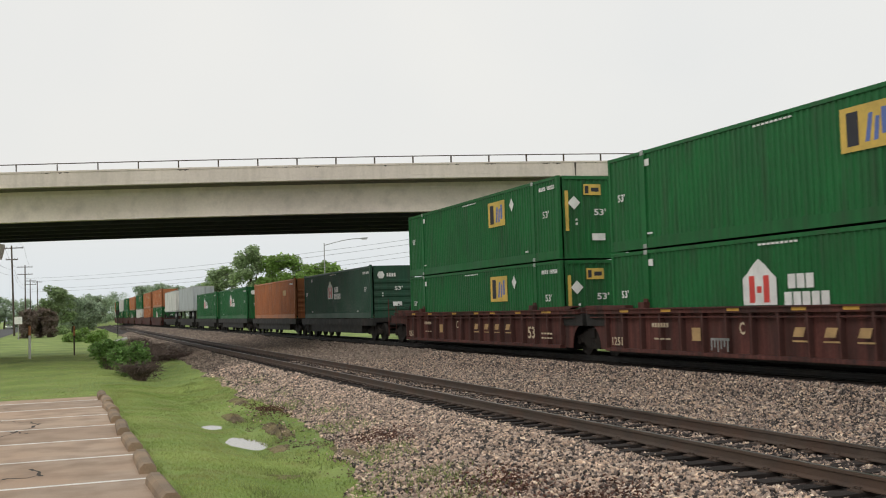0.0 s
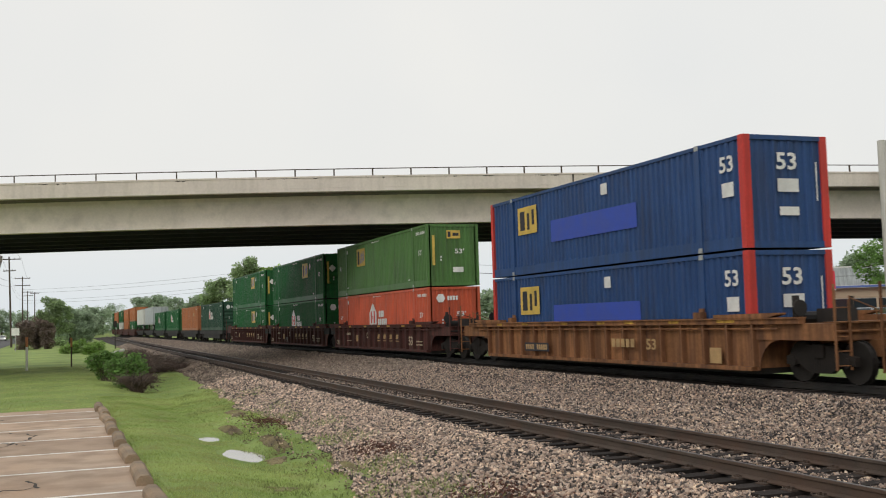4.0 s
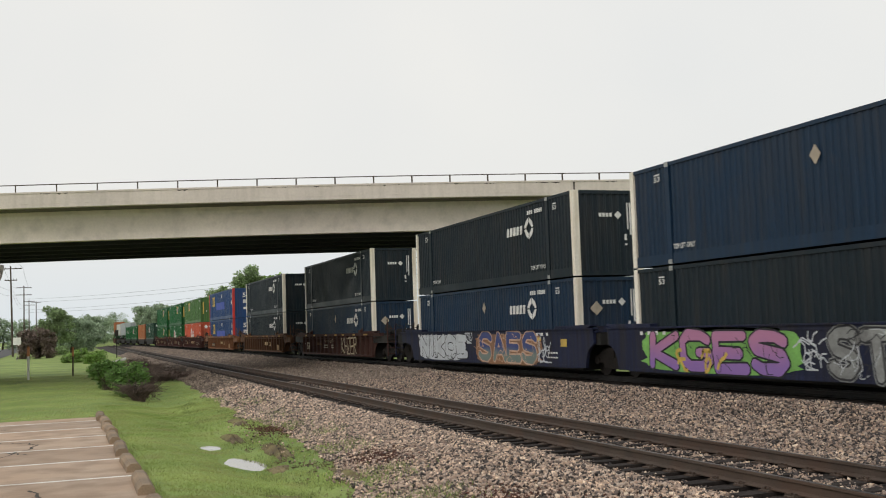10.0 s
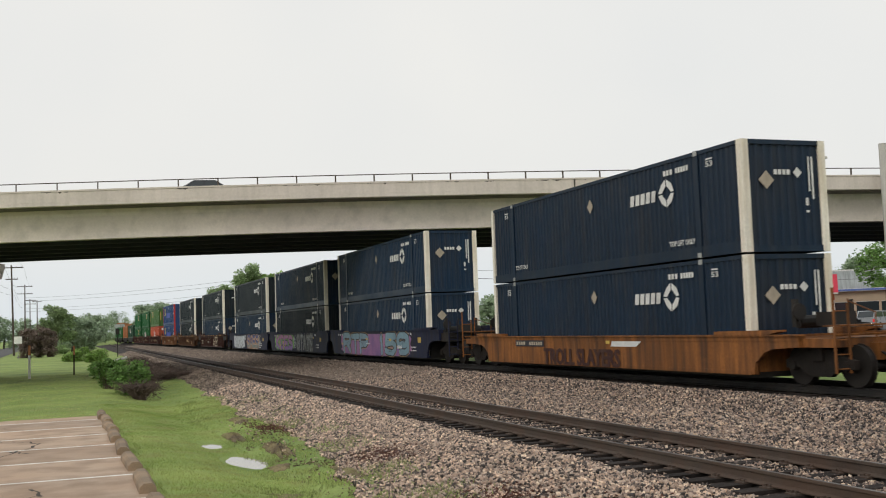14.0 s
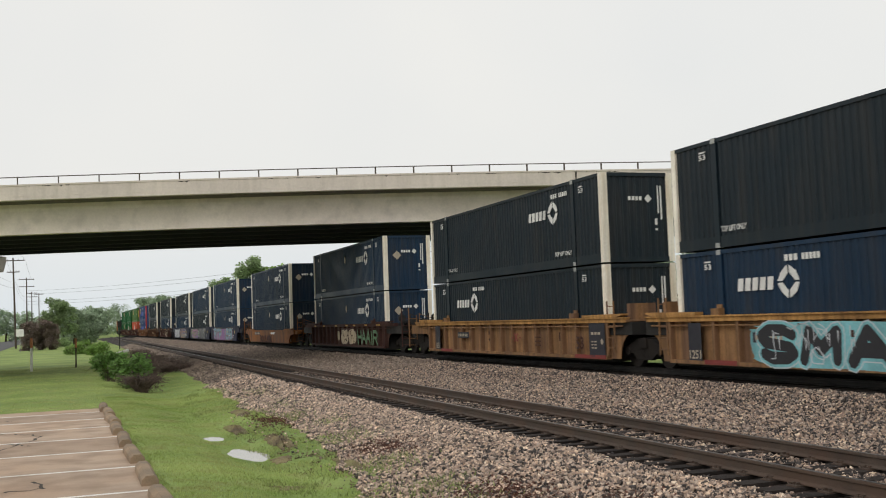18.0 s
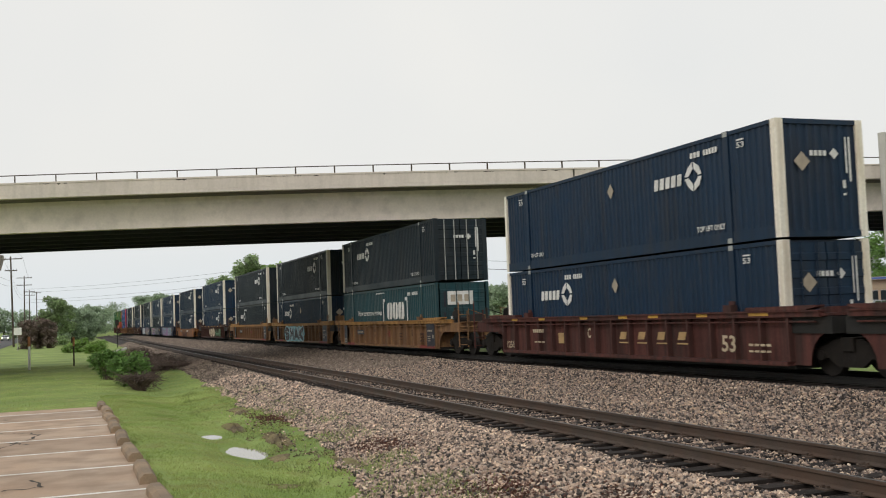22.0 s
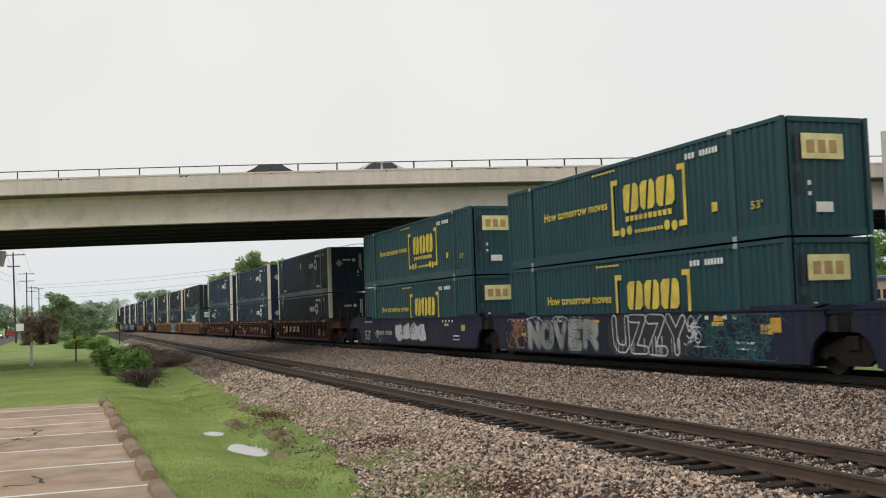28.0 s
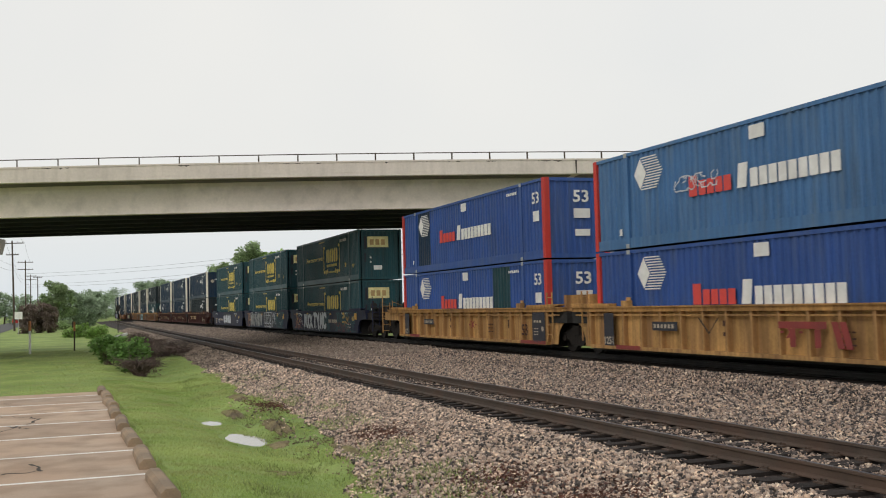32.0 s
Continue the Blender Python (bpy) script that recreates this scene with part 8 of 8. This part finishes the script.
part("paddle_bag", Geo().box(-2.6, 1.2, -0.7, 0.7, 2.05, 2.12), "car_dark", pk)
CAR_A = vehicle("sedan", "car_dark", "dark saloon car driving over the bridge", group="bridge traffic")
CAR_B = vehicle("sedan", "car_silver", "grey saloon car driving over the bridge", group="bridge traffic")
CAR_C = vehicle("sedan", "car_dark", "dark saloon car driving over the bridge", group="bridge traffic")
CAR_D = vehicle("sedan", "car_white", "white saloon car driving over the bridge", group="bridge traffic")
CAR_E = vehicle("sedan", "car_dark", "dark saloon car driving over the bridge", group="bridge traffic")


def enter(ob, t, s, speed, lane=5.7):
    """Drives over the bridge so that it is at s at the time t."""
    BRIDGE_TRAFFIC.append((ob, s - speed * t, speed, lane))


enter(pk, 25.0, -0.24, 20.0, 3.6)
enter(CAR_A, 14.0, -8.75, 18.0, 4.6)
enter(CAR_B, 19.5, -6.5, 18.0)
enter(CAR_C, 28.0, -5.2, 17.5)
enter(CAR_D, 28.0, 1.2, 17.5)
enter(CAR_E, 8.0, -6.6, 22.0, 6.4)
for kind, body, label, x, y0, v, turn in (("suv", "car_red", "red car driving along the road", -9.6, -40, 10.5, 90), ("sedan", "car_white", "white car with its headlights on", -12.6, 330, -6.5, -90), ("sedan", "car_silver", "silver car with its headlights on", -12.4, 480, -8.0, -90)):
    c = vehicle(kind, body, label, group="road traffic")
    ROAD_TRAFFIC.append((c, x, y0, v, turn))
for kind, body, label, x, y, turn in (("suv", "car_silver", "silver estate car parked near the shops", 69.5, 75, 20), ("suv", "car_dark", "dark car parked near the shops", 52, 66, 170), ("sedan", "car_dark", "dark car parked near the shops", 56, 64, 10), ("suv", "car_white", "white car parked near the shops", 57, 88, 15), ("sedan", "car_silver", "silver car parked near the shops", 62, 92, 15), ("pickup", "car_white", "white truck parked near the shops", 66, 112, 15)):
    vehicle(kind, body, label, pose(x, y, 0.5, 0, 0, turn), "parked cars")

# ---- shops ----
def shop(name, label, x, y, turn, w, d, h, wall, build):
    ob = thing(name, label, "building", "shops across the tracks", pose(x, y, 0.45, 0, 0, turn))
    t = 0.25
    part("wall", Geo().box(-w / 2, w / 2, d - t, d, 0, h), wall, ob)
    for s in (-1, 1):
        part("wall", Geo().box(*sorted((s * w / 2, s * (w / 2 - t))), t, d - t, 0, h), wall, ob)
    build(ob, w, d, h, t)
    return ob


def front_openings(ob, w, h0, h1, n, wall, t, top, sill_mat):
    """A front of n glazed bays between piers, with a solid band over and under."""
    part("wall", Geo().box(-w / 2, w / 2, 0, t, 0, h0), wall, ob)
    part("wall", Geo().box(-w / 2, w / 2, 0, t, h1, top), wall, ob)
    step = w / n
    for i in range(n + 1):
        x = -w / 2 + step * i
        part("pier", Geo().box(max(-w / 2, x - 0.15), min(w / 2, x + 0.15), 0, t, h0, h1), wall, ob)
    for i in range(n):
        x0, x1 = -w / 2 + step * i + 0.15, -w / 2 + step * (i + 1) - 0.15
        win = part("window", Geo().box(x0, x1, t * 0.3, t * 0.3 + 0.06, h0, h0 + 0.08).box(x0, x1, t * 0.3, t * 0.3 + 0.06, h1 - 0.08, h1), sill_mat, ob)
        part("pane", Geo().box(x0, x1, t * 0.4, t * 0.4 + 0.02, h0 + 0.08, h1 - 0.08), "glass", win)


def red_front(ob, w, d, h, t):
    front_openings(ob, w, 1.3, 3.2, 6, "shop_red", t, 4.0, "shop_white")
    part("roof", Geo().box(-w / 2, w / 2, 0.3, d, h - 0.2, h), "roof_grey", ob)
    part("mansard", Geo().prism([(-1.3, 3.85), (0.3, 3.85), (0.3, 6.0), (-0.2, 6.0)], "x", -w / 2 - 0.4, w / 2 + 0.4), "shop_red", ob)
    part("fascia", Geo().box(-w / 2 - 0.4, w / 2 + 0.4, -1.42, -1.31, 3.78, 3.92), "shop_white", ob)
    part("white_band", Geo().box(1.3, w / 2, -0.06, -0.01, 1.35, 3.1), "shop_white", ob)
    for i, m in enumerate(("shop_white", "mark_red", "graf_green", "shop_white")):
        part("window_poster", Geo().box((-2.5, -1.5, 0.35, -4.6)[i], (-1.9, -0.9, 0.95, -4.1)[i], -0.05, -0.012, 2.15, 2.85), m, ob)
    for i in range(2):
        part("lit_sign", Geo().box(-0.75 + 4.0 * i, 0.1 + 4.0 * i, -0.10, -0.02, 2.1, 2.9), "neon", ob)
    vs, fs = lettering("CHICKEN")
    g = Geo().add([(-0.35 + 4.0 * u, -0.92 + 0.26 * w_ - 0.06, 4.55 + 0.85 * w_) for u, w_ in vs], fs)
    part("lettering", g, "shop_white", ob)
    g = Geo()
    for i in range(4):
        g.box(-2.1 + 0.42 * i, -1.8 + 0.42 * i, -0.98, -0.9, 4.55, 5.3)
    tagged(part("name_bars", g, "shop_white", ob), kind="stuff")


shop("restaurant", "red fried chicken restaurant with a sloped red roof", 77.4, 99.9, -39, 13.5, 11, 5.9, "shop_red", red_front)


def brown_front(ob, w, d, h, t):
    front_openings(ob, w, 0.5, 3.4, 6, "shop_brown", t, h - 1.7, "shop_white")
    part("parapet", Geo().box(-w / 2 - 0.2, w / 2 + 0.2, -0.6, 0.3, h - 1.7, h), "shop_white", ob)
    part("roof", Geo().box(-w / 2, w / 2, 0.3, d, h - 0.5, h - 0.3), "roof_grey", ob)
    part("sign_board", Geo().box(-5.0, -3.9, -0.72, -0.61, h - 1.15, h - 0.6), "mark_blue", ob)
    part("chimney", Geo().box(5.2, 6.1, -0.7, 0.2, 0, h - 0.6).box(5.4, 5.9, -0.5, 0.0, h - 0.6, h - 0.1), "shop_brown", ob)
    for i, (x, z, m) in enumerate(((-9.6, 1.2, "shop_white"), (-7.9, 1.5, "mark_red"), (-6.3, 1.1, "shop_white"), (-3.2, 1.4, "graf_peach"), (8.2, 1.2, "shop_white"))):
        part("window_poster", Geo().box(x, x + 0.9, -0.035, -0.012, z, z + 1.2), m, ob)
    part("poster", Geo().box(1.2, 2.6, -0.04, -0.01, 1.4, 2.9), "mark_red", ob)
    part("poster", Geo().box(3.6, 4.8, -0.04, -0.01, 0.9, 2.8), "shop_white", ob)
    part("door", Geo().box(-0.5, 0.5, -0.05, -0.01, 0, 2.1), "shop_red", ob)


shop("shop", "brown brick shop with a white parapet and posters", 86, 133, -33, 22, 14, 5.9, "shop_brown", brown_front)


def tan_front(ob, w, d, h, t):
    front_openings(ob, w, 0.9, 3.0, 6, "shop_tan", t, h, "shop_white")
    part("roof", Geo().box(-w / 2 - 0.5, w / 2 + 0.5, -0.8, d, h + 0.004, h + 0.35), "shop_white", ob)
    part("trim", Geo().box(-w / 2 - 0.5, w / 2 + 0.5, -0.83, -0.805, h + 0.05, h + 0.3), "mark_blue", ob)
    for i in range(5):
        part("bollard", Geo().tube((-6 + 2.2 * i, -2.0, 0), (-6 + 2.2 * i, -2.0, 1.3), 0.16, n=10), "graf_orange", ob)
    part("red_band", Geo().box(-w / 2, 0, -0.04, -0.01, 0.2, 0.85), "shop_red", ob)


shop("shop", "tan rendered shop with a white roof edge", 101, 104, -44, 18, 12, 4.3, "shop_tan", tan_front)


def pale_block(ob, w, d, h, t):
    front_openings(ob, w, 1.0, 3.2, 7, "grey", t, h, "shop_white")
    part("roof", Geo().box(-w / 2, w / 2, 0, d, h + 0.004, h + 0.3), "shop_white", ob)


shop("warehouse", "pale grey flat-roofed building behind the shops", 128, 160, -40, 30, 14, 9.0, "grey", pale_block)

sign = thing("restaurant_sign", "oval white sign on a post with blue lettering", "sign", m=pose(64.2, 90.5, 0.45, 0, 0, -35))
part("post", Geo().tube((-1.1, 0, -0.2), (-1.1, 0, 6.0), 0.16, n=10).tube((0.2, 0, -0.2), (0.2, 0, 6.0), 0.16, n=10), "shop_red", sign)
oval = Geo()
n_ = 28
o = [(-0.2 + 2.1 * math.copysign(abs(math.cos(i * 2 * math.pi / n_)) ** 0.7, math.cos(i * 2 * math.pi / n_)), 6.9 + 1.0 * math.copysign(abs(math.sin(i * 2 * math.pi / n_)) ** 0.8, math.sin(i * 2 * math.pi / n_))) for i in range(n_)]
board = part("board", oval.prism(o, "y", -0.18, 0.18), "sign_face", sign)
part("rim", Geo().prism([(-0.2 + (x + 0.2) * 1.04, 6.9 + (z - 6.9) * 1.06) for x, z in o], "y", -0.10, 0.10), "mark_blue", board)
vs, fs = lettering("CHICKEN")
part("lettering", Geo().add([(-1.7 + 3.0 * u, -0.19, 6.14 + 0.76 * w_) for u, w_ in vs], fs), "graf_teal", board)
part("name_bar", Geo().box(-0.65, 0.35, -0.19, -0.185, 7.02, 7.38), "mark_blue", board)
part("stripe", Geo().box(-1.7, -0.75, -0.19, -0.185, 7.1, 7.3), "mark_blue", board)
part("stripe", Geo().box(0.45, 1.3, -0.19, -0.185, 7.1, 7.3), "mark_blue", board)
part("panel", Geo().box(-1.4, 1.1, -0.15, 0.15, 4.6, 5.65), "sign_face", sign)
stop_sign = thing("stop_sign", "red octagonal road sign on a thin post", "road sign", m=pose(52.5, 67.5, 0.5, 0, 0, -35))
part("post", Geo().tube((0, 0.04, -0.2), (0, 0.04, 3.2), 0.04, n=8), "galv", stop_sign)
part("plate", Geo().prism([(0.45 * math.cos(math.pi / 8 + i * math.pi / 4), 3.0 + 0.45 * math.sin(math.pi / 8 + i * math.pi / 4)) for i in range(8)], "y", -0.03, 0.0), "mark_red", stop_sign)
part("legend_bar", Geo().box(-0.3, 0.3, -0.036, -0.032, 2.9, 3.1), "mark_white", stop_sign)


# ---- what moves ----
def motions():
    for ob, q, z in TRAIN:
        rows = []
        for k in range(17):
            t = 2.0 * k
            x, y, turn = train_path(q - 0.1 + 13.15 * t + 0.019 * t * t)
            rows.append((t, pose(x, y, z, 0, 0, turn)))
        walk(ob, rows)
    for ob, s0, speed, n in BRIDGE_TRAFFIC:
        rows = []
        for k in range(9):
            t = 4.0 * k
            s = s0 + speed * t
            rows.append((t, Matrix.Translation(br(s, n, 9.8)) @ pose(0, 0, 0, 0, 0, math.degrees(math.atan2(BRE.y, BRE.x)))))
        walk(ob, rows)
    for ob, x, y0, speed, turn in ROAD_TRAFFIC:
        walk(ob, [(t, pose(x, y0 + speed * t, 0.02, 0, 0, turn)) for t in (0, 8, 16, 24, 32)])


motions()
